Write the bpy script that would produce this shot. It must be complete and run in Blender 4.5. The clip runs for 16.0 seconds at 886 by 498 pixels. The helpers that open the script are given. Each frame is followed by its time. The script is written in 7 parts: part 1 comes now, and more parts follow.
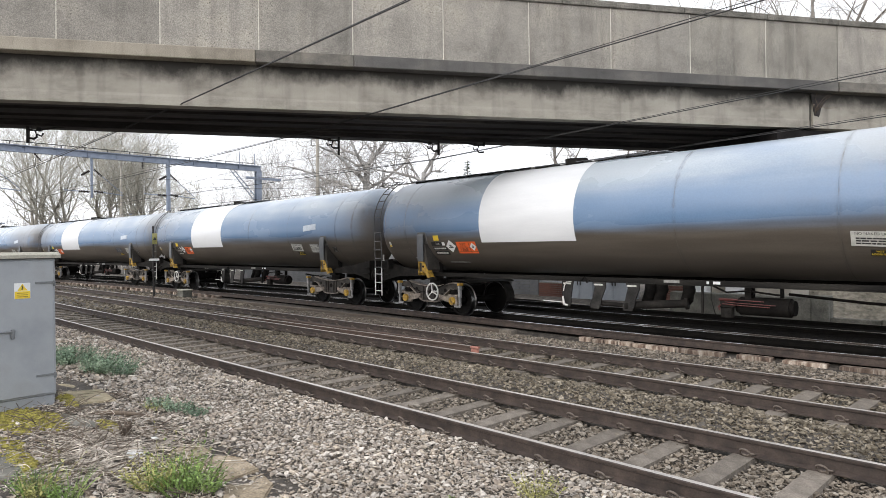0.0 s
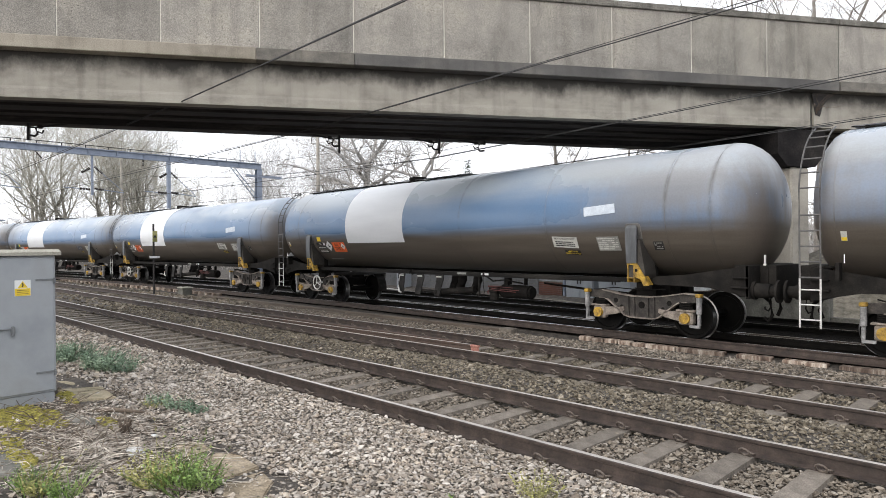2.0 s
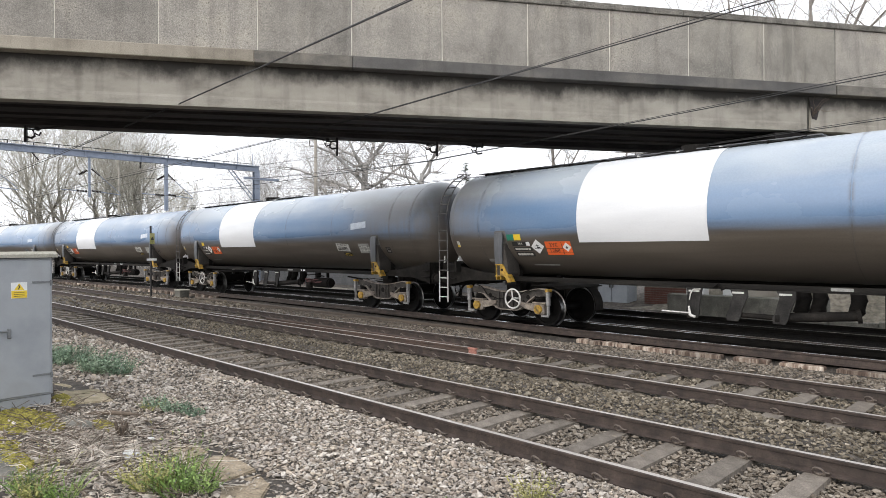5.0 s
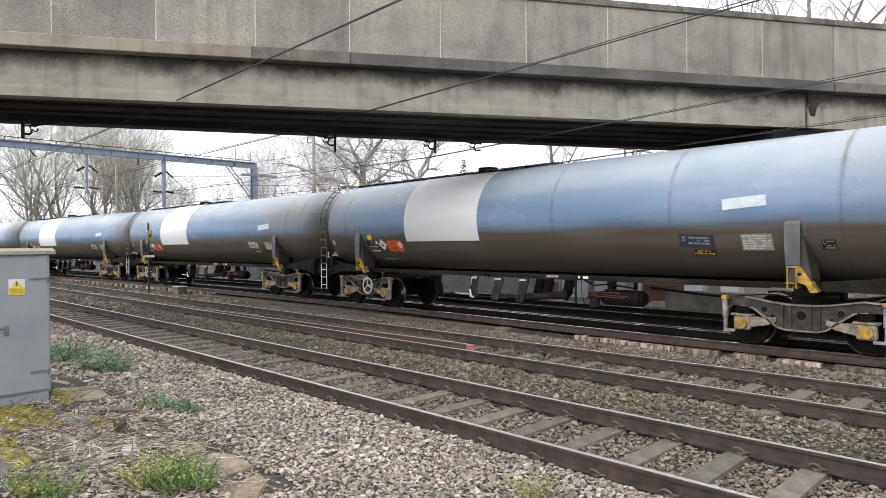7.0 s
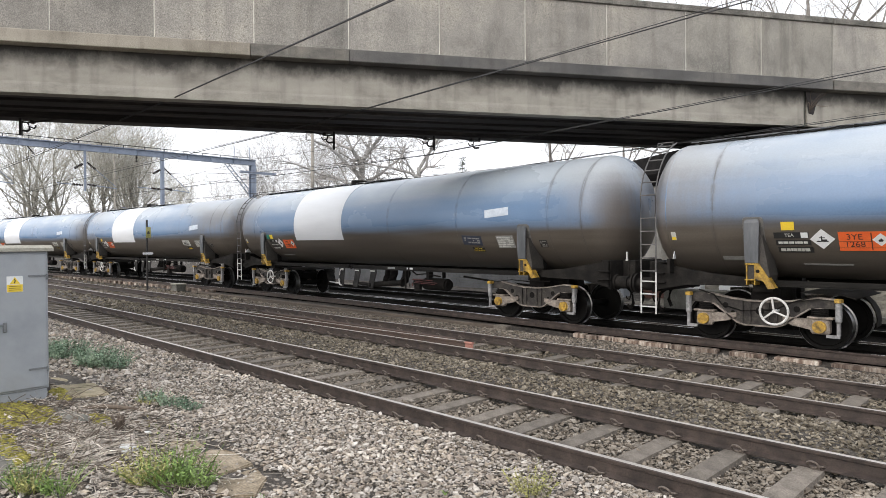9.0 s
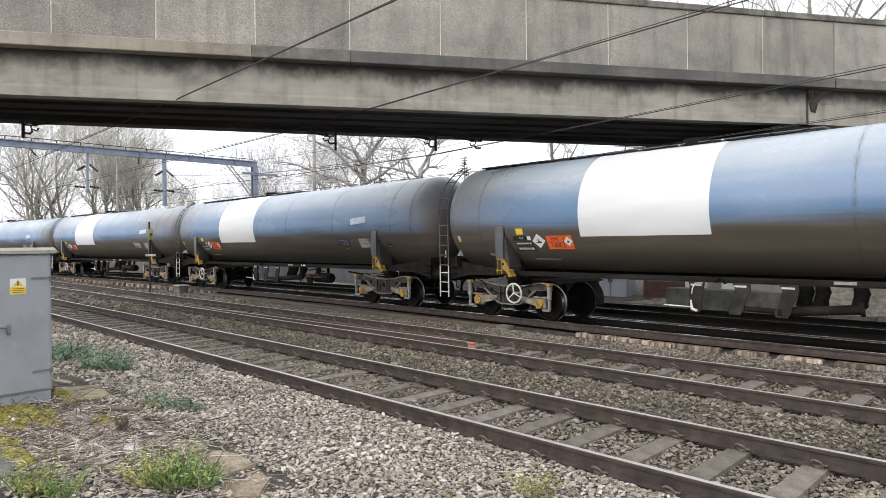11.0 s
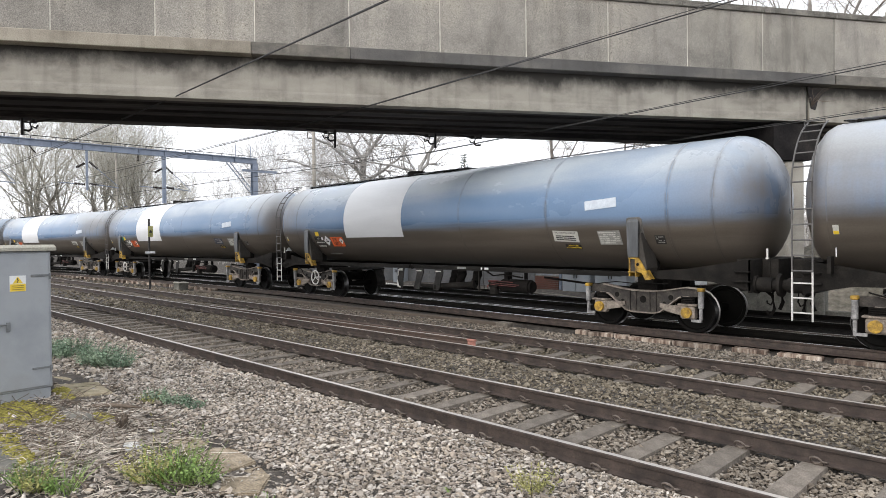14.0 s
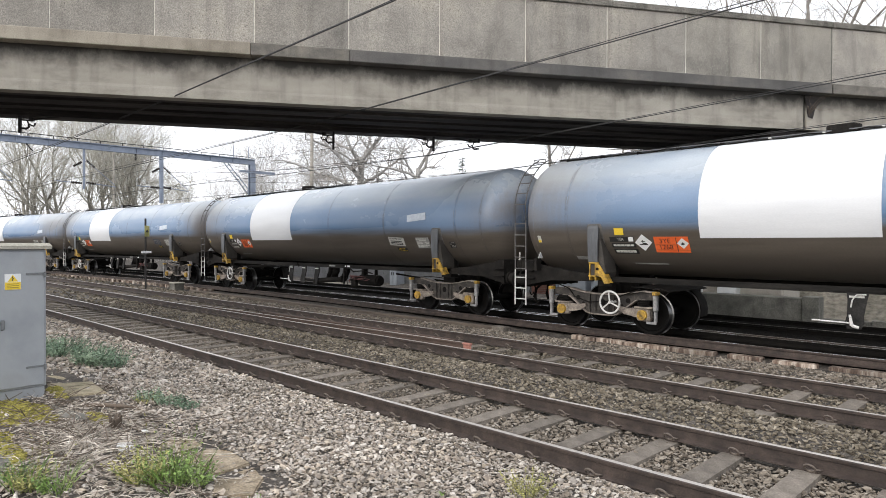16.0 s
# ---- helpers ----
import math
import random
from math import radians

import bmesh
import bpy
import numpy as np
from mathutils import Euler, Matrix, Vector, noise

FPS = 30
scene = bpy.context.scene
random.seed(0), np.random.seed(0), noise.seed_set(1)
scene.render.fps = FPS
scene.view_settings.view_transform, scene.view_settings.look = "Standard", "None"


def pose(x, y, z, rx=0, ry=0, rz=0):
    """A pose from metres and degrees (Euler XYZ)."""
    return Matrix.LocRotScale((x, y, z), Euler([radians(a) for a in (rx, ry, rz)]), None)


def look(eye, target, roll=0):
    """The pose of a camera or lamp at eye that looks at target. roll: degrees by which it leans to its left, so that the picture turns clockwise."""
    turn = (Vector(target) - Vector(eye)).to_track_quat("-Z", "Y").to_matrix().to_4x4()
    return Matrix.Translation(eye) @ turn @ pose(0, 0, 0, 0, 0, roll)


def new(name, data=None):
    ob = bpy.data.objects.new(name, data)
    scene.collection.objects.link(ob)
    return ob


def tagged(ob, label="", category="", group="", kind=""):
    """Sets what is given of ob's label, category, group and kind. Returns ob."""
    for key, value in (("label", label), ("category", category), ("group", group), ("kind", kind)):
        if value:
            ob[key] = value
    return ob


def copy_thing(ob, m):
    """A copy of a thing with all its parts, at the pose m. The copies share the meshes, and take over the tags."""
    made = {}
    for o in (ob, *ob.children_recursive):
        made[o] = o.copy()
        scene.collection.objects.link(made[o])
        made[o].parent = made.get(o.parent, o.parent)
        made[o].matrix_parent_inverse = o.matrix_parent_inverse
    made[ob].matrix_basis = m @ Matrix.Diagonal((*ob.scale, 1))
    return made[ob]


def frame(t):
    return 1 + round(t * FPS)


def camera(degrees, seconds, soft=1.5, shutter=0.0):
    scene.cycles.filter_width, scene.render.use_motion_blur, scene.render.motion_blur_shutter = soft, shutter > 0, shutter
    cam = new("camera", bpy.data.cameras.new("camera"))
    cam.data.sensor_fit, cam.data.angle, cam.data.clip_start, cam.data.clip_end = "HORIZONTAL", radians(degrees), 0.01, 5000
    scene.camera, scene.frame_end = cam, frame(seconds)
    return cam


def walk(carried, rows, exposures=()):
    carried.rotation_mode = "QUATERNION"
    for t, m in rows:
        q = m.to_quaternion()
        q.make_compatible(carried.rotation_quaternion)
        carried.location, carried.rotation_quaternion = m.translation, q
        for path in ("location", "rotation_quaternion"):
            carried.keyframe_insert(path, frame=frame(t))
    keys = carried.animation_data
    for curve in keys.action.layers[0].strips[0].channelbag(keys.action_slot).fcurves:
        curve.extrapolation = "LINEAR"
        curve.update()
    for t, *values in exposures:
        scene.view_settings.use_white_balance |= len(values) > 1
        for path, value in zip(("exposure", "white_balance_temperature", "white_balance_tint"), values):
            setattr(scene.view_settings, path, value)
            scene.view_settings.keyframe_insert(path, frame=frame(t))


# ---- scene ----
# ---------------------------------------------------------------- camera
# World: x runs along the tracks (the train leaves towards -x), y away from the camera, z = 0 at the rail heads.
EYE = (0.0, 0.0, 1.908)
# seconds, heading (degrees right of -x), tilt up, roll
WALK = [
    (0.0, 44.513, -0.146, -0.638),
    (0.5, 44.575, -0.167, -0.630),
    (1.0, 44.607, -0.219, -0.469),
    (1.5, 44.594, -0.212, -0.501),
    (2.0, 44.491, -0.280, -0.460),
    (2.5, 44.514, -0.277, -0.440),
    (3.0, 44.506, -0.221, -0.391),
    (3.5, 44.552, -0.119, -0.284),
    (4.0, 44.583, -0.012, -0.319),
    (6.5, 44.840, -0.266, -0.393),
    (7.0, 44.858, -0.337, -0.382),
    (7.5, 44.869, -0.376, -0.382),
    (8.0, 44.840, -0.374, -0.319),
    (8.5, 44.861, -0.443, -0.336),
    (9.0, 44.974, -0.550, -0.305),
    (11.5, 44.747, -0.563, -0.632),
    (12.0, 44.762, -0.667, -0.662),
    (12.5, 44.775, -0.697, -0.636),
    (13.0, 44.807, -0.745, -0.661),
    (13.5, 44.806, -0.797, -0.590),
    (14.0, 44.806, -0.775, -0.592),
    (14.5, 44.921, -0.767, -0.435),
    (15.0, 44.914, -0.632, -0.290),
    (15.5, 45.114, -0.467, -0.123),
    (16.0, 45.084, -0.481, 0.117),
]


def view(heading, tilt, roll):
    a, b = radians(heading), radians(tilt)
    way = Vector((-math.cos(a) * math.cos(b), math.sin(a) * math.cos(b), math.sin(b)))
    return look(EYE, Vector(EYE) + way * 10, roll)


cam = camera(68.9, 16.0, soft=0.75)
walk(cam, [(t, view(a, b, c)) for t, a, b, c in WALK], exposures=[(0.0, 0.95, 6500, 10), (16.0, 0.95, 6500, 10)])

# ---------------------------------------------------------------- overcast sky
world = bpy.data.worlds.new("overcast_sky")
scene.world = world
world.use_nodes = True
wn, wl = world.node_tree.nodes, world.node_tree.links
wn.clear()
sky = wn.new("ShaderNodeTexSky")
sky.sky_type = "NISHITA"
sky.sun_disc = False
sky.sun_elevation, sky.sun_rotation = radians(30), radians(180)
sky.air_density, sky.dust_density, sky.ozone_density = 1.0, 6.0, 1.0
cloud = wn.new("ShaderNodeMixRGB")
cloud.inputs[0].default_value = 0.88
cloud.inputs[2].default_value = (6.55, 6.7, 7.05, 1)
wl.new(sky.outputs[0], cloud.inputs[1])
bg = wn.new("ShaderNodeBackground")
bg.inputs[1].default_value = 0.124
wl.new(cloud.outputs[0], bg.inputs[0])
wo = wn.new("ShaderNodeOutputWorld")
wl.new(bg.outputs[0], wo.inputs[0])

sun = new("sun", bpy.data.lights.new("sun", "SUN"))
sun.data.energy, sun.data.angle, sun.data.color = 0.6, radians(50), (1.0, 0.99, 0.975)
sun.matrix_world = look((-9, -14, 12.7), (-6, 8, 0))

# ---------------------------------------------------------------- helpers
def mat(name, stops, rough=0.8, metal=0.0, scale=3.0, detail=6.0, bump=0.3, bscale=60.0, fine=0.25, rand=0.0, coord="Object", stretch=(1, 1, 1), coat=0.0, dist=0.004, island=0.0, spec=0.5, streak=0.0, spots=0.0, flecks=0.0, damp=None):
    """A procedural surface: colour stops over a broad noise, a fine grain, relief, and a change from piece to piece."""
    m = bpy.data.materials.new(name)
    m.use_nodes = True
    n, l = m.node_tree.nodes, m.node_tree.links
    b = n["Principled BSDF"]
    tc = n.new("ShaderNodeTexCoord")
    mp = n.new("ShaderNodeMapping")
    mp.inputs["Scale"].default_value = stretch
    l.new(tc.outputs[coord], mp.inputs[0])
    big = n.new("ShaderNodeTexNoise")
    big.inputs["Scale"].default_value, big.inputs["Detail"].default_value = scale, detail
    big.inputs["Roughness"].default_value = 0.62
    l.new(mp.outputs[0], big.inputs["Vector"])
    small = n.new("ShaderNodeTexNoise")
    small.inputs["Scale"].default_value, small.inputs["Detail"].default_value = bscale, 4
    l.new(mp.outputs[0], small.inputs["Vector"])
    ramp = n.new("ShaderNodeValToRGB")
    el = ramp.color_ramp.elements
    while len(el) < len(stops):
        el.new(0.5)
    for i, c in enumerate(stops):
        el[i].position = 0.3 + 0.4 * i / max(1, len(stops) - 1)
        el[i].color = (*c, 1)
    l.new(big.outputs["Fac"], ramp.inputs[0])
    src = ramp.outputs[0]
    hs = n.new("ShaderNodeHueSaturation")
    if streak:
        sm = n.new("ShaderNodeMapping")
        sm.inputs["Scale"].default_value = (2.6, 2.6, 0.22)
        l.new(tc.outputs[coord], sm.inputs[0])
        st = n.new("ShaderNodeTexNoise")
        st.inputs["Scale"].default_value, st.inputs["Detail"].default_value = 1.6, 7
        l.new(sm.outputs[0], st.inputs["Vector"])
        sr = n.new("ShaderNodeMapRange")
        for i, q in enumerate((0.5, 0.72, 0.0, streak)):
            sr.inputs[i + 1].default_value = q
        l.new(st.outputs["Fac"], sr.inputs[0])
        mx = n.new("ShaderNodeMixRGB")
        mx.inputs[2].default_value = (0.06, 0.055, 0.048, 1)
        l.new(sr.outputs[0], mx.inputs[0])
        l.new(src, mx.inputs[1])
        src = mx.outputs[0]
    # stains that thicken upwards and also paint in the shade of the ledge
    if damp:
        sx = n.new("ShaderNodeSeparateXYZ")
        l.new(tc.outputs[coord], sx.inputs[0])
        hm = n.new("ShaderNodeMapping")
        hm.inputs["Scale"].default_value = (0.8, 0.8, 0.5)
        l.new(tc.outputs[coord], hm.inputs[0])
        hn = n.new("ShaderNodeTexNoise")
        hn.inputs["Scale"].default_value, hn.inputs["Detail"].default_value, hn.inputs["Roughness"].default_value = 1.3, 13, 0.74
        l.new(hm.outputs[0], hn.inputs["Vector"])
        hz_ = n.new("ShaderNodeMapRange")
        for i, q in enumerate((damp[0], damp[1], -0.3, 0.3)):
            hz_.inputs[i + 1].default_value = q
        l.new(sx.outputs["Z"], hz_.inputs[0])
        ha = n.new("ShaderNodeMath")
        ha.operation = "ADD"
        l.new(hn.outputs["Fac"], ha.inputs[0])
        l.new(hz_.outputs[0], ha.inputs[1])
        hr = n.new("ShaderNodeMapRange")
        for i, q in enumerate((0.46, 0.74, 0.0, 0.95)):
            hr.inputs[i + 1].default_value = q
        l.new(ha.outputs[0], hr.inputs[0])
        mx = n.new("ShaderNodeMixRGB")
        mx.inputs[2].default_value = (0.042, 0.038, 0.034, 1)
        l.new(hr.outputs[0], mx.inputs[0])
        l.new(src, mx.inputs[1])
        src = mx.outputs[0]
    if spots:
        vo = n.new("ShaderNodeTexVoronoi")
        vo.inputs["Scale"].default_value = 13.0
        l.new(mp.outputs[0], vo.inputs["Vector"])
        vr = n.new("ShaderNodeMapRange")
        for i, q in enumerate((0.14, 0.24, spots, 0.0)):
            vr.inputs[i + 1].default_value = q
        l.new(vo.outputs["Distance"], vr.inputs[0])
        mk = n.new("ShaderNodeMath")
        mk.operation = "MULTIPLY"
        l.new(vr.outputs[0], mk.inputs[0])
        mr = n.new("ShaderNodeMapRange")
        mr.inputs[1].default_value, mr.inputs[2].default_value = 0.45, 0.6
        l.new(big.outputs["Fac"], mr.inputs[0])
        l.new(mr.outputs[0], mk.inputs[1])
        mx = n.new("ShaderNodeMixRGB")
        mx.inputs[2].default_value = (0.1, 0.09, 0.075, 1)
        l.new(mk.outputs[0], mx.inputs[0])
        l.new(src, mx.inputs[1])
        src = mx.outputs[0]
    if flecks:
        vo = n.new("ShaderNodeTexVoronoi")
        vo.inputs["Scale"].default_value = 17.0
        l.new(mp.outputs[0], vo.inputs["Vector"])
        vr = n.new("ShaderNodeMapRange")
        for i, q in enumerate((0.12, 0.26, flecks, 0.0)):
            vr.inputs[i + 1].default_value = q
        l.new(vo.outputs["Distance"], vr.inputs[0])
        mx = n.new("ShaderNodeMixRGB")
        mx.inputs[2].default_value = (0.62, 0.59, 0.53, 1)
        l.new(vr.outputs[0], mx.inputs[0])
        l.new(src, mx.inputs[1])
        src = mx.outputs[0]
    l.new(src, hs.inputs["Color"])
    v = n.new("ShaderNodeMapRange")
    v.inputs[1].default_value, v.inputs[2].default_value = 0.3, 0.7
    v.inputs[3].default_value, v.inputs[4].default_value = 1 - fine, 1 + fine
    l.new(small.outputs["Fac"], v.inputs[0])
    val = v.outputs[0]
    if rand or island:
        if rand:
            oi = n.new("ShaderNodeObjectInfo")
            rnd = oi.outputs["Random"]
        else:
            ge = n.new("ShaderNodeNewGeometry")
            rnd = ge.outputs["Random Per Island"]
        k = rand or island
        r = n.new("ShaderNodeMapRange")
        r.inputs[3].default_value, r.inputs[4].default_value = 1 - k, 1 + k
        l.new(rnd, r.inputs[0])
        mu = n.new("ShaderNodeMath")
        mu.operation = "MULTIPLY"
        l.new(val, mu.inputs[0])
        l.new(r.outputs[0], mu.inputs[1])
        val = mu.outputs[0]
    l.new(val, hs.inputs["Value"])
    l.new(hs.outputs[0], b.inputs["Base Color"])
    rr = n.new("ShaderNodeMapRange")
    rr.inputs[3].default_value, rr.inputs[4].default_value = max(0.03, rough - 0.12), min(1, rough + 0.12)
    l.new(big.outputs["Fac"], rr.inputs[0])
    l.new(rr.outputs[0], b.inputs["Roughness"])
    b.inputs["Metallic"].default_value = metal
    b.inputs["Coat Weight"].default_value = coat
    b.inputs["Specular IOR Level"].default_value = spec
    if bump:
        bp = n.new("ShaderNodeBump")
        bp.inputs["Strength"].default_value, bp.inputs["Distance"].default_value = bump, dist
        l.new(small.outputs["Fac"], bp.inputs["Height"])
        l.new(bp.outputs[0], b.inputs["Normal"])
    return m


def obj(name, bm, material, parent=None, label="", smooth=False):
    """Links a bmesh as one mesh object, under a thing where one is given."""
    me = bpy.data.meshes.new(name)
    bm.normal_update()
    bm.to_mesh(me)
    bm.free()
    for m in material if isinstance(material, (list, tuple)) else (material,):
        me.materials.append(m)
    if smooth:
        me.shade_smooth()
        if smooth != "all":
            me.set_sharp_from_angle(angle=radians(35))
    ob = new(name, me)
    if parent:
        ob.parent = parent
    return tagged(ob, label)


def part(name, bm, material, parent, label="", smooth=False):
    return obj(name, bm, material, parent, label, smooth)


def thing(name, label, category, group="", kind="", at=None):
    ob = new(name)
    ob.empty_display_size = 0.2
    if at is not None:
        ob.matrix_basis = at
    return tagged(ob, label, category, group, kind)


def box(bm, x0, x1, y0, y1, z0, z1, bevel=0.0, m=None):
    r = bmesh.ops.create_cube(bm, size=1)
    mm = Matrix.Translation(((x0 + x1) / 2, (y0 + y1) / 2, (z0 + z1) / 2)) @ Matrix.Diagonal((x1 - x0, y1 - y0, z1 - z0, 1))
    bmesh.ops.transform(bm, matrix=(m or Matrix()) @ mm, verts=r["verts"])
    if bevel:
        es = list({e for v in r["verts"] for e in v.link_edges})
        bmesh.ops.bevel(bm, geom=es, offset=bevel, segments=1, affect="EDGES", profile=0.6)
    return bm


def rod(bm, a, b, r, seg=8, r2=None):
    a, b = Vector(a), Vector(b)
    d = b - a
    m = Matrix.Translation((a + b) / 2) @ d.to_track_quat("Z", "Y").to_matrix().to_4x4()
    bmesh.ops.create_cone(bm, cap_ends=True, segments=seg, radius1=r, radius2=r if r2 is None else r2, depth=d.length, matrix=m)
    return bm


def tube(bm, pts, r, seg=6, closed=False):
    """A tube along points."""
    pts = [Vector(p) for p in pts]
    rings = []
    n = len(pts)
    for i, p in enumerate(pts):
        a = pts[(i - 1) % n] if closed or i else p
        b = pts[(i + 1) % n] if closed or i < n - 1 else p
        q = (b - a).normalized().to_track_quat("Z", "Y")
        rad = r[i] if isinstance(r, (list, tuple)) else r
        rings.append([bm.verts.new(p + q @ Vector((math.cos(t) * rad, math.sin(t) * rad, 0))) for t in (2 * math.pi * k / seg for k in range(seg))])
    for i in range(n if closed else n - 1):
        a, b = rings[i], rings[(i + 1) % n]
        for k in range(seg):
            bm.faces.new((a[k], a[(k + 1) % seg], b[(k + 1) % seg], b[k]))
    if not closed:
        bm.faces.new(rings[0][::-1])
        bm.faces.new(rings[-1])
    return bm


def prism(bm, outline, y0, y1, m=None):
    """A plate: an outline in x and z, thick from y0 to y1."""
    a = [bm.verts.new((x, y0, z)) for x, z in outline]
    b = [bm.verts.new((x, y1, z)) for x, z in outline]
    bm.faces.new(a)
    bm.faces.new(b[::-1])
    n = len(a)
    for i in range(n):
        bm.faces.new((a[i], b[i], b[(i + 1) % n], a[(i + 1) % n]))
    bmesh.ops.recalc_face_normals(bm, faces=bm.faces)
    if m:
        bmesh.ops.transform(bm, matrix=m, verts=a + b)
    return bm


def lathe(bm, profile, seg=48, m=None):
    """Turns (x, r) pairs round the x axis."""
    rings, made = [], []
    for x, r in profile:
        if r < 1e-5:
            rings.append([bm.verts.new((x, 0, 0))])
        else:
            rings.append([bm.verts.new((x, r * math.cos(t), r * math.sin(t))) for t in (2 * math.pi * k / seg for k in range(seg))])
        made += rings[-1]
    for a, b in zip(rings, rings[1:]):
        for k in range(seg):
            j = (k + 1) % seg
            if len(a) == 1:
                bm.faces.new((a[0], b[k], b[j]))
            elif len(b) == 1:
                bm.faces.new((a[k], b[0], a[j]))
            else:
                bm.faces.new((a[k], b[k], b[j], a[j]))
    bmesh.ops.recalc_face_normals(bm, faces=bm.faces)
    if m:
        bmesh.ops.transform(bm, matrix=m, verts=made)
    return bm


def bm_():
    return bmesh.new()


# ---------------------------------------------------------------- materials
M_SOIL = mat("stony_ground", [(0.028, 0.024, 0.02), (0.07, 0.06, 0.05), (0.15, 0.132, 0.112)], 0.95, scale=5.0, bscale=45, fine=0.5, bump=1.0, dist=0.03)
M_RAILSIDE = mat("rusty_rail_steel", [(0.02, 0.0145, 0.012), (0.046, 0.033, 0.027), (0.078, 0.057, 0.047)], 0.7, scale=6, bscale=70)
# Worn heads; the sky's reflection is put into the pale base colour.
M_RAILTOP = mat("worn_skylit_rail_head", [(0.42, 0.385, 0.35), (0.6, 0.56, 0.52)], 0.35, metal=0.25, scale=3, bump=0.05, stretch=(0.2, 4, 4))
M_SLEEPER = mat("weathered_concrete_sleeper", [(0.09, 0.076, 0.062), (0.165, 0.142, 0.117), (0.24, 0.21, 0.176)], 0.95, scale=5, detail=11, bscale=70, rand=0.18, fine=0.35, bump=0.6)
M_CLIP = mat("rusty_spring_clip", [(0.07, 0.056, 0.047), (0.2, 0.165, 0.138)], 0.7, scale=20, bump=0.1)
# Rails under the train: its shade is put into the near-black colour.
M_BLACKRAIL = mat("shaded_dark_rail", [(0.006, 0.0055, 0.005), (0.014, 0.0125, 0.011)], 0.75, scale=5, spec=0.12)
M_CONC = mat("weathered_concrete", [(0.2, 0.185, 0.16), (0.36, 0.335, 0.29), (0.45, 0.42, 0.37)], 0.9, scale=0.7, detail=10, bscale=50, fine=0.18, bump=0.3, stretch=(1, 1, 1.2))
M_PANEL = mat("exposed_aggregate_panel", [(0.2, 0.188, 0.168), (0.325, 0.303, 0.268), (0.43, 0.395, 0.335)], 0.95, scale=0.7, detail=12, bscale=46, fine=0.34, bump=0.8, rand=0.12, dist=0.01, streak=0.26, spots=0.8, flecks=0.22)
M_PANELDARK = mat("rain_darkened_panel", [(0.165, 0.156, 0.138), (0.265, 0.248, 0.216), (0.355, 0.33, 0.282)], 0.95, scale=0.7, detail=12, bscale=46, fine=0.34, bump=0.8, rand=0.12, dist=0.01, streak=0.45, spots=0.5, flecks=0.22)
# Sooty underside, its colour deepened to carry the shade beneath the deck.
M_SOFFIT = mat("shaded_sooty_soffit", [(0.014, 0.0125, 0.013), (0.042, 0.037, 0.036), (0.11, 0.098, 0.088)], 0.9, scale=1.1, detail=9, bscale=20, stretch=(0.35, 3, 2))
M_STEEL = mat("galvanised_steel", [(0.2, 0.235, 0.3), (0.3, 0.34, 0.41)], 0.55, metal=0.3, scale=3, bscale=30, fine=0.1)
M_BLACK = mat("black_ironwork", [(0.012, 0.011, 0.011), (0.028, 0.025, 0.023)], 0.6, scale=8)
M_CABINET = mat("grey_painted_steel", [(0.27, 0.29, 0.31), (0.33, 0.35, 0.37), (0.29, 0.3, 0.3)], 0.5, scale=1.5, bscale=90, fine=0.05, bump=0.04)

M_BRICK = mat("dark_brick", [(0.1, 0.05, 0.04), (0.2, 0.09, 0.065)], 0.9, scale=2, rand=0.3)
M_GREYBRICK = mat("painted_grey_brick", [(0.12, 0.125, 0.13), (0.2, 0.2, 0.205)], 0.9, scale=2, rand=0.25)
M_STAINCONC = mat("stained_retaining_concrete", [(0.05, 0.05, 0.042), (0.12, 0.117, 0.1), (0.23, 0.22, 0.19)], 0.95, scale=1.6, detail=10, bscale=30, streak=0.4)
M_EDGE = mat("rust_streaked_white_concrete", [(0.045, 0.032, 0.024), (0.14, 0.094, 0.07), (0.35, 0.285, 0.23), (0.56, 0.52, 0.46)], 0.9, scale=5, detail=6, stretch=(2.2, 1, 0.35), rand=0.4)
M_JOINT = mat("pale_joint_mortar", [(0.55, 0.52, 0.46), (0.75, 0.72, 0.64)], 0.9, scale=6)
# Stained concrete; the overhang's shade is painted in with the upper stains.
M_GIRDER = mat("stained_shaded_girder", [(0.21, 0.193, 0.165), (0.35, 0.326, 0.28), (0.42, 0.394, 0.342)], 0.9, scale=0.9, detail=11, bscale=60, fine=0.14, stretch=(1, 1, 2.2), streak=0.3, damp=(5.3, 6.0))
M_DARKLEDGE = mat("sooty_ledge_concrete", [(0.07, 0.068, 0.066), (0.12, 0.115, 0.11), (0.2, 0.185, 0.165)], 0.95, scale=0.5, detail=10, bscale=40, stretch=(1, 1, 2), streak=0.4)
M_BEIGELEDGE = mat("beige_ledge_concrete", [(0.2, 0.175, 0.138), (0.33, 0.295, 0.24), (0.4, 0.36, 0.295)], 0.95, scale=0.7, detail=11, bscale=40, stretch=(1, 1, 2), streak=0.3)
M_MIDLEDGE = mat("mottled_ledge_concrete", [(0.09, 0.085, 0.078), (0.17, 0.158, 0.138), (0.27, 0.245, 0.205)], 0.95, scale=1.6, detail=11, bscale=40, stretch=(1, 1, 2), streak=0.4)
# Crosshead: soot, plus the shade under the bridge painted into the black.
M_SOOTSHADE = mat("shaded_sooty_concrete", [(0.008, 0.0075, 0.008), (0.02, 0.018, 0.018), (0.04, 0.036, 0.033)], 0.95, scale=1.2, detail=9, bscale=20, spec=0.15)
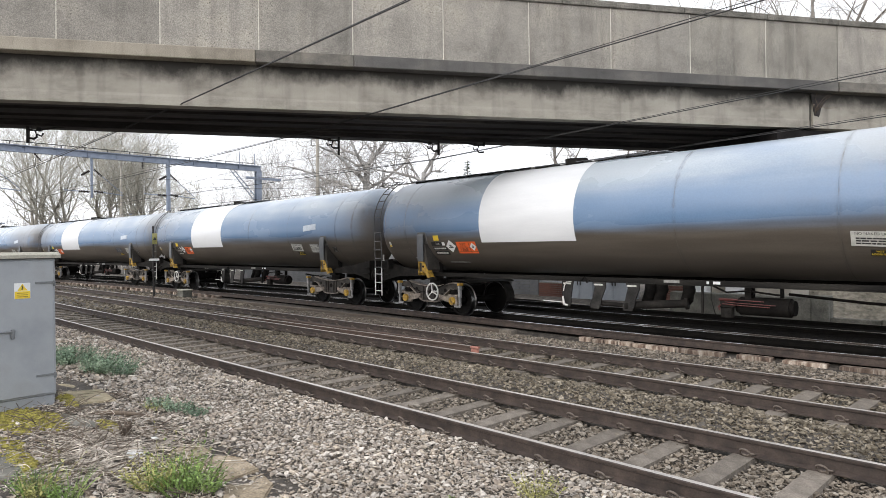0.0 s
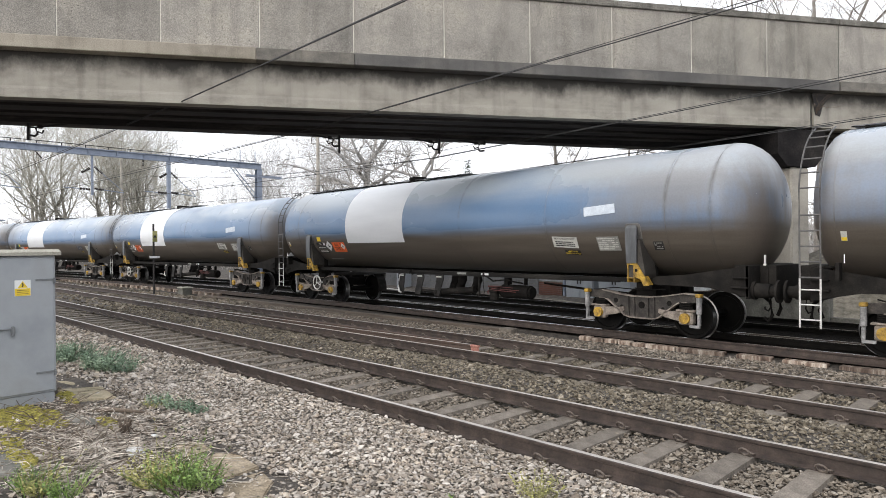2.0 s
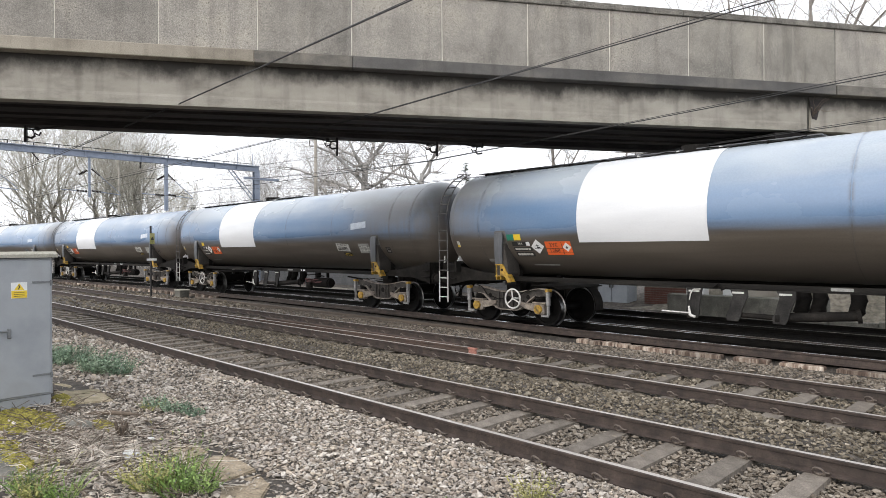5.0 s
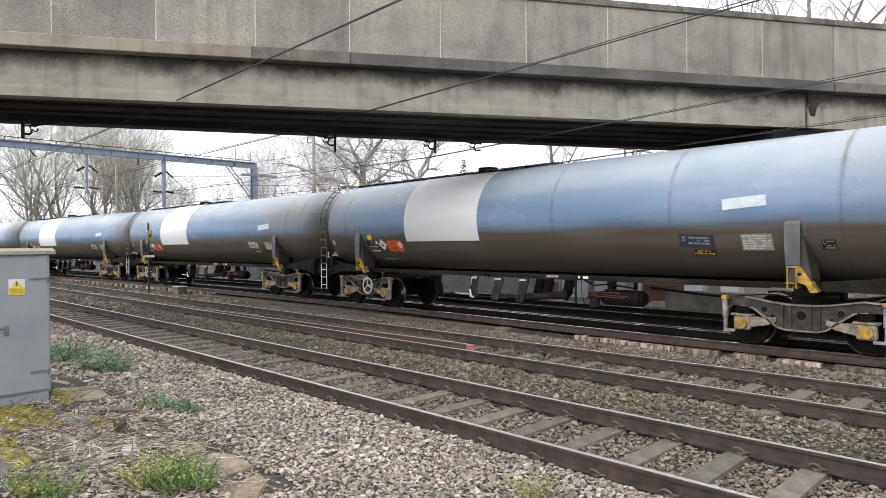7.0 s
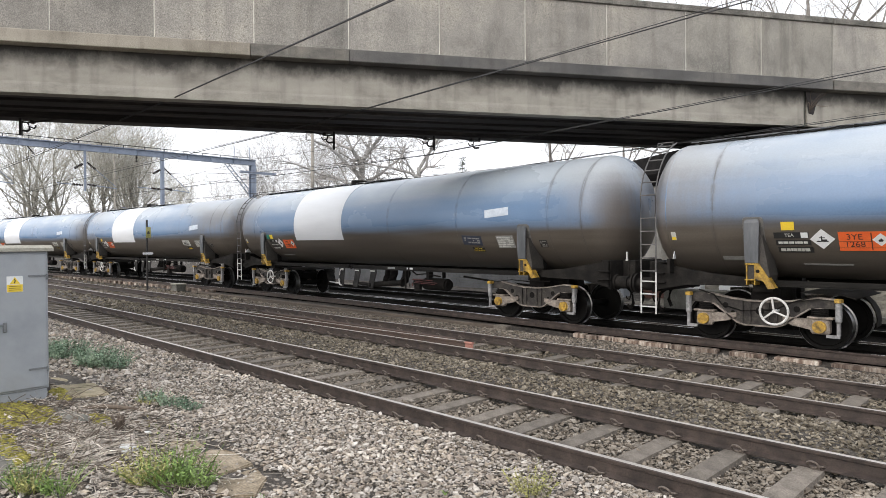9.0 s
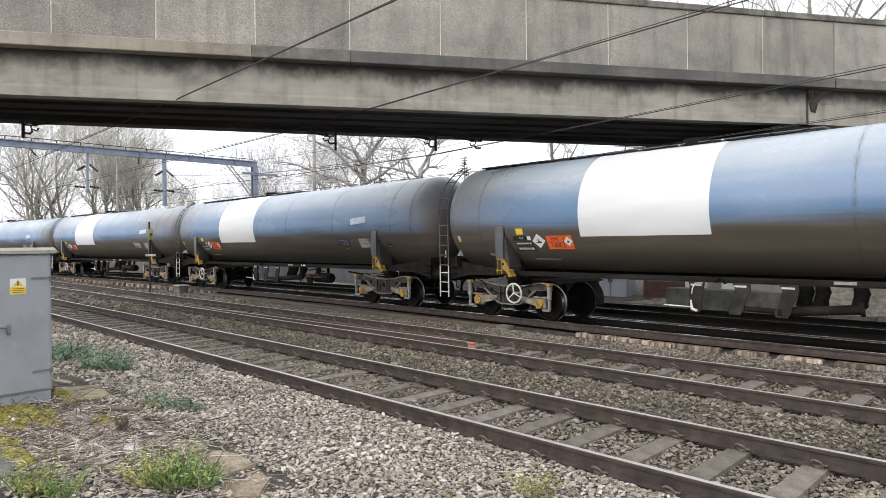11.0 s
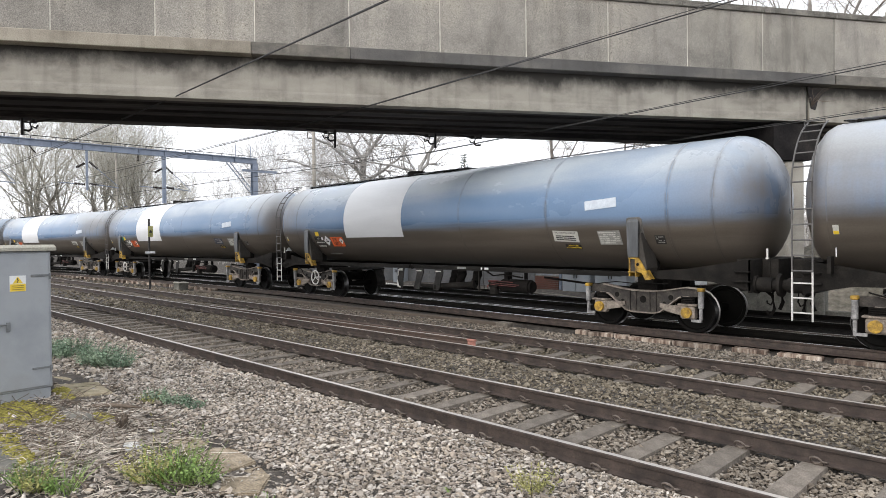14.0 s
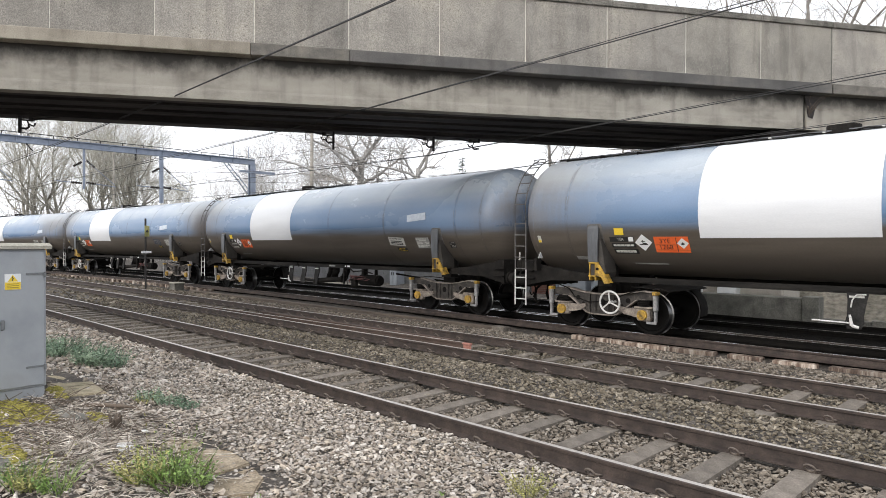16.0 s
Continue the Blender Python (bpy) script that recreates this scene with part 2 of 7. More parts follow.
M_COPING = mat("lichened_coping", [(0.09, 0.084, 0.072), (0.19, 0.178, 0.155), (0.3, 0.28, 0.245)], 0.95, scale=2.2, detail=10, bscale=26, fine=0.35, bump=1.0, dist=0.04)
M_MOSS = mat("yellow_moss", [(0.05, 0.042, 0.02), (0.24, 0.21, 0.04), (0.38, 0.335, 0.07), (0.56, 0.49, 0.14)], 1.0, scale=17, detail=9, bscale=110, fine=0.5, bump=1.0, dist=0.03)
M_SLAB = mat("mossy_concrete_slab", [(0.13, 0.12, 0.06), (0.3, 0.255, 0.17), (0.42, 0.36, 0.26)], 0.95, scale=5, bscale=60, rand=0.1, bump=0.6)
M_SANDSTONE = mat("buff_stone", [(0.13, 0.105, 0.07), (0.28, 0.225, 0.155), (0.4, 0.335, 0.25)], 0.9, scale=7, detail=10, bscale=60, rand=0.15, fine=0.4, bump=0.6)
M_GREEN = mat("fresh_green_leaf", [(0.08, 0.15, 0.03), (0.17, 0.26, 0.065), (0.27, 0.33, 0.11)], 0.6, scale=3, island=0.5, bump=0)
M_OLIVE = mat("yellow_green_leaf", [(0.16, 0.165, 0.05), (0.31, 0.3, 0.1), (0.42, 0.39, 0.17)], 0.65, scale=3, island=0.5, bump=0)
M_GRASS = mat("blue_green_leaf", [(0.07, 0.12, 0.075), (0.16, 0.235, 0.15), (0.3, 0.37, 0.255)], 0.65, scale=3, island=0.5, bump=0)
M_STRAW = mat("dead_straw_stem", [(0.2, 0.168, 0.13), (0.45, 0.4, 0.34), (0.66, 0.61, 0.54)], 0.9, scale=5, island=0.45, bump=0)
M_DEADWOOD = mat("dead_brown_stem", [(0.08, 0.06, 0.045), (0.19, 0.15, 0.115)], 0.9, scale=5, island=0.3, bump=0)
M_BARK = mat("pale_grey_bark", [(0.11, 0.1, 0.085), (0.22, 0.2, 0.18), (0.32, 0.3, 0.27)], 0.95, scale=2, bscale=25, bump=0.5, dist=0.02)
M_TWIG = mat("grey_brown_twig", [(0.3, 0.285, 0.265), (0.44, 0.42, 0.395)], 0.95, scale=1, bump=0, island=0.2)
M_PALEBARK = mat("pale_smooth_bark", [(0.24, 0.232, 0.22), (0.4, 0.39, 0.372), (0.54, 0.528, 0.508)], 0.95, scale=2, bscale=25, bump=0.5, dist=0.02)
M_OLIVETWIG = mat("olive_twig", [(0.34, 0.325, 0.275), (0.5, 0.48, 0.42)], 0.95, scale=1, bump=0, island=0.25)
M_OLIVEBARK = mat("pale_olive_bark", [(0.15, 0.14, 0.115), (0.27, 0.254, 0.213), (0.38, 0.36, 0.31)], 0.95, scale=2, bscale=25, bump=0.5, dist=0.02)
M_NEEDLE = mat("dark_spruce_needles", [(0.03, 0.045, 0.03), (0.07, 0.09, 0.06)], 0.9, scale=2, bump=0, island=0.3)
M_SCRUB = mat("winter_scrub", [(0.12, 0.11, 0.08), (0.22, 0.2, 0.16), (0.3, 0.27, 0.22)], 0.95, scale=0.6, bscale=8, fine=0.4, bump=1.0, dist=0.1, island=0.3)
M_WIRE = mat("overhead_wire", [(0.02, 0.02, 0.02), (0.04, 0.04, 0.04)], 0.6, scale=3, bump=0)
M_INSUL = mat("brown_glazed_insulator", [(0.02, 0.014, 0.012), (0.04, 0.028, 0.022)], 0.25, scale=5, bump=0)
M_SPARE = mat("brown_stored_rail", [(0.06, 0.043, 0.034), (0.11, 0.075, 0.06)], 0.8, scale=3, bscale=50)
M_REDPAINT = mat("faded_red_paint", [(0.3, 0.12, 0.09), (0.48, 0.24, 0.19)], 0.7, scale=20)
M_TIMBER = mat("grey_brown_timber", [(0.06, 0.046, 0.036), (0.13, 0.104, 0.08)], 0.9, scale=2, bscale=40, stretch=(0.3, 3, 3))
M_WHITEPLASTIC = mat("dirty_white_plastic", [(0.4, 0.41, 0.4), (0.66, 0.66, 0.64)], 0.6, scale=12)
M_YELLOW = mat("yellow_paint", [(0.09, 0.06, 0.02), (0.35, 0.21, 0.03), (0.56, 0.35, 0.04)], 0.55, scale=9, bscale=40, fine=0.25, rand=0.15)
M_SIGNYELLOW = mat("yellow_sign", [(0.75, 0.52, 0.03), (0.8, 0.58, 0.05)], 0.5, scale=5, bump=0, fine=0.05)
M_SIGNWHITE = mat("white_sign", [(0.68, 0.69, 0.69), (0.78, 0.79, 0.79)], 0.5, scale=5, bump=0, fine=0.04)
M_SIGNBLACK = mat("black_print", [(0.012, 0.012, 0.012), (0.03, 0.03, 0.03)], 0.6, scale=5, bump=0)

# ---------------------------------------------------------------- tracks and ground
GAUGE = 1.505
TRACKS = {"near": 5.06, "middle": 8.56, "train": 12.715, "far": 16.1}
XMIN, XMAX = -190.0, 16.0
BEND_X = (-62.0, -57.0, -54.0, -51.0, -45.0, -40.0, -35.0, -27.0, -21.0, -15.0, -7.0)
BEND_Y = (-2.2, -1.55, -1.1, -0.65, -0.2, 0.12, 0.36, 0.48, 0.52, 0.42, 0.0)


def bend(x):
    """The sideways sweep of the two further tracks where they leave past the bridge."""
    return float(np.mean(np.interp(x + np.linspace(-3, 3, 7), BEND_X, BEND_Y)))


BENT = [-190.0, -66.0] + [-64.0 + 2 * i for i in range(32)] + [16.0]


def ground_z(x, y):
    """Height of the ground sheet below the rail heads."""
    z = -0.225 + 0.025 * noise.noise(Vector((x * 0.4, y * 0.4, 0))) + 0.02 * noise.noise(Vector((x * 1.7, y * 1.7, 3)))
    if y < 5.0:
        z += 0.088 * min(1, (5.0 - y) / 0.12)
    if y < 4.5:
        t = min(1, (4.5 - y) / 1.7)
        z += t * t * (3 - 2 * t) * 0.14
    for c, w, k in ((7.56, 0.95, 0.12), (11.2, 0.95, 0.03)):
        d = abs(y - c)
        if d < w:
            z += k * math.cos(d / w * math.pi / 2)
    d = abs(y - 12.35)
    if d < 0.4:
        z -= 0.035 * math.cos(d / 0.4 * math.pi / 2)
    if y > 18.9:
        z += min(0.35, (y - 18.9) * 0.12)
    return z


def grid_sheet(xs, ys):
    bm = bm_()
    rows = [[bm.verts.new((x, y, ground_z(x, y))) for y in ys] for x in xs]
    for a, b in zip(rows, rows[1:]):
        for k in range(len(ys) - 1):
            bm.faces.new((a[k], b[k], b[k + 1], a[k + 1]))
    return bm


xs = [-2500, -1200, -600, -300, -170] + [-120 + 4 * i for i in range(22)] + [-34 + 0.5 * i for i in range(78)] + [8, 15, 40, 150, 600, 2500]
ys = [-2500, -800, -200, -60, -20, -8, -3] + [-1 + 0.25 * i for i in range(84)] + [20.5, 22, 26, 34, 50, 90, 200, 600, 2500]
ground = obj("ground", grid_sheet(xs, ys), M_SOIL, smooth="all")
tagged(ground, "brown stony railway ground with trodden soil", "ground", kind="structure")

RAIL = [(-0.07, -0.159), (0.07, -0.159), (0.07, -0.148), (0.012, -0.125), (0.01, -0.045), (0.034, -0.034), (0.036, -0.008), (0.028, 0.0), (-0.028, 0.0), (-0.036, -0.008), (-0.034, -0.034), (-0.01, -0.045), (-0.012, -0.125), (-0.07, -0.148)]


def rail_mesh(bm, y, x0, x1, z=0.0, dy=0.0, bent=False):
    line = [(x, y + bend(x)) for x in BENT] if bent else [(x0, y), (x1, y + dy)]
    rings = [[bm.verts.new((x, q + p, r + z)) for p, r in RAIL] for x, q in line]
    n = len(RAIL)
    for a, b in zip(rings, rings[1:]):
        for i in range(n):
            f = bm.faces.new((a[i], b[i], b[(i + 1) % n], a[(i + 1) % n]))
            f.material_index = 1 if i == 7 or i == 6 else 0
    bm.faces.new(rings[0])
    bm.faces.new(rings[-1][::-1])
    bmesh.ops.recalc_face_normals(bm, faces=bm.faces)
    return bm


M_SHINE = mat("polished_rail_head", [(0.5, 0.5, 0.5), (0.7, 0.7, 0.7)], 0.2, metal=1.0, scale=3, bump=0.03, stretch=(0.2, 4, 4))
tracks = {}
for key, y0 in TRACKS.items():
    tr = thing("track_" + key, "steel rails on concrete sleepers in brown ballast" if key in ("near", "middle") else "dark rails on sleepers beneath the train's side", "railway track", "parallel railway tracks", "structure")
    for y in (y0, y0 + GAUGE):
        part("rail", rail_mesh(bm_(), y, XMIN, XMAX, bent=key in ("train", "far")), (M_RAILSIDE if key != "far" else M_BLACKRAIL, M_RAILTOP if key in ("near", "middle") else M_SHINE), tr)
    tracks[key] = tr

# a second, closer rail beside the train's far rail, and a black sheet that paints the train's shade
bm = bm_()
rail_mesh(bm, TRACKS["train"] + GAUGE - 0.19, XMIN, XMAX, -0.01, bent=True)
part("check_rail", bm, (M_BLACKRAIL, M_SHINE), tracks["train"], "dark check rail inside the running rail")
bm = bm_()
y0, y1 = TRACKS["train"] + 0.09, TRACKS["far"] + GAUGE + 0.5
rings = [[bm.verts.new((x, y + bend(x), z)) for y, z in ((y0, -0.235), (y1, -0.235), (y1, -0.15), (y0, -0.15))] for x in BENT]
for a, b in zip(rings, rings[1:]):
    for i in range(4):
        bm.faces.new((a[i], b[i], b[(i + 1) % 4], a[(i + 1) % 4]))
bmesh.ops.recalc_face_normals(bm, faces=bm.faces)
shade_bed = obj("oily_trackbed", bm, mat("shade_black_ballast", [(0.004, 0.0035, 0.003), (0.01, 0.009, 0.008), (0.02, 0.018, 0.015)], 1.0, scale=8, bscale=50, fine=0.5, bump=1.0, dist=0.03, spec=0.05))
tagged(shade_bed, "black ballast sheet under the train, with its shade in the colour", "trackbed", kind="structure")

# ---------------------------------------------------------------- bridge
# The near face runs along -1.62 x + y = 28: u along it, w across it.
BU = Vector((1, 1.62, 0)).normalized()
BW = Vector((-1.62, 1, 0)).normalized()
BRIDGE = Matrix(((BU.x, BW.x, 0, -12.513), (BU.y, BW.y, 0, 7.728), (0, 0, 1, 0), (0, 0, 0, 1)))
Z_SOFFIT, Z_LEDGE, Z_PANEL, Z_COP, Z_TOP = 5.03, 6.02, 6.29, 7.82, 7.98
JOINTS = [-18.9 + 2.02 * i for i in range(7)] + [-4.78, -2.78, -0.75, 1.31, 3.42, 5.55, 7.71, 9.93, 12.18, 14.43] + [16.6 + 2.2 * i for i in range(14)]


def bridge():
    br = thing("bridge", "weathered grey concrete bridge with panelled parapet over the tracks", "bridge", kind="structure", at=BRIDGE)
    # edge girder with its lower step, up to the pier, and the next span
    for a, b in ((-20, 13.73), (13.85, 46)):
        bm = bm_()
        outline = [(0.3, Z_LEDGE), (0.3, 5.3), (0.29, 5.24), (0.29, Z_SOFFIT + 0.03), (0.62, Z_SOFFIT + 0.03), (0.62, Z_LEDGE)]
        va = [bm.verts.new((a, p, q)) for p, q in outline]
        vb = [bm.verts.new((b, p, q)) for p, q in outline]
        for i in range(6):
            bm.faces.new((va[i], vb[i], vb[(i + 1) % 6], va[(i + 1) % 6]))
        bm.faces.new(va)
        bm.faces.new(vb[::-1])
        bmesh.ops.recalc_face_normals(bm, faces=bm.faces)
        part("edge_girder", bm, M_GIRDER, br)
    bm = bm_()
    box(bm, 13.733, 13.847, 0.36, 0.6, Z_SOFFIT + 0.04, Z_LEDGE - 0.004)
    part("joint_filler", bm, M_STAINCONC, br, "dark damp joint over the pier")
    bm = bm_()
    prism(bm, [(13.78, Z_LEDGE - 0.005), (13.84, 5.75), (13.9, 5.42), (14.02, 5.36), (14.14, 5.66), (14.46, Z_LEDGE - 0.005)], 0.285, 0.299)
    bmesh.ops.subdivide_edges(bm, edges=list(bm.edges), cuts=3)
    for v in bm.verts:
        v.co.x += 0.03 * noise.noise(v.co * 9)
        v.co.z = min(Z_LEDGE - 0.005, v.co.z + 0.03 * noise.noise(v.co * 8))
    part("soot_crust", bm, M_SOFFIT, br, "black damp crust below the joint")
    # ledge in lengths
    for a, b, mt in ((-20, -0.82, M_BEIGELEDGE), (-0.82, 1.33, M_MIDLEDGE), (1.33, 14.42, M_DARKLEDGE), (14.45, 46, M_MIDLEDGE)):
        bm = bm_()
        box(bm, a, b - 0.008, 0, 0.5, Z_LEDGE, Z_PANEL, 0.012)
        part("ledge", bm, mt, br)
    # parapet panels with pale joints
    for a, b in zip(JOINTS, JOINTS[1:]):
        bm = bm_()
        box(bm, a + 0.013, b - 0.013, 0.05, 0.26, Z_PANEL, Z_COP, 0.008)
        part("panel", bm, M_PANELDARK if 9.0 < a < 14.2 else M_PANEL, br)
        bm = bm_()
        box(bm, b - 0.013, b + 0.013, 0.062, 0.2, Z_PANEL, Z_COP)
        part("joint", bm, M_JOINT if b < 14 else M_STAINCONC, br)
    cops = [-20 + 3.3 * i for i in range(9)] + [9.75, 12.2, 14.42, 17.6, 21, 24.4, 28, 31.4, 35, 40, 46]
    for a, b in zip(cops, cops[1:]):
        bm = bm_()
        box(bm, a + 0.006, b - 0.006, 0.0, 0.32, Z_COP, Z_TOP, 0.014)
        part("coping", bm, M_COPING, br)
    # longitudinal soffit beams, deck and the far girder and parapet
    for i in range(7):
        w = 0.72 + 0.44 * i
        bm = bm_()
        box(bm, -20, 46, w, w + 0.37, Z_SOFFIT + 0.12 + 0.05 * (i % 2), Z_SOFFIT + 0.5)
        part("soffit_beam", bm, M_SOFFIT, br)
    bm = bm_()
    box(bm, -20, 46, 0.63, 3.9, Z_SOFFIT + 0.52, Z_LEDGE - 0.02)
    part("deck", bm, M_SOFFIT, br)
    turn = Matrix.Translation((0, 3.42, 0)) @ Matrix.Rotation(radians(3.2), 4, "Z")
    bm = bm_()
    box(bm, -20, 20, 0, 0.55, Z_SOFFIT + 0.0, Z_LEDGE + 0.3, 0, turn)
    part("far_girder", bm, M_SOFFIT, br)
    bm = bm_()
    box(bm, -20, 46, 3.95, 4.15, Z_LEDGE + 0.304, Z_TOP)
    part("far_parapet", bm, M_CONC, br)
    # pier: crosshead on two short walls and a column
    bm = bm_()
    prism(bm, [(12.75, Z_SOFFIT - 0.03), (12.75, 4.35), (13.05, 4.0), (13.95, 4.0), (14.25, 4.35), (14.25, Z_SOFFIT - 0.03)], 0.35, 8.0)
    part("crosshead", bm, M_SOOTSHADE, br)
    for w0, w1 in ((0.4, 2.4), (6.4, 7.9)):
        bm = bm_()
        box(bm, 13.2, 13.8, w0, w1, -0.6, 3.98, 0.05)
        part("pier_leaf", bm, M_CONC, br, "grey-brown concrete pier wall")
    bm = bm_()
    tube(bm, [(13.5, 4.0, -0.6), (13.5, 4.0, 1.7), (13.5, 4.0, 4.02)], 0.3, 24)
    part("pier_column", bm, M_CONC, br, "round concrete column of the pier")
    bm = bm_()
    box(bm, -21, -14, 0.3, 4.0, -1, Z_SOFFIT - 0.01)
    part("abutment", bm, M_CONC, br)
    bm = bm_()
    box(bm, 34, 46, 0.3, 4.0, -1, Z_SOFFIT - 0.01)
    part("abutment", bm, M_CONC, br)
    # wire hangers under the far edge
    for u, w, drop in ((-6.45, 3.2, 0.42), (1.2, 3.62, 0.5), (4.1, 3.76, 0.42), (5.5, 3.82, 0.12)):
        bm = bm_()
        box(bm, u - 0.03, u + 0.03, w - 0.04, w + 0.04, Z_SOFFIT - drop, Z_SOFFIT + 0.1)
        e = -1 if u > 0 else 1
        tube(bm, [(u + e * 0.9, w, Z_SOFFIT + 0.02), (u + e * 0.42, w, Z_SOFFIT - 0.06), (u + e * 0.16, w, Z_SOFFIT - 0.1), (u, w, Z_SOFFIT - 0.09)], 0.024)
        tube(bm, [(u + e * 0.16, w, Z_SOFFIT - 0.1), (u + e * 0.2, w, Z_SOFFIT - 0.26), (u + e * 0.14, w, Z_SOFFIT - 0.31), (u, w, Z_SOFFIT - 0.29)], 0.03)
        tube(bm, [(u + e * 0.2, w, Z_SOFFIT - 0.2), (u + e * 0.3, w, Z_SOFFIT - 0.24), (u + e * 0.34, w, Z_SOFFIT - 0.16)], 0.022)
        box(bm, u + e * 0.26 - 0.05, u + e * 0.26 + 0.05, w - 0.05, w + 0.05, Z_SOFFIT - 0.12, Z_SOFFIT - 0.03, 0.01)
        part("wire_hanger", bm, M_BLACK, br, "black wire support with insulator")
    return br


bridge()


def joint_root():
    r = random.Random(17)
    bm = bm_()
    for k in range(6):
        p = Vector((13.92 + r.uniform(-0.04, 0.04), 0.27, 5.45 + r.uniform(-0.03, 0.1)))
        pts = [p]
        d = Vector((r.uniform(-0.7, 0.5), -0.25, 1.0)).normalized()
        for i in range(6):
            d = (d + Vector((r.gauss(0, 0.35), r.gauss(-0.1, 0.15), r.gauss(-0.06, 0.3)))).normalized()
            p = p + d * 0.11
            p.y = min(p.y, 0.27)
            pts.append(p)
        tube(bm, pts, [0.01 * (1 - i / 8) for i in range(7)], 5)
    ob = obj("dead_weed", bm, M_DEADWOOD)
    ob.matrix_basis = BRIDGE
    tagged(ob, "dead woody weed rooted in the bridge joint", "weed")


joint_root()

# ---------------------------------------------------------------- overhead line equipment
def insulator(bm, a, b, r=0.07, n=7):
    a, b = Vector(a), Vector(b)
    rod(bm, a, b, r * 0.4, 8)
    for i in range(n):
        c = a.lerp(b, (i + 0.5) / n)
        d = (b - a).normalized() * 0.012
        rod(bm, c - d, c + d, r, 10)


def gantry(x, name_label):
    g = thing("gantry", name_label, "gantry", "overhead line gantries")
    bm = bm_()
    # the beam: two flanges and a web with stiffeners
    box(bm, x - 0.12, x + 0.12, -6.0, 20.3, 7.09, 7.13)
    box(bm, x - 0.12, x + 0.12, -6.0, 20.3, 6.78, 6.82)
    box(bm, x - 0.02, x + 0.02, -6.0, 20.3, 6.82, 7.09)
    for y in [-5 + 1.4 * i for i in range(18)]:
        box(bm, x + 0.02, x + 0.11, y, y + 0.02, 6.82, 7.09)
    part("beam", bm, M_STEEL, g)
    for y in (-6.15, 20.1):
        bm = bm_()
        box(bm, x - 0.15, x - 0.11, y - 0.15, y + 0.19, -0.5, 6.77)
        box(bm, x + 0.11, x + 0.15, y - 0.15, y + 0.19, -0.5, 6.77)
        box(bm, x - 0.11, x + 0.11, y - 0.01, y + 0.03, -0.5, 6.77)
        part("post", bm, M_STEEL, g)
    bm = bm_()
    for o in (-0.1, 0.1):
        rod(bm, (x, 18.4 + o * 1.3, 6.77), (x, 19.97, 5.0 + o * 1.6), 0.032, 6)
    for i in range(6):
        f = (i + 0.5) / 6
        rod(bm, (x, 18.27 + 1.7 * f, 6.76 - 1.92 * f), (x, 18.53 + 1.44 * f, 6.76 - 1.6 * f), 0.02, 6)
    part("knee_brace", bm, M_STEEL, g)
    bm = bm_()
    box(bm, x + 0.16, x + 0.24, 19.2, 21.6, 6.25, 6.4)
    part("cable_arm", bm, M_STEEL, g)
    # drop posts and the arms that carry the contact wire
    for y in (5.9, 10.6, 14.55):
        bm = bm_()
        k = 0.05 if 10 < y < 11 else 0.09
        box(bm, x - k, x + k, y - k, y + k, 4.15 if y > 14 else 4.7, 6.78)
        part("drop_post", bm, M_STEEL, g)
        bm = bm_()
        rod(bm, (x, y + 0.1, 5.05), (x, y + 1.55, 4.9), 0.025, 6)
        rod(bm, (x, y + 0.1, 6.2), (x, y + 1.5, 5.0), 0.02, 6)
        rod(bm, (x, y - 0.1, 5.0), (x, y - 1.3, 5.05), 0.025, 6)
        part("registration_arm", bm, M_STEEL, g)
        for a, b in (((x, y + 0.1, 5.05), (x, y + 0.55, 5.0)), ((x, y - 0.1, 5.0), (x, y - 0.6, 5.02)), ((x, y + 0.1, 6.2), (x, y + 0.5, 5.86)), ((x, y - 0.1, 6.1), (x, y - 0.5, 5.85))):
            bm = bm_()
            insulator(bm, a, b)
            part("insulator", bm, M_INSUL, g)
    for y, lean in ((2.8, 0.0), (8.02, 0.3), (13.17, 0.0)):
        bm = bm_()
        insulator(bm, (x, y, 6.78), (x, y + lean, 6.42), 0.06, 5)
        part("insulator", bm, M_INSUL, g)
    # small studs and a rail along the top
    bm = bm_()
    for y in [-4 + 1.1 * i for i in range(22)]:
        rod(bm, (x, y, 7.13), (x, y, 7.27), 0.025, 6)
    tube(bm, [(x, -4, 7.24), (x, 8, 7.3), (x, 20, 7.24)], 0.02)
    part("top_cable", bm, M_BLACK, g)
    for y in (5.3, 18.9, 19.9):
        bm = bm_()
        rod(bm, (x, y, 7.13), (x, y, 7.85), 0.03, 6)
        part("top_stub", bm, M_STEEL, g)
    return g


gantry(-36.9, "blue-grey steel portal gantry carrying overhead wires")
gantry(-118.0, "distant blue-grey steel portal gantry over the tracks")


def wire(name, pts, r, label):
    bm = bm_()
    tube(bm, pts, r, 5)
    return tagged(obj(name, bm, M_WIRE, smooth="all"), label, "overhead wire", "overhead wires")


def sag(a, b, drop, n=14):
    a, b = Vector(a), Vector(b)
    return [a.lerp(b, i / n) - Vector((0, 0, drop * 4 * (i / n) * (1 - i / n))) for i in range(n + 1)]


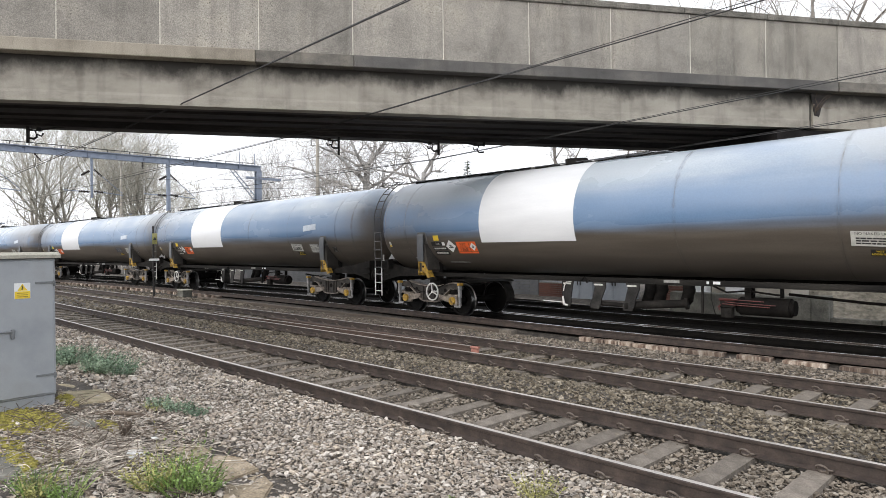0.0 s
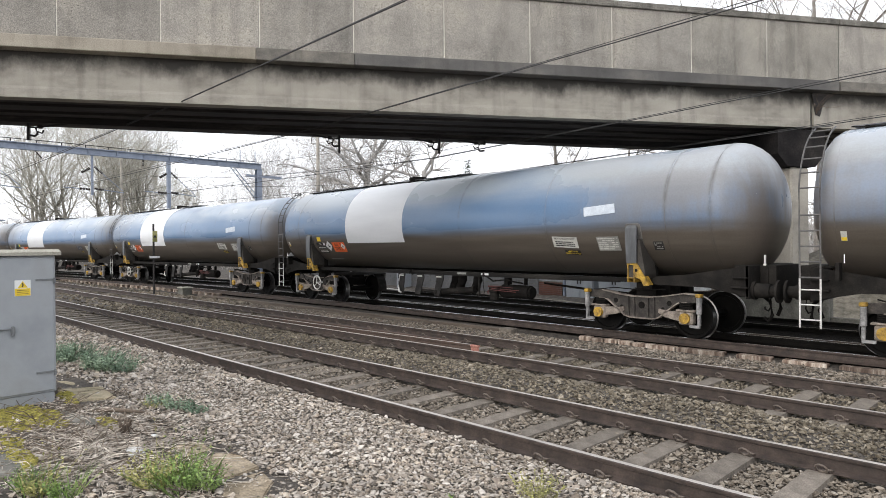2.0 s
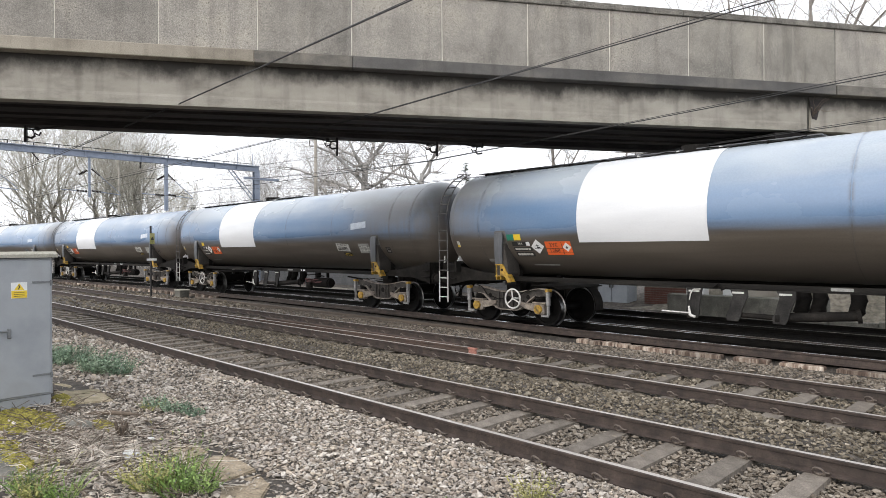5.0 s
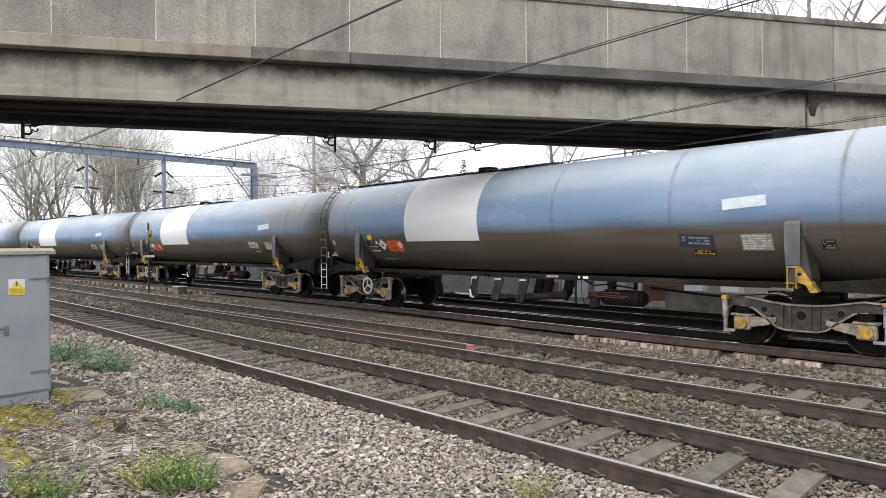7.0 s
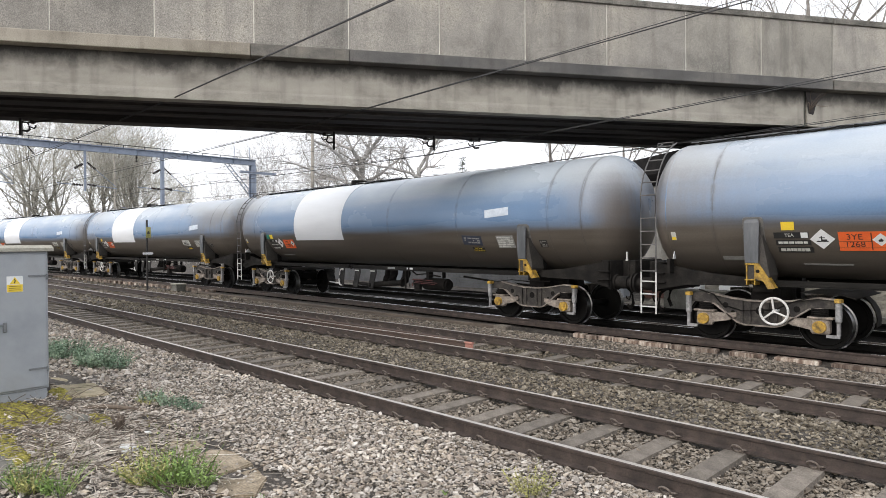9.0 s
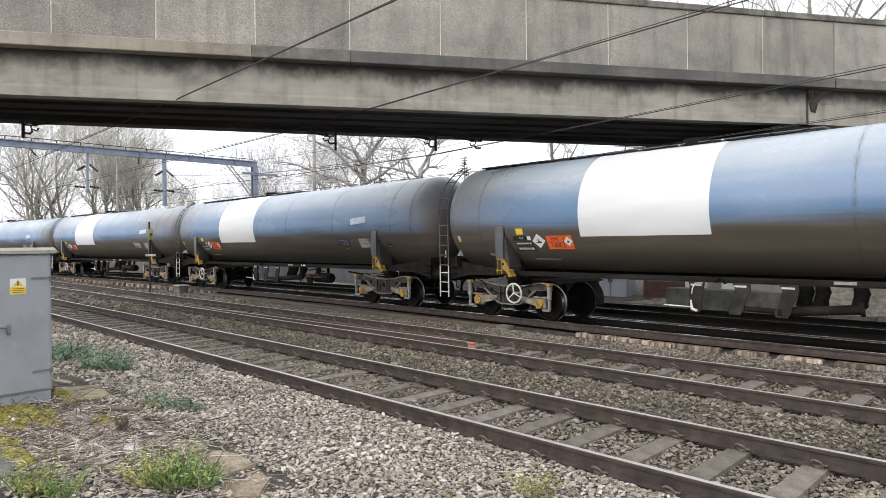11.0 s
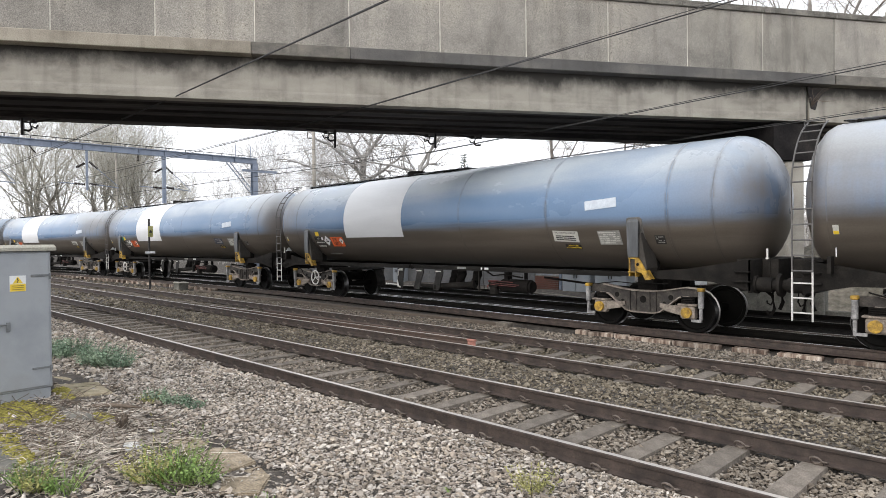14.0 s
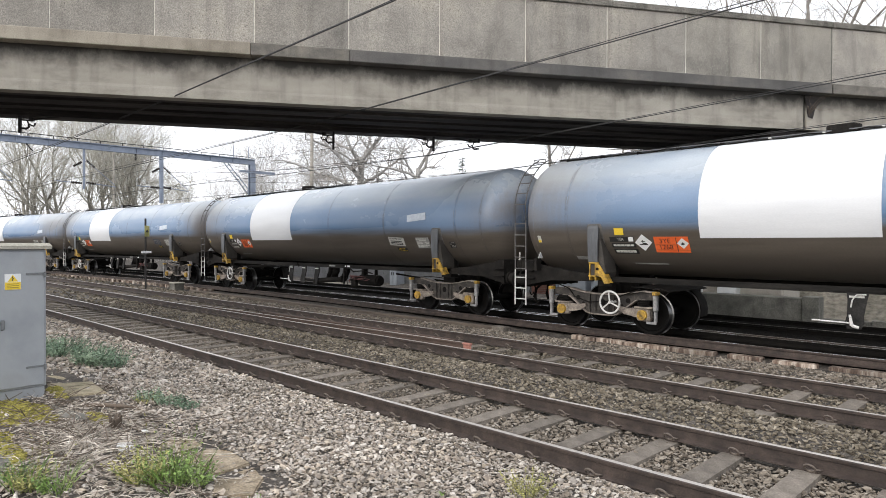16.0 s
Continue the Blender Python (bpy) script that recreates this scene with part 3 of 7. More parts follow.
# y, height at the near end, height behind the bridge, height at the gantry, gap to the upper wire, where the two meet, gap at the gantry
for y, z0, z1, z2, up, meet, high in ((5.82, 5.68, 5.09, 4.92, 0.14, -8.2, 0.12), (9.31, 5.66, 4.95, 4.95, 0.19, -7.8, 0.14), (13.45, 5.4, 4.55, 4.8, 0.13, -9.0, 1.1), (16.85, 5.1, 4.4, 4.62, 0.12, -9.0, 1.0)):
    k = (14 - meet) / 28.0
    zm = z0 + (z1 - z0) * k
    wire("contact_wire", sag((14, y, z0), (-14, y, z1), 0.0) + sag((-14.1, y, z1), (-36.9, y, z2), 0.03) + sag((-37, y, z2), (-118, y, z2), 0.0), 0.011, "thin dark contact wire above the rails")
    wire("catenary_wire", sag((14, y + 0.01, z0 + up), (meet, y + 0.01, zm + 0.02), 0.0, 6) + sag((meet - 0.1, y + 0.01, zm + 0.02), (-14, y + 0.01, z1 + 0.02), 0.0, 4) + sag((-14.1, y + 0.01, z1 + 0.02), (-36.9, y, z2 + high), 0.27 * high) + sag((-37, y, z2 + high), (-118, y, z2 + high), 0.6 * high), 0.007, "dark catenary wire sagging above the contact wire")
for y, z in ((20.4, 6.4), (20.2, 7.2)):
    wire("feeder_wire", sag((-9.9, y, z + 0.25), (-36.9, y, z), 0.35) + sag((-37, y, z), (-118, y, z), 0.7), 0.009, "dark feeder wire strung past the gantry post")


def mast(x, y, h, label):
    m = thing("mast", label, "mast", "masts beside the line")
    bm = bm_()
    rod(bm, (x, y, -0.2), (x, y, h), 0.13, 12, 0.09)
    part("pole", bm, M_CONC, m, smooth=True)
    bm = bm_()
    rod(bm, (x, y, h), (x, y, h + 0.1), 0.13, 12)
    part("cap", bm, M_STEEL, m)


mast(-31.9, 21.2, 8.3, "slim pale concrete mast behind the far track")
mast(-67.4, 22.0, 11.0, "slim pale distant mast before the trees")
mast(-62.0, 21.0, 5.2, "short pale distant post beside the line")

# ---------------------------------------------------------------- train
TANK_R, TANK_Z, TRAIN_Y = 1.36, 2.57, 12.715 + GAUGE / 2


def tank_material(name, dirt):
    """Blue-grey paint under road dirt: a brown film below the waist, dust and a painted sky reflection on the
    shoulders, rust on the ends.
    """
    m = bpy.data.materials.new(name)
    m.use_nodes = True
    n, l = m.node_tree.nodes, m.node_tree.links
    b = n["Principled BSDF"]
    tc = n.new("ShaderNodeTexCoord")
    oi = n.new("ShaderNodeObjectInfo")
    off = n.new("ShaderNodeVectorMath")
    off.operation = "MULTIPLY_ADD"
    off.inputs[1].default_value = (37, 19, 11)
    l.new(oi.outputs["Random"], off.inputs[0])
    l.new(tc.outputs["Object"], off.inputs[2])
    sep = n.new("ShaderNodeSeparateXYZ")
    l.new(tc.outputs["Object"], sep.inputs[0])

    def noise_of(scale, stretch, detail=5):
        mp = n.new("ShaderNodeMapping")
        mp.inputs["Scale"].default_value = stretch
        l.new(off.outputs[0], mp.inputs[0])
        t = n.new("ShaderNodeTexNoise")
        t.inputs["Scale"].default_value, t.inputs["Detail"].default_value = scale, detail
        l.new(mp.outputs[0], t.inputs["Vector"])
        return t.outputs["Fac"]

    def ramp(src, lo, hi, a=0.0, c=1.0):
        r = n.new("ShaderNodeMapRange")
        r.interpolation_type = "SMOOTHSTEP"
        for i, v in enumerate((lo, hi, a, c)):
            r.inputs[i + 1].default_value = v
        l.new(src, r.inputs[0])
        return r.outputs[0]

    def math_(op, a, c):
        q = n.new("ShaderNodeMath")
        q.operation = op
        for i, v in enumerate((a, c)):
            if isinstance(v, (int, float)):
                q.inputs[i].default_value = v
            else:
                l.new(v, q.inputs[i])
        return q.outputs[0]

    def mix(fac, a, c):
        q = n.new("ShaderNodeMixRGB")
        l.new(fac, q.inputs[0])
        for i, v in ((1, a), (2, c)):
            if isinstance(v, tuple):
                q.inputs[i].default_value = (*v, 1)
            else:
                l.new(v, q.inputs[i])
        return q.outputs[0]

    streak = noise_of(1.0, (0.35, 0.35, 5.0))
    cloudy = noise_of(0.7, (0.5, 1, 1))
    grain = noise_of(30, (1, 1, 1), 3)
    runs = noise_of(2.5, (3.0, 3.0, 0.25))
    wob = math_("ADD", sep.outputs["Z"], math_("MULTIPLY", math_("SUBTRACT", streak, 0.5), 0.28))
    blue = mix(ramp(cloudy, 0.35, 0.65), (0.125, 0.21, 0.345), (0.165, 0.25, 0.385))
    # dust on the shoulders, lighter with the sky's reflection painted in, and thicker towards the ends of the tank
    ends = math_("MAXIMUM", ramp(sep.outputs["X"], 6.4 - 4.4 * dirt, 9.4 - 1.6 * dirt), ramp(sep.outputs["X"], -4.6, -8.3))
    sky_dust = math_("MULTIPLY", ramp(wob, TANK_Z + 0.2, TANK_Z + 0.95), ramp(cloudy, 0.25, 0.6, 0.55, 1.0))
    col = mix(sky_dust, blue, (0.41, 0.455, 0.497))
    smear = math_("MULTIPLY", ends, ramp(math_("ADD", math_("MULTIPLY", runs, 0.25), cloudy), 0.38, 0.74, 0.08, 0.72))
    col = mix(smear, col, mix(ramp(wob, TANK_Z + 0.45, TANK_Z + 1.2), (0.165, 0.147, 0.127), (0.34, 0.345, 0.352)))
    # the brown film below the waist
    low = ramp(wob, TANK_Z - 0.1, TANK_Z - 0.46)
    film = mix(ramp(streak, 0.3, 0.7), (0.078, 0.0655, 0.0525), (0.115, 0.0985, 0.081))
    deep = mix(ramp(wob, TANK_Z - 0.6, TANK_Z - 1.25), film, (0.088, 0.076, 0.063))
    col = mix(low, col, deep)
    # rust on the dished ends
    rust = math_("MULTIPLY", math_("MULTIPLY", math_("MAXIMUM", ramp(sep.outputs["X"], 8.3, 8.8), ramp(sep.outputs["X"], -7.75, -8.3)), ramp(wob, TANK_Z + 1.0, TANK_Z - 0.1, 0.25, 1.0)), ramp(math_("ADD", cloudy, math_("MULTIPLY", runs, 0.2)), 0.38, 0.78, 0.18, 0.8))
    col = mix(rust, col, (0.15, 0.126, 0.104))
    # grime gathered along the weld seams
    seam = None
    for c in (-7.0, 1.34, 4.24, 7.24, 8.16):
        near = ramp(math_("ABSOLUTE", math_("SUBTRACT", sep.outputs["X"], c), 0), 0.075, 0.0)
        seam = near if seam is None else math_("MAXIMUM", seam, near)
    seam = math_("MULTIPLY", seam, ramp(math_("ADD", streak, cloudy), 0.85, 1.2, 0.08, 0.6))
    col = mix(seam, col, (0.07, 0.063, 0.056))
    hs = n.new("ShaderNodeHueSaturation")
    l.new(col, hs.inputs["Color"])
    l.new(ramp(grain, 0.25, 0.75, 0.95, 1.05), hs.inputs["Value"])
    l.new(hs.outputs[0], b.inputs["Base Color"])
    rough = math_("ADD", math_("MULTIPLY", math_("MAXIMUM", low, smear), 0.2), ramp(cloudy, 0.3, 0.7, 0.2, 0.3))
    l.new(rough, b.inputs["Roughness"])
    bp = n.new("ShaderNodeBump")
    bp.inputs["Strength"].default_value, bp.inputs["Distance"].default_value = 0.03, 0.004
    l.new(cloudy, bp.inputs["Height"])
    l.new(bp.outputs[0], b.inputs["Normal"])
    return m


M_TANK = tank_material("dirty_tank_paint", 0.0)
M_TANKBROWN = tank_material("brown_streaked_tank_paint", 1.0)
M_WHITE = mat("dusty_white_paint", [(0.66, 0.675, 0.695), (0.775, 0.79, 0.808)], 0.4, scale=0.8, bump=0.05, fine=0.04, stretch=(0.4, 1, 3), rand=0.05)
# Grimy frame and gear, near black because the tank's shadow is in the colour.
M_FRAME = mat("shaded_grimy_underframe", [(0.008, 0.0075, 0.007), (0.016, 0.0145, 0.013), (0.03, 0.027, 0.024)], 0.85, spec=0.15, scale=4, bscale=40, rand=0.1)
M_DARK = mat("shaded_oily_gear", [(0.006, 0.0055, 0.005), (0.015, 0.0137, 0.0125)], 0.85, scale=6, spec=0.1)
M_BOGIE = mat("dirt_caked_bogie_steel", [(0.014, 0.0125, 0.011), (0.038, 0.033, 0.029), (0.09, 0.078, 0.067)], 0.8, scale=5, bscale=35, fine=0.3)
M_SANDY = mat("pale_dusty_steel", [(0.1, 0.082, 0.068), (0.36, 0.31, 0.26)], 0.8, scale=9, bscale=40)
M_DAMPER = mat("grey_damper_casing", [(0.12, 0.12, 0.12), (0.34, 0.335, 0.33)], 0.6, scale=9, bscale=40)
# Wheel colour cut down to hold the shadow under the tank.
M_WHEEL = mat("shaded_wheel_steel", [(0.003, 0.0028, 0.0026), (0.008, 0.0073, 0.0066)], 0.75, scale=5, spec=0.12)
M_TREAD = mat("polished_wheel_tread", [(0.1, 0.1, 0.1), (0.26, 0.26, 0.26)], 0.32, metal=1.0, scale=5, bump=0)
M_STRAP = mat("grey_strap_plate", [(0.1, 0.094, 0.086), (0.155, 0.148, 0.138)], 0.5, scale=5)
M_STRAPPALE = mat("scuffed_pale_strap", [(0.06, 0.063, 0.067), (0.085, 0.09, 0.097), (0.13, 0.136, 0.145)], 0.36, scale=2.5, bump=0.1, bscale=30, fine=0.06, stretch=(3, 1, 0.6))
BOGIE_FRONT, BOGIE_REAR = -6.27, 6.53
M_BRACKET = mat("dusty_grey_bracket", [(0.014, 0.0135, 0.013), (0.028, 0.0268, 0.0255), (0.05, 0.048, 0.045)], 0.8, spec=0.2, scale=5, bscale=40)
M_SADDLE = mat("grimy_brown_saddle", [(0.025, 0.022, 0.019), (0.042, 0.037, 0.032), (0.065, 0.058, 0.05)], 0.75, scale=3, bscale=40)
M_FLANGE = mat("dust_paled_flange", [(0.07, 0.06, 0.051), (0.2, 0.172, 0.145), (0.34, 0.3, 0.26)], 0.8, scale=7, bscale=40)
M_ORANGE = mat("orange_hazard_panel", [(0.72, 0.11, 0.025), (0.8, 0.16, 0.04)], 0.5, scale=5, bump=0, fine=0.06)
M_LABELGREY = mat("weathered_grey_label", [(0.2, 0.2, 0.19), (0.32, 0.32, 0.3)], 0.6, scale=9, bump=0)
M_STICKER = mat("sun_bleached_sticker", [(0.46, 0.52, 0.6), (0.66, 0.72, 0.79)], 0.5, scale=7, bump=0, fine=0.1)
M_LABELWHITE = mat("scuffed_white_label", [(0.42, 0.42, 0.39), (0.62, 0.62, 0.58)], 0.6, scale=9, bump=0, fine=0.1)
M_LABELBLUE = mat("dark_blue_enamel_label", [(0.022, 0.028, 0.045), (0.05, 0.062, 0.095)], 0.5, scale=9, bump=0)
M_LABELGREEN = mat("green_label", [(0.02, 0.18, 0.12), (0.03, 0.24, 0.16)], 0.5, scale=9, bump=0)
M_REDPIPE = mat("red_brake_pipe", [(0.05, 0.014, 0.012), (0.13, 0.03, 0.026)], 0.6, scale=9, bump=0)
M_LADDER = mat("grey_painted_ladder", [(0.06, 0.058, 0.055), (0.14, 0.135, 0.13)], 0.6, scale=6)
# Sill colour lowered to include the shade along the tank's underside.
M_SILL = mat("shaded_dusty_sill", [(0.006, 0.0055, 0.005), (0.014, 0.0128, 0.0115), (0.03, 0.0275, 0.024)], 0.85, spec=0.2, scale=2.5, bscale=40, stretch=(0.4, 1, 2))
M_WHITEIRON = mat("white_painted_iron", [(0.5, 0.49, 0.46), (0.72, 0.71, 0.69)], 0.55, scale=12, bump=0.1)


def words(text, size, material, name, parent, m):
    cu = bpy.data.curves.new(name, "FONT")
    cu.body, cu.size, cu.align_x, cu.align_y, cu.extrude = text, size, "CENTER", "CENTER", 0.001
    tmp = bpy.data.objects.new(name, cu)
    me = bpy.data.meshes.new_from_object(tmp)
    bpy.data.objects.remove(tmp)
    me.transform(m)
    me.materials.clear()
    me.materials.append(material)
    ob = new(name, me)
    ob.parent = parent
    return ob


def on_tank(x, z, lift=0.006, spin=0.0):
    """The pose of a plate that lies on the near side of the tank: its x along the wagon, y up the skin, z outwards."""
    s = max(-0.98, min(0.98, (z - TANK_Z) / TANK_R))
    a = math.asin(s)
    nrm = Vector((0, -math.cos(a), math.sin(a)))
    up = Vector((0, math.sin(a), math.cos(a)))
    side = Vector((1, 0, 0))
    c = Vector((x, 0, TANK_Z)) + nrm * (TANK_R + lift)
    return Matrix(((side.x, up.x, nrm.x, c.x), (side.y, up.y, nrm.y, c.y), (side.z, up.z, nrm.z, c.z), (0, 0, 0, 1))) @ Matrix.Rotation(radians(spin), 4, "Z")


def bars(bm, w, h, rows, m, fill=0.8, seed=1):
    """Rows of plain bars in place of small print."""
    r = random.Random(seed)
    for i in range(rows):
        y = h / 2 - (i + 0.5) * h / rows
        x = -w / 2
        while x < w / 2 - 0.02:
            k = min(r.uniform(0.03, 0.09) * w / 0.4, w / 2 - x)
            if r.random() < fill:
                box(bm, x, x + k * 0.85, y - h / rows * 0.28, y + h / rows * 0.28, 0.0, 0.002, 0, m)
            x += k


SIDE_FRAME = [(-1.3, 0.9), (-1.3, 0.74), (-1.02, 0.74), (-0.82, 0.72), (-0.6, 0.56), (-0.4, 0.4), (-0.26, 0.36), (0.26, 0.36), (0.4, 0.4), (0.6, 0.56), (0.82, 0.72), (1.02, 0.74), (1.3, 0.74), (1.3, 0.9), (0.95, 0.92), (0.5, 0.84), (0.2, 0.81), (-0.2, 0.81), (-0.5, 0.84), (-0.95, 0.92)]


def bogie(w, x, handwheel):
    b = None
    for sy in (-1, 1):
        y = sy * 1.0
        bm = bm_()
        prism(bm, [(x + p, q) for p, q in SIDE_FRAME], y - 0.02, y + 0.02)
        # top and bottom flanges, and ribs
        top, bot = SIDE_FRAME[13:], SIDE_FRAME[2:12]
        web = set(bm.faces)
        for run in (top, bot):
            for (p, q), (r, s) in zip(run, run[1:]):
                a = math.atan2(s - q, r - p)
                d = math.hypot(r - p, s - q)
                box(bm, -d / 2, d / 2, -0.07, 0.07, -0.012, 0.012, 0, Matrix.Translation((x + (p + r) / 2, y, (q + s) / 2)) @ Matrix.Rotation(-a, 4, "Y"))
        for f in bm.faces:
            if f not in web:
                f.material_index = 1
        for p in (-0.3, -0.16, 0.16, 0.3):
            box(bm, x + p - 0.01, x + p + 0.01, y - 0.06, y + 0.06, 0.4, 0.82)
        side = part("side_frame", bm, (M_BOGIE, M_FLANGE), w)
        if sy < 0:
            b = side
            for p, q, r in ((-0.62, 0.7, 0.055), (0.0, 0.63, 0.075), (0.62, 0.7, 0.055), (-0.48, 0.58, 0.035), (0.48, 0.58, 0.035)):
                bm = bm_()
                rod(bm, (x + p, y - 0.026, q), (x + p, y - 0.02, q), r, 14)
                part("lightening_hole", bm, M_DARK, side)
        for dx in (-1, 1):
            ax = x + dx
            bm = bm_()
            box(bm, ax - 0.15, ax + 0.15, y - 0.1, y + 0.06, 0.3, 0.56, 0.03)
            prism(bm, [(ax - dx * 0.12, 0.36), (ax - dx * 0.45, 0.42), (ax - dx * 0.6, 0.5), (ax - dx * 0.6, 0.58), (ax - dx * 0.4, 0.55), (ax - dx * 0.12, 0.56)], y - 0.07, y + 0.02)
            box(bm, ax - 0.2, ax + 0.2, y - 0.11, y + 0.06, 0.56, 0.6, 0.01)
            part("axlebox", bm, M_SANDY, side)
            bm = bm_()
            for i in range(4):
                tube(bm, [(ax - 0.02 * dx + 0.13 * math.cos(t), y - 0.02 + 0.09 * math.sin(t), 0.62 + 0.035 * i) for t in (2 * math.pi * k / 10 for k in range(10))], 0.016, 5, True)
            part("spring", bm, M_DARK, side)
            if sy < 0:
                bm = bm_()
                rod(bm, (ax, y - 0.16, 0.43), (ax, y - 0.095, 0.43), 0.105, 20)
                for k in range(3):
                    t = 2.1 * k + 0.4
                    rod(bm, (ax + 0.06 * math.cos(t), y - 0.172, 0.43 + 0.06 * math.sin(t)), (ax + 0.06 * math.cos(t), y - 0.15, 0.43 + 0.06 * math.sin(t)), 0.016, 6)
                part("axle_cap", bm, M_YELLOW, side, "yellow bolted axle cap")
                bm = bm_()
                ex = x + dx * 1.29
                box(bm, ex - 0.045, ex + 0.045, y - 0.16, y - 0.06, 0.52, 0.86, 0.02)
                box(bm, ex - 0.028, ex + 0.028, y - 0.14, y - 0.07, 0.3, 0.52, 0.01)
                box(bm, ex - 0.16 * (dx > 0) - 0.02, ex + 0.16 * (dx < 0) + 0.02, y - 0.15, y - 0.1, 0.26, 0.31)
                part("damper", bm, M_DAMPER, side, "grey vertical damper")
                bm = bm_()
                box(bm, ex - 0.06, ex + 0.05, y - 0.165, y - 0.02, 0.855, 0.925, 0.012)
                part("end_cap", bm, M_YELLOW, side, "chipped yellow end cap")
    bm = bm_()
    box(bm, x - 0.28, x + 0.28, -0.98, 0.98, 0.5, 0.78, 0.03)
    rod(bm, (x, 0, 0.7), (x, 0, 1.05), 0.3, 16)
    for sy in (-0.72, 0.72):
        box(bm, x - 0.22, x + 0.22, sy - 0.12, sy + 0.12, 0.78, 1.02)
    part("bolster", bm, M_DARK, b)
    sets = []
    for dx in (-1, 1):
        bm = bm_()
        rod(bm, (0, -1.0, 0), (0, 1.0, 0), 0.085, 14)
        for sy in (-1, 1):
            lathe(bm, [(0.06, 0.0), (0.06, 0.13), (0.03, 0.16), (-0.01, 0.35), (-0.055, 0.37), (-0.06, 0.42), (0.05, 0.435), (0.062, 0.44), (0.07, 0.465), (0.09, 0.465), (0.095, 0.44), (0.095, 0.37), (0.05, 0.35), (0.075, 0.16), (0.09, 0.12), (0.09, 0)], 36, Matrix.Translation((0, sy * 0.72, 0)) @ Matrix.Rotation(radians(90 * sy), 4, "Z") @ Matrix.Scale(-1, 4, (1, 0, 0)))
        for f in bm.faces:
            c = f.calc_center_median()
            r = math.hypot(c.x, c.z)
            if r > 0.405 and abs(abs(c.y) - 0.72) < 0.12:
                f.material_index = 1
        bmesh.ops.recalc_face_normals(bm, faces=bm.faces)
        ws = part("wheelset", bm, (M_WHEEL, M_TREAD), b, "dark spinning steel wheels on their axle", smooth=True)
        ws.location = (x + dx, 0, 0.43)
        sets.append(ws)
        bm = bm_()
        for sy in (-0.72, 0.72):
            box(bm, x + dx * 0.46, x + dx * 0.53, sy - 0.06, sy + 0.06, 0.3, 0.6, 0.015)
        rod(bm, (x + dx * 0.44, -0.8, 0.42), (x + dx * 0.44, 0.8, 0.42), 0.035, 8)
        part("brake_beam", bm, M_DARK, b)
    if handwheel:
        bm = bm_()
        c = Vector((x + 0.31, -1.24, 0.66))
        tube(bm, [c + Vector((0.235 * math.cos(t), 0, 0.235 * math.sin(t))) for t in (2 * math.pi * k / 28 for k in range(28))], 0.021, 8, True)
        for k in range(3):
            t = radians(90 + 120 * k + 8)
            rod(bm, c, c + Vector((0.23 * math.cos(t), 0, 0.23 * math.sin(t))), 0.017, 6)
        rod(bm, c + Vector((0, -0.02, 0)), c + Vector((0, 0.22, 0)), 0.03, 10)
        part("handwheel", bm, M_WHITEIRON, b, "white three-spoked handbrake wheel", smooth=True)
        bm = bm_()
        tube(bm, [(x - 1.1, -1.08, 0.98), (x - 0.8, -1.12, 0.9), (x - 0.65, -1.12, 0.72), (x - 0.3, -1.1, 0.62), (x + 0.3, -1.12, 0.68), (x + 0.55, -1.12, 0.82), (x + 0.95, -1.1, 0.96)], 0.014)
        part("brake_hose", bm, M_DARK, b)
    else:
        bm = bm_()
        tube(bm, [(x - 1.1, -1.06, 0.92), (x - 0.6, -1.08, 0.98), (x, -1.06, 0.95), (x + 0.6, -1.08, 0.99)], 0.012)
        part("brake_hose", bm, M_DARK, b)
    return sets


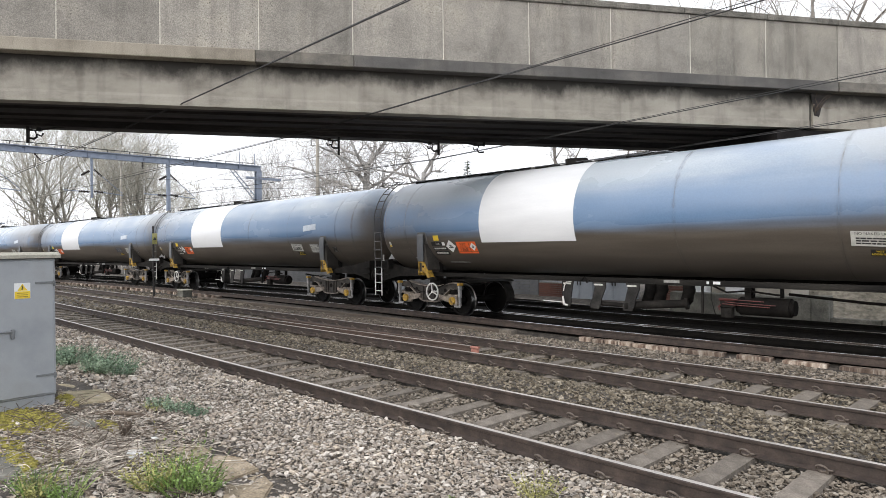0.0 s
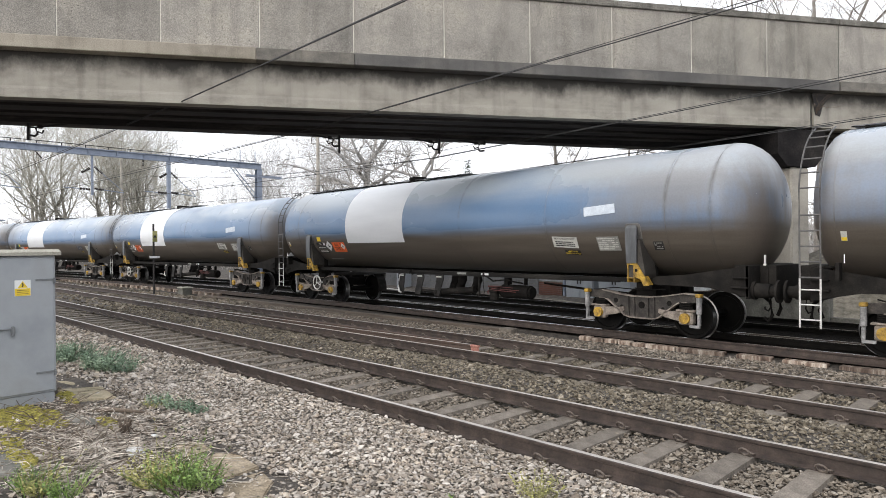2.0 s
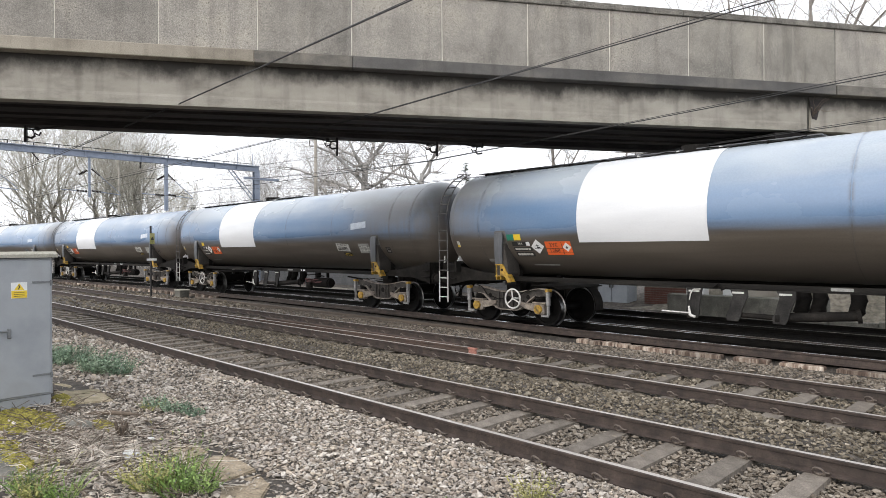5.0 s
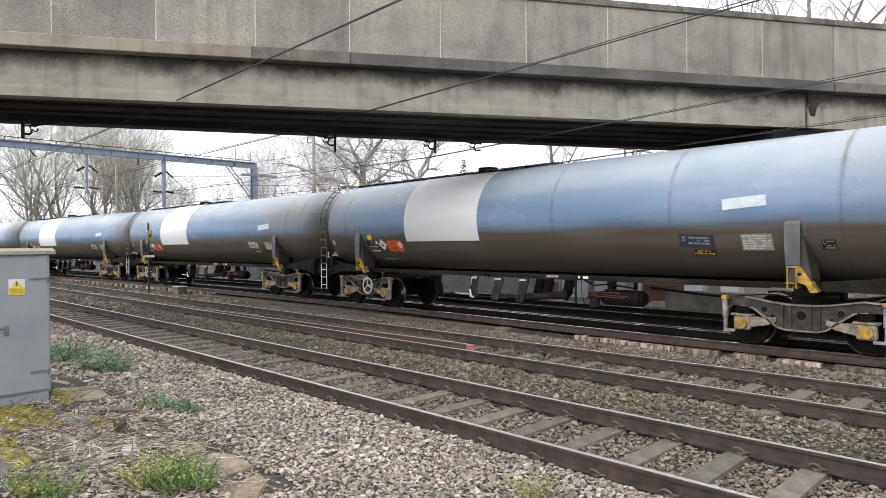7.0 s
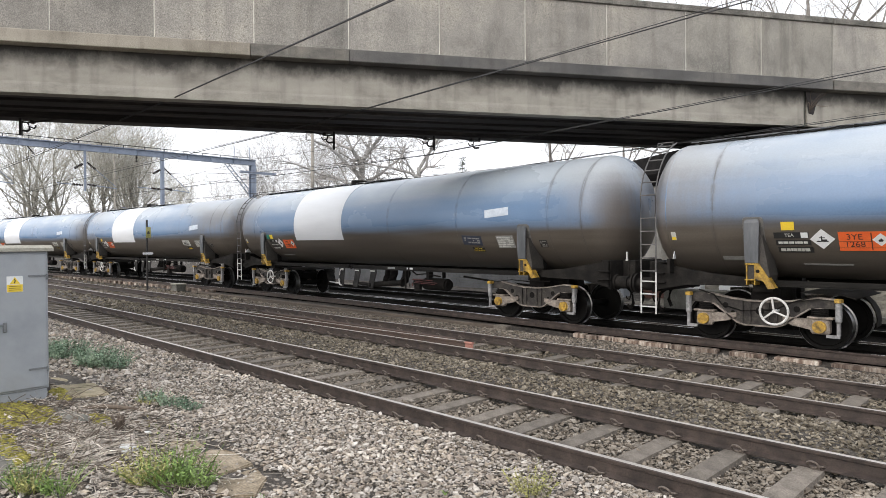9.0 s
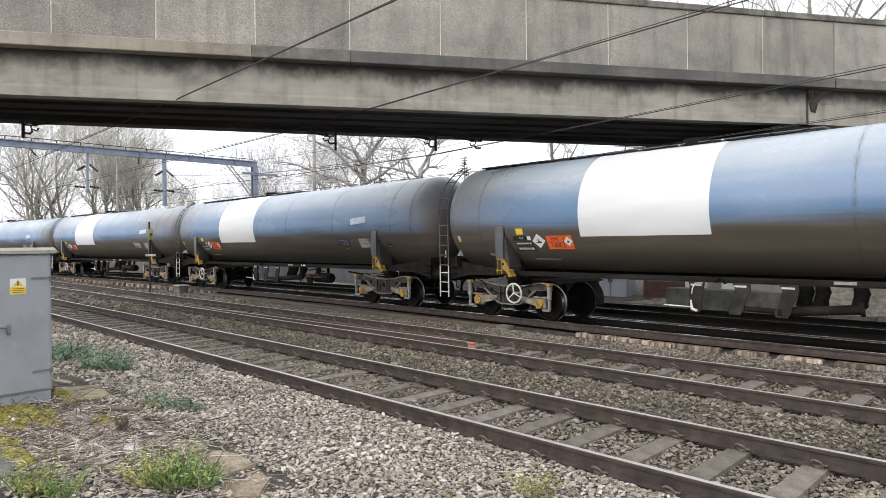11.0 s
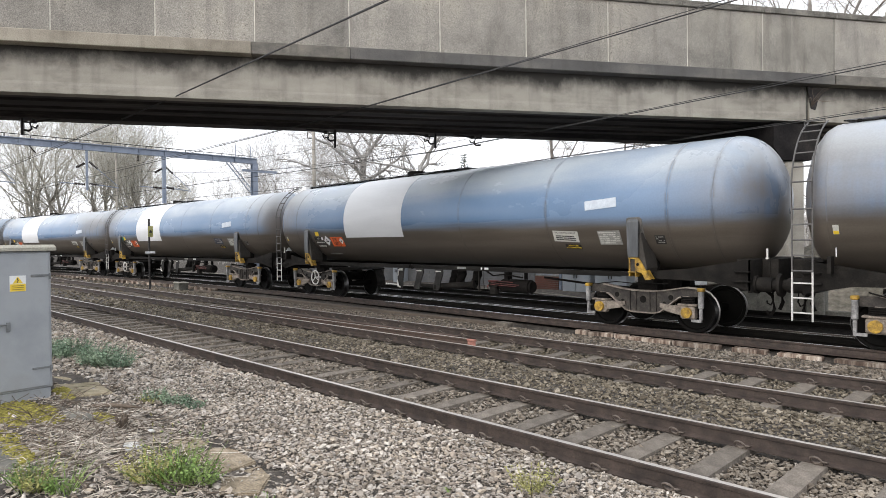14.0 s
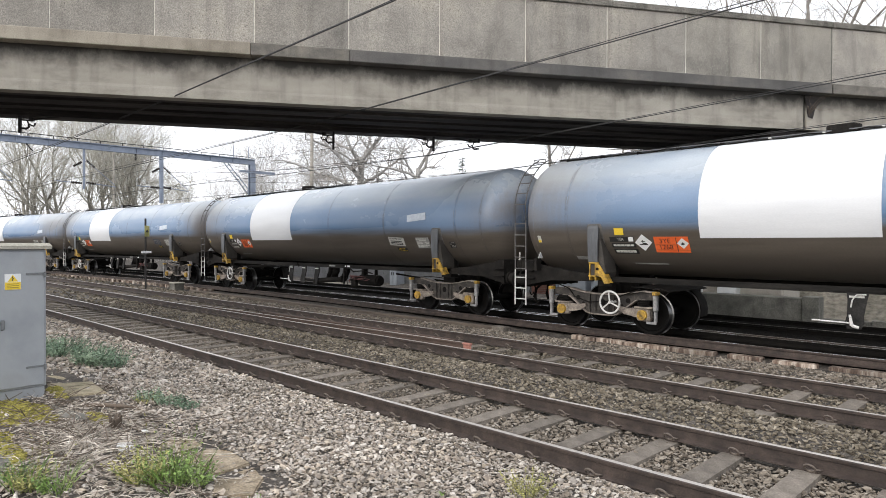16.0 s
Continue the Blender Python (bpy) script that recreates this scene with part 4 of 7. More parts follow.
def wagon(style):
    w = thing("tank_wagon", style["label"], "tank wagon", "wagons of the moving train")
    up = Matrix.Translation((0, 0, TANK_Z))
    R = TANK_R
    bm = bm_()
    front = [(-8.46, 0), (-8.45, 0.35), (-8.38, 0.8), (-8.27, 1.1), (-8.13, 1.28), (-8.0, R - 0.008), (-7.9, R)]
    rear = [(8.16, R)] + [(8.16 + 0.83 * math.sin(radians(a)), R * math.cos(radians(a)) ** 0.92) for a in (8, 16, 25, 34, 43, 52, 61, 70, 78, 85)] + [(8.99, 0)]
    mid = [(c, R) for c in (-7.0, -5.5, -4, -2.4, -0.6, 1.2, 2.7, 4.15, 5.6, 7.05, 7.6)]
    lathe(bm, front + mid + rear, 72, up)
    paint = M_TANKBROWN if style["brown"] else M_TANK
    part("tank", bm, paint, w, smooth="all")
    # weld rings
    for c in (-7.92, -7.0, 1.34, 4.24, 7.24, 8.16):
        bm = bm_()
        lathe(bm, [(c - 0.012, R + 0.0005), (c - 0.006, R + 0.004), (c + 0.006, R + 0.004), (c + 0.012, R + 0.0005)], 72, up)
        part("weld_ring", bm, paint, w, smooth="all")
    # white band from just below the waist over the top
    bm = bm_()
    a0 = math.asin(-0.4)
    n = 40
    prev = None
    for i in range(n + 1):
        a = math.pi - a0 - (math.pi - 2 * a0) * i / n
        row = [bm.verts.new((x, (R + 0.008) * math.cos(a), TANK_Z + (R + 0.008) * math.sin(a))) for x in (-4.0, -1.05)]
        if prev:
            bm.faces.new((prev[0], row[0], row[1], prev[1]))
        prev = row
    bmesh.ops.recalc_face_normals(bm, faces=bm.faces)
    part("white_band", bm, M_WHITE, w, smooth="all")

    # saddles: grey strap plates and yellow brackets over the bogies
    for x in (BOGIE_FRONT, BOGIE_REAR):
        bm = bm_()
        # a thin doubler with rounded corners that follows the tank
        outline = [(2.34, 0.12), (2.325, 0.155), (2.29, 0.175), (2.15, 0.18), (1.9, 0.18), (1.7, 0.18)]
        rows_ = []
        for q, half in outline:
            a_ = math.asin((q - TANK_Z) / TANK_R)
            rows_.append([bm.verts.new((x - 0.02 + e * (half + g), -(TANK_R + h_) * math.cos(a_), TANK_Z + (TANK_R + h_) * math.sin(a_))) for e, g, h_ in ((-1, 0.008, -0.004), (-1, 0, 0.014), (1, 0, 0.014), (1, 0.008, -0.004))])
        for p, q in zip(rows_, rows_[1:]):
            for k in range(3):
                bm.faces.new((p[k], p[k + 1], q[k + 1], q[k]))
        head = [bm.verts.new(v.co + Vector((0, 0.02, 0.004))) for v in (rows_[0][1], rows_[0][2])]
        bm.faces.new((rows_[0][1], rows_[0][2], head[1], head[0]))
        bmesh.ops.recalc_face_normals(bm, faces=bm.faces)
        part("strap_pad", bm, M_STRAP, w, "grey strap pad on the tank")
        # the raised strap, rounded over at its head
        bm = bm_()
        rows_ = []
        for q, y_, half in ((2.31, -1.345, 0.07), (2.285, -1.38, 0.115), (2.24, -1.395, 0.13), (2.1, -1.4, 0.13), (1.9, -1.4, 0.125), (1.7, -1.395, 0.12), (1.52, -1.385, 0.115)):
            rows_.append([bm.verts.new((x + e * half - 0.02, y_, q)) for e in (-1, 1)])
        for p, q in zip(rows_, rows_[1:]):
            bm.faces.new((p[0], p[1], q[1], q[0]))
        bmesh.ops.recalc_face_normals(bm, faces=bm.faces)
        bmesh.ops.solidify(bm, geom=bm.faces, thickness=0.03)
        part("saddle_plate", bm, M_STRAPPALE, w, "scuffed blue-grey steel strap")
        bm = bm_()
        prism(bm, [(x - 0.18, 2.02), (x + 0.14, 2.02), (x + 0.27, 1.3), (x + 0.24, 1.2), (x - 0.12, 1.2)], -1.34, -0.9)
        part("saddle_web", bm, M_SADDLE, w, "grimy steel web under the strap")
        # folded yellow bracket: a web, two cheeks with a round eye between them, a foot
        bm = bm_()
        prism(bm, [(x + 0.03, 1.5), (x + 0.09, 1.5), (x + 0.37, 1.07), (x + 0.25, 1.06), (x + 0.18, 1.19), (x + 0.03, 1.24)], -1.37, -1.35)
        for q in (-0.12, 0.02):
            prism(bm, [(x + q, 1.48), (x + q + 0.02, 1.48), (x + q + 0.02, 1.12), (x + q, 1.12)], -1.37, -1.12)
        prism(bm, [(x + 0.08, 1.5), (x + 0.105, 1.5), (x + 0.37, 1.08), (x + 0.345, 1.08)], -1.36, -1.2)
        prism(bm, [(x - 0.12, 1.48), (x - 0.07, 1.48), (x - 0.02, 1.41), (x - 0.06, 1.34), (x - 0.06, 1.12), (x - 0.12, 1.12)], -1.16, -1.14)
        box(bm, x - 0.13, x + 0.1, -1.385, -1.1, 1.48, 1.51, 0.006)
        box(bm, x - 0.14, x + 0.04, -1.38, -1.1, 1.2, 1.225, 0.006)
        bracket = part("yellow_bracket", bm, M_YELLOW, w, "chipped yellow jacking bracket")
        bm = bm_()
        rod(bm, (x + 0.085, -1.378, 1.37), (x + 0.085, -1.371, 1.37), 0.032, 12)
        part("bracket_eye", bm, M_DARK, bracket)
        for sy in (-1, 1):
            bm = bm_()
            prism(bm, [(x - 0.13, 1.5), (x + 0.2, 1.5), (x + 0.22, 0.98), (x - 0.13, 0.98)], sy * 0.85 - 0.15, sy * 0.85 + 0.15)
            part("saddle", bm, M_FRAME, w)
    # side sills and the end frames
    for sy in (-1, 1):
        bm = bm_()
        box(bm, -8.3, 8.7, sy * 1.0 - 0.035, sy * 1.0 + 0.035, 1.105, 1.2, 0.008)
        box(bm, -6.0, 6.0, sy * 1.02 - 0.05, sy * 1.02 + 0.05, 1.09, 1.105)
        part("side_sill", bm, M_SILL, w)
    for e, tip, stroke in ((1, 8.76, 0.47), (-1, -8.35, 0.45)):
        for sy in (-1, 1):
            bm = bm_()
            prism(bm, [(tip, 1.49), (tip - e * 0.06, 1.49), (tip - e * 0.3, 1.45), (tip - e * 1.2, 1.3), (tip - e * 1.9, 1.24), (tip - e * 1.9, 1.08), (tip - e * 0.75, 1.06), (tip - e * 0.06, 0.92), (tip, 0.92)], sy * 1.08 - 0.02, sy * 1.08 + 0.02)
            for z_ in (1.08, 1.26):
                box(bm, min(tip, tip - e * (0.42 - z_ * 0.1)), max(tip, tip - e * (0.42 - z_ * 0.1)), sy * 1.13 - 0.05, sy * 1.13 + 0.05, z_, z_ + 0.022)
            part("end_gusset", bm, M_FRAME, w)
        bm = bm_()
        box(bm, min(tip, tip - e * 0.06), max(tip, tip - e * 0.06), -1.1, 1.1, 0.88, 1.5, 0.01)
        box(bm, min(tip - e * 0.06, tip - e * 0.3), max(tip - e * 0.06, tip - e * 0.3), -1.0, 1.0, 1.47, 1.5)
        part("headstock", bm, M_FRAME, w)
        # draw box between the buffers, with ribs
        bm = bm_()
        box(bm, min(tip + e * 0.002, tip + e * 0.3), max(tip + e * 0.002, tip + e * 0.3), -0.6, 0.6, 0.9, 1.5, 0.01)
        for p in (-0.62, 0.6):
            box(bm, min(tip + e * 0.14, tip + e * 0.16), max(tip + e * 0.14, tip + e * 0.16), p, p + 0.02, 0.95, 1.47)
        part("draw_box", bm, M_FRAME, w)
        for sy in (-0.87, 0.87):
            bm = bm_()
            rod(bm, (tip, sy, 1.03), (tip + e * 0.05, sy, 1.03), 0.17, 16)
            rod(bm, (tip + e * 0.05, sy, 1.03), (tip + e * (stroke - 0.16), sy, 1.03), 0.135, 18)
            rod(bm, (tip + e * (stroke - 0.16), sy, 1.03), (tip + e * (stroke - 0.04), sy, 1.03), 0.105, 16)
            rod(bm, (tip + e * (stroke - 0.04), sy, 1.03), (tip + e * stroke, sy, 1.03), 0.21, 24)
            part("buffer", bm, M_FRAME, w, smooth=True)
        bm = bm_()
        tube(bm, [(tip + e * 0.05, 0, 0.95), (tip + e * 0.12, 0, 0.85), (tip + e * 0.16, 0, 0.65), (tip + e * 0.1, 0, 0.5)], 0.035)
        part("coupling_hook", bm, M_DARK, w)
        bm = bm_()
        tube(bm, [(tip - e * 0.02, -0.45, 0.92), (tip + e * 0.13, -0.45, 0.8), (tip + e * 0.17, -0.45, 0.55), (tip + e * 0.1, -0.45, 0.42), (tip + e * 0.02, -0.45, 0.5)], 0.032)
        part("air_hose", bm, M_DARK, w)
        bm = bm_()
        tube(bm, [(tip + e * 0.2, -0.62, 0.92), (tip + e * 0.21, -0.63, 0.72), (tip + e * 0.17, -0.63, 0.64), (tip + e * 0.11, -0.63, 0.67), (tip + e * 0.1, -0.63, 0.72)], 0.016)
        part("shackle", bm, M_DARK, w)
    bm = bm_()
    box(bm, 8.84, 8.87, -0.6, -0.57, 1.49, 1.69)
    box(bm, 8.83, 8.88, -0.61, -0.56, 1.49, 1.52)
    part("lamp_bracket", bm, M_WHITEIRON, w, "white lamp bracket")

    # ladder at the front end, bent over the tank, with its lower white half
    xl, xr = -8.44, -8.12
    arc = [(-1.36, 1.28), (-1.37, 2.35)]
    for k in range(1, 9):
        a = radians(180 - k * 9)
        arc.append((1.4 * math.cos(a), TANK_Z + 0.05 + 1.42 * math.sin(a)))
    for x in (xl, xr):
        bm = bm_()
        tube(bm, [(x, y, z) for y, z in arc], 0.015, 6)
        part("ladder_stringer", bm, M_LADDER, w)
        bm = bm_()
        tube(bm, [(x, -1.36, 0.46), (x, -1.36, 1.3)], 0.017, 6)
        part("lower_stringer", bm, M_WHITEIRON, w, "white lower ladder stringer")
    for i in range(11):
        bm = bm_()
        if i < 5:
            y, z = -1.37, 1.32 + 0.265 * i
        else:
            a = radians(180 - 9 - (i - 5) * 11)
            y, z = 1.4 * math.cos(a), TANK_Z + 0.05 + 1.42 * math.sin(a)
        rod(bm, (xl, y, z), (xr, y, z), 0.014, 6)
        part("rung", bm, M_LADDER, w)
    for z in (0.6, 0.855, 1.11):
        bm = bm_()
        rod(bm, (xl, -1.36, z), (xr, -1.36, z), 0.013, 6)
        part("lower_rung", bm, M_WHITEIRON, w)
    bm = bm_()
    va = [bm.verts.new(c_) for c_ in ((-7.762, -1.36, 1.57), (-7.842, -1.06, 1.57), (-7.802, -1.21, 1.72))]
    vb = [bm.verts.new(v.co + Vector((-0.012, 0, 0))) for v in va]
    bm.faces.new(va), bm.faces.new(vb[::-1])
    for i in range(3):
        bm.faces.new((va[i], vb[i], vb[(i + 1) % 3], va[(i + 1) % 3]))
    bmesh.ops.recalc_face_normals(bm, faces=bm.faces)
    part("lamp_plate", bm, M_SIGNWHITE, w, "white triangular plate at the wagon's end")
    bm = bm_()
    box(bm, -7.92, -7.86, -1.3, -1.12, 1.28, 1.57)
    part("plate_post", bm, M_FRAME, w)
    # walkway along the top of the front half
    bm = bm_()
    for y in (-0.17, 0.0, 0.17):
        box(bm, -7.9, 0.6, y - 0.07, y + 0.07, TANK_Z + R + 0.03, TANK_Z + R + 0.05)
    part("walkway", bm, M_STRAPPALE, w, "grey slatted walkway on the tank top")
    for x in [-7.7 + 0.92 * i for i in range(9)]:
        bm = bm_()
        box(bm, x, x + 0.04, -0.3, 0.3, TANK_Z + R - 0.05, TANK_Z + R + 0.028)
        part("walkway_bearer", bm, M_WHITEIRON if -4 < x < -1 else M_DARK, w)
    bm = bm_()
    tube(bm, [(-7.9 + 0.23 * i, -0.33, TANK_Z + R + 0.02 - (0.045 if i % 4 == 2 else (0.03 if i % 2 else 0.0))) for i in range(37)], 0.013)
    part("walkway_cable", bm, M_DARK, w, "black cable slung along the walkway")
    bm = bm_()
    tube(bm, [(-8.44, -0.66, TANK_Z + 1.27), (-8.44, -0.62, TANK_Z + 1.4), (-8.12, -0.6, TANK_Z + 1.4), (-8.12, -0.62, TANK_Z + 1.29)], 0.014)
    part("grab_rail", bm, M_LADDER, w)
    bm = bm_()
    rod(bm, (-1.9, 0, TANK_Z + R - 0.02), (-1.9, 0, TANK_Z + R + 0.14), 0.28, 20)
    part("manhole_lid", bm, M_FRAME, w)

    # gear below the tank
    for x in (-1.45, -0.6, 0.23):
        bm = bm_()
        bow = 0.3 if x < -1 else 1.0
        line = [(x + 0.02, 1.1), (x + 0.05 * bow, 0.98), (x, 0.84), (x - 0.04 * bow, 0.72), (x - 0.08 * bow, 0.6), (x - 0.1 * bow, 0.5)]
        half = [0.16, 0.14, 0.13, 0.12, 0.14, 0.1]
        prism(bm, [(p - h_, q) for (p, q), h_ in zip(line, half)] + [(p + h_, q) for (p, q), h_ in zip(line[::-1], half[::-1])], -1.08, -1.05)
        bracket = part("valve_bracket", bm, M_BRACKET, w, "curved grey valve bracket")
        bm = bm_()
        box(bm, x - 0.1, x + 0.12, -1.085, -1.081, 1.02, 1.055)
        part("stencil_mark", bm, M_LABELWHITE, bracket)
    bm = bm_()
    tube(bm, [(-1.3, -1.11, 1.08), (-1.44, -1.11, 1.07), (-1.5, -1.11, 0.98), (-1.52, -1.11, 0.86)], 0.012)
    part("lever_mark", bm, M_WHITEIRON, w)
    bm = bm_()
    rod(bm, (-1.5, -1.13, 0.56), (-1.53, -1.13, 0.74), 0.03, 8, 0.018)
    rod(bm, (-1.5, -1.13, 0.56), (-1.4, -1.13, 0.53), 0.026, 8)
    rod(bm, (-1.54, -1.12, 0.6), (-2.1, -1.12, 0.61), 0.014, 8)
    part("valve_handle", bm, M_WHITEIRON, w, "white discharge valve handle")
    bm = bm_()
    tube(bm, [(-1.05, -1.08, 1.12), (-0.95, -1.1, 1.2), (-0.88, -1.1, 1.08), (-0.8, -1.1, 1.12)], 0.02)
    part("drain_cock", bm, M_DARK, w)
    bm = bm_()
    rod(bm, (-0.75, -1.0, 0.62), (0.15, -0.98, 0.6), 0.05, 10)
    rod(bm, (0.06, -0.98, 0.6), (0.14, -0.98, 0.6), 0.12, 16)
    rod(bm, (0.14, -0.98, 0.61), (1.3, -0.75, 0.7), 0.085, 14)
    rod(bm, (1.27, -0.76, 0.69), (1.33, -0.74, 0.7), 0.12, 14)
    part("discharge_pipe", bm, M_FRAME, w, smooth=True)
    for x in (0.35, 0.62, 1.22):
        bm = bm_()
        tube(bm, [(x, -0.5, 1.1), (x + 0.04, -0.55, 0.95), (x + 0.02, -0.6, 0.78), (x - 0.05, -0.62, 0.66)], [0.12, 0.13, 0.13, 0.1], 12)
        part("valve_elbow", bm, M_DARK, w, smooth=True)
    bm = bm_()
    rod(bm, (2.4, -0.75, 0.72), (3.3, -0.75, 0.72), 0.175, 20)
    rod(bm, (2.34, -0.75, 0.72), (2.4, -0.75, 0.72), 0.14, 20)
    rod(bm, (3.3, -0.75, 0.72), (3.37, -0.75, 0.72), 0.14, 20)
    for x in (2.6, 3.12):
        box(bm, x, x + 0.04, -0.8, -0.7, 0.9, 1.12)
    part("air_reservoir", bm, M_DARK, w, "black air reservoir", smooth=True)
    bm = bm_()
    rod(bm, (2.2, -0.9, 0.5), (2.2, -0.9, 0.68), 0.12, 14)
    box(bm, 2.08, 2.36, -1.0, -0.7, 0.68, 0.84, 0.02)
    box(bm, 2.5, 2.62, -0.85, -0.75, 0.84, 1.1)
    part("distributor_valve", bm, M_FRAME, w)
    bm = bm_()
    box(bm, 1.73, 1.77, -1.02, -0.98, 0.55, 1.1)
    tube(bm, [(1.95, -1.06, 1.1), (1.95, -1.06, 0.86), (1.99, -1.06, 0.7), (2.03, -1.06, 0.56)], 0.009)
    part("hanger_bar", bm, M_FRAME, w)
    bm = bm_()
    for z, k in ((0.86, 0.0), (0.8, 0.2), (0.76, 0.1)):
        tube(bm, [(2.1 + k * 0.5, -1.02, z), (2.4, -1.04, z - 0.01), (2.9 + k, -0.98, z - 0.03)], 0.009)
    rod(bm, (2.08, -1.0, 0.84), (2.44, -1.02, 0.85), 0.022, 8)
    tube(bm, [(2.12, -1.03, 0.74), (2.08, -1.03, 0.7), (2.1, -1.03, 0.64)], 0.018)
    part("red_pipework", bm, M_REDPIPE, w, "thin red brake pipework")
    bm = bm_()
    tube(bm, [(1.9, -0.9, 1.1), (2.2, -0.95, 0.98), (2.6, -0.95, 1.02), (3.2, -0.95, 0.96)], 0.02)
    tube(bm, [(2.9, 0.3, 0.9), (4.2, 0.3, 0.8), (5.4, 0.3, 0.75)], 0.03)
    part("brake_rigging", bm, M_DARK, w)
    bm = bm_()
    cx_, out_ = BOGIE_FRONT + 1.0, []
    for k in range(8):
        t = radians(100 - 16 * k)
        out_.append((cx_ + 0.52 * math.cos(t), 0.43 + 0.54 * math.sin(t)))
    prism(bm, out_ + [(p * 1.0 + (p - cx_) * -0.035, q - 0.02) for p, q in out_[::-1]], 0.55, 0.9)
    prism(bm, [(cx_ - 0.35, 1.0), (cx_ + 0.3, 0.985), (cx_ + 0.5, 0.93), (cx_ + 0.5, 0.915), (cx_ + 0.3, 0.97), (cx_ - 0.35, 0.985)], -0.95, 0.9)
    part("splash_plate", bm, M_FRAME, w)
    for x, l_ in ((1.85, 0.05), (1.98, 0.14), (0.95, 0.34), (7.02, 0.42), (7.86, 0.24)):
        bm = bm_()
        box(bm, x, x + l_, -1.039, -1.035, 1.13, 1.185)
        part("sill_marking", bm, M_LABELBLUE if 7 < x < 7.1 else (M_SIGNWHITE if x != 0.95 else M_LABELGREY), w)

    # plates and panels on the near side
    def plate(name, x, z, wd, ht, material, label="", spin=0.0, lift=0.006):
        bm = bm_()
        box(bm, -wd / 2, wd / 2, -ht / 2, ht / 2, 0, 0.004, 0, on_tank(x, z, lift, spin))
        return part(name, bm, material, w, label)

    o = plate("hazard_panel", -4.6, 1.9, 0.72, 0.36, M_ORANGE, "orange hazard panel with black lettering")
    words("3YE", 0.15, M_SIGNBLACK, "lettering", o, on_tank(-4.6, 1.9, 0.012) @ Matrix.Translation((-0.13, 0.08, 0.0)))
    words("1268", 0.15, M_SIGNBLACK, "lettering", o, on_tank(-4.6, 1.9, 0.012) @ Matrix.Translation((-0.13, -0.06, 0.0)))
    bm = bm_()
    m = on_tank(-4.6, 1.9, 0.011)
    for a in ((-0.36, 0.12, -0.01, 0.0), (0.1, 0.115, -0.16, 0.16), (-0.37, 0.37, -0.125, -0.118)):
        box(bm, *a, 0, 0.001, 0, m)
    part("panel_lines", bm, M_SIGNBLACK, o)
    bm = bm_()
    box(bm, -0.085, 0.085, -0.085, 0.085, 0, 0.003, 0, on_tank(-4.6, 1.9, 0.011) @ Matrix.Translation((0.235, 0.03, 0)) @ Matrix.Rotation(radians(45), 4, "Z"))
    part("flame_diamond", bm, M_SIGNWHITE, o)
    bm = bm_()
    fm = on_tank(-4.6, 1.9, 0.0155) @ Matrix.Translation((0.235, -0.005, 0)) @ Matrix.Rotation(radians(-90), 4, "X")
    prism(bm, [(-0.028, 0.0), (-0.036, 0.022), (-0.02, 0.045), (-0.012, 0.032), (0.004, 0.075), (0.014, 0.038), (0.026, 0.05), (0.034, 0.02), (0.024, 0.0)], -0.002, 0.0, fm)
    part("flame_mark", bm, M_SIGNBLACK, o)
    if style["warn"]:
        d = plate("warning_diamond", -5.2, 1.94, 0.27, 0.27, M_SIGNWHITE, "white diamond warning plate", 45)
        bm = bm_()
        for a in ((-0.09, 0.09, -0.05, -0.03), (-0.02, 0.0, -0.03, 0.06), (-0.05, 0.04, 0.02, 0.035), (0.0, 0.07, -0.03, -0.005)):
            box(bm, *a, 0, 0.002, 0, on_tank(-5.2, 1.94, 0.0115))
        part("tree_mark", bm, M_SIGNBLACK, d)
    plate("yellow_label", -5.72 + style["shift"], 2.17, 0.21, 0.15, M_SIGNYELLOW, "small yellow label")
    if style["green"]:
        plate("green_label", -5.94 + style["shift"], 2.17, 0.21, 0.15, M_LABELGREEN, "small green label")
    for k, (dz, ht) in enumerate(((0.125, 0.115), (0.0, 0.1), (-0.125, 0.125))):
        p = plate("data_strip", -5.68 + 0.02 * k, 1.885 + dz, 0.56, ht, M_SIGNBLACK, "black strip with white print")
        at = on_tank(-5.68 + 0.02 * k, 1.885 + dz, 0.0105)
        if k == 0:
            words("TEA", 0.085, M_LABELWHITE, "lettering", p, on_tank(-5.68, 1.885 + dz, 0.0115) @ Matrix.Translation((-0.03, 0, 0)))
            bm = bm_()
            box(bm, -0.055, 0.055, -0.05, 0.05, 0, 0.002, 0, at @ Matrix.Translation((0.21, 0.0, 0)))
            part("code_plate", bm, M_SIGNWHITE, p)
        else:
            bm = bm_()
            bars(bm, 0.48, 0.08 if k == 1 else 0.11, 1, at, 0.97 if k == 1 else 0.9, 4 + k)
            tagged(part("print_bar", bm, M_LABELWHITE, p), kind="stuff")
    plate("builder_plate", -6.74, 1.6, 0.42, 0.1, M_LABELGREY, "worn grey plate")
    plate("long_label", -5.2, 1.5, 0.75, 0.04, M_LABELGREY)
    plate("end_warning", -7.8, 2.02, 0.09, 0.17, M_LABELWHITE, "small white and yellow warning plate")
    bm = bm_()
    box(bm, -0.04, 0.04, -0.08, -0.02, 0, 0.003, 0, on_tank(-7.8, 2.02, 0.0105))
    part("yellow_field", bm, M_SIGNYELLOW, w)
    # rear end plates
    plate("white_sticker", 5.72 + style["shift"], 2.65, 0.78, 0.2, M_STICKER, "torn white sticker", 4.0)
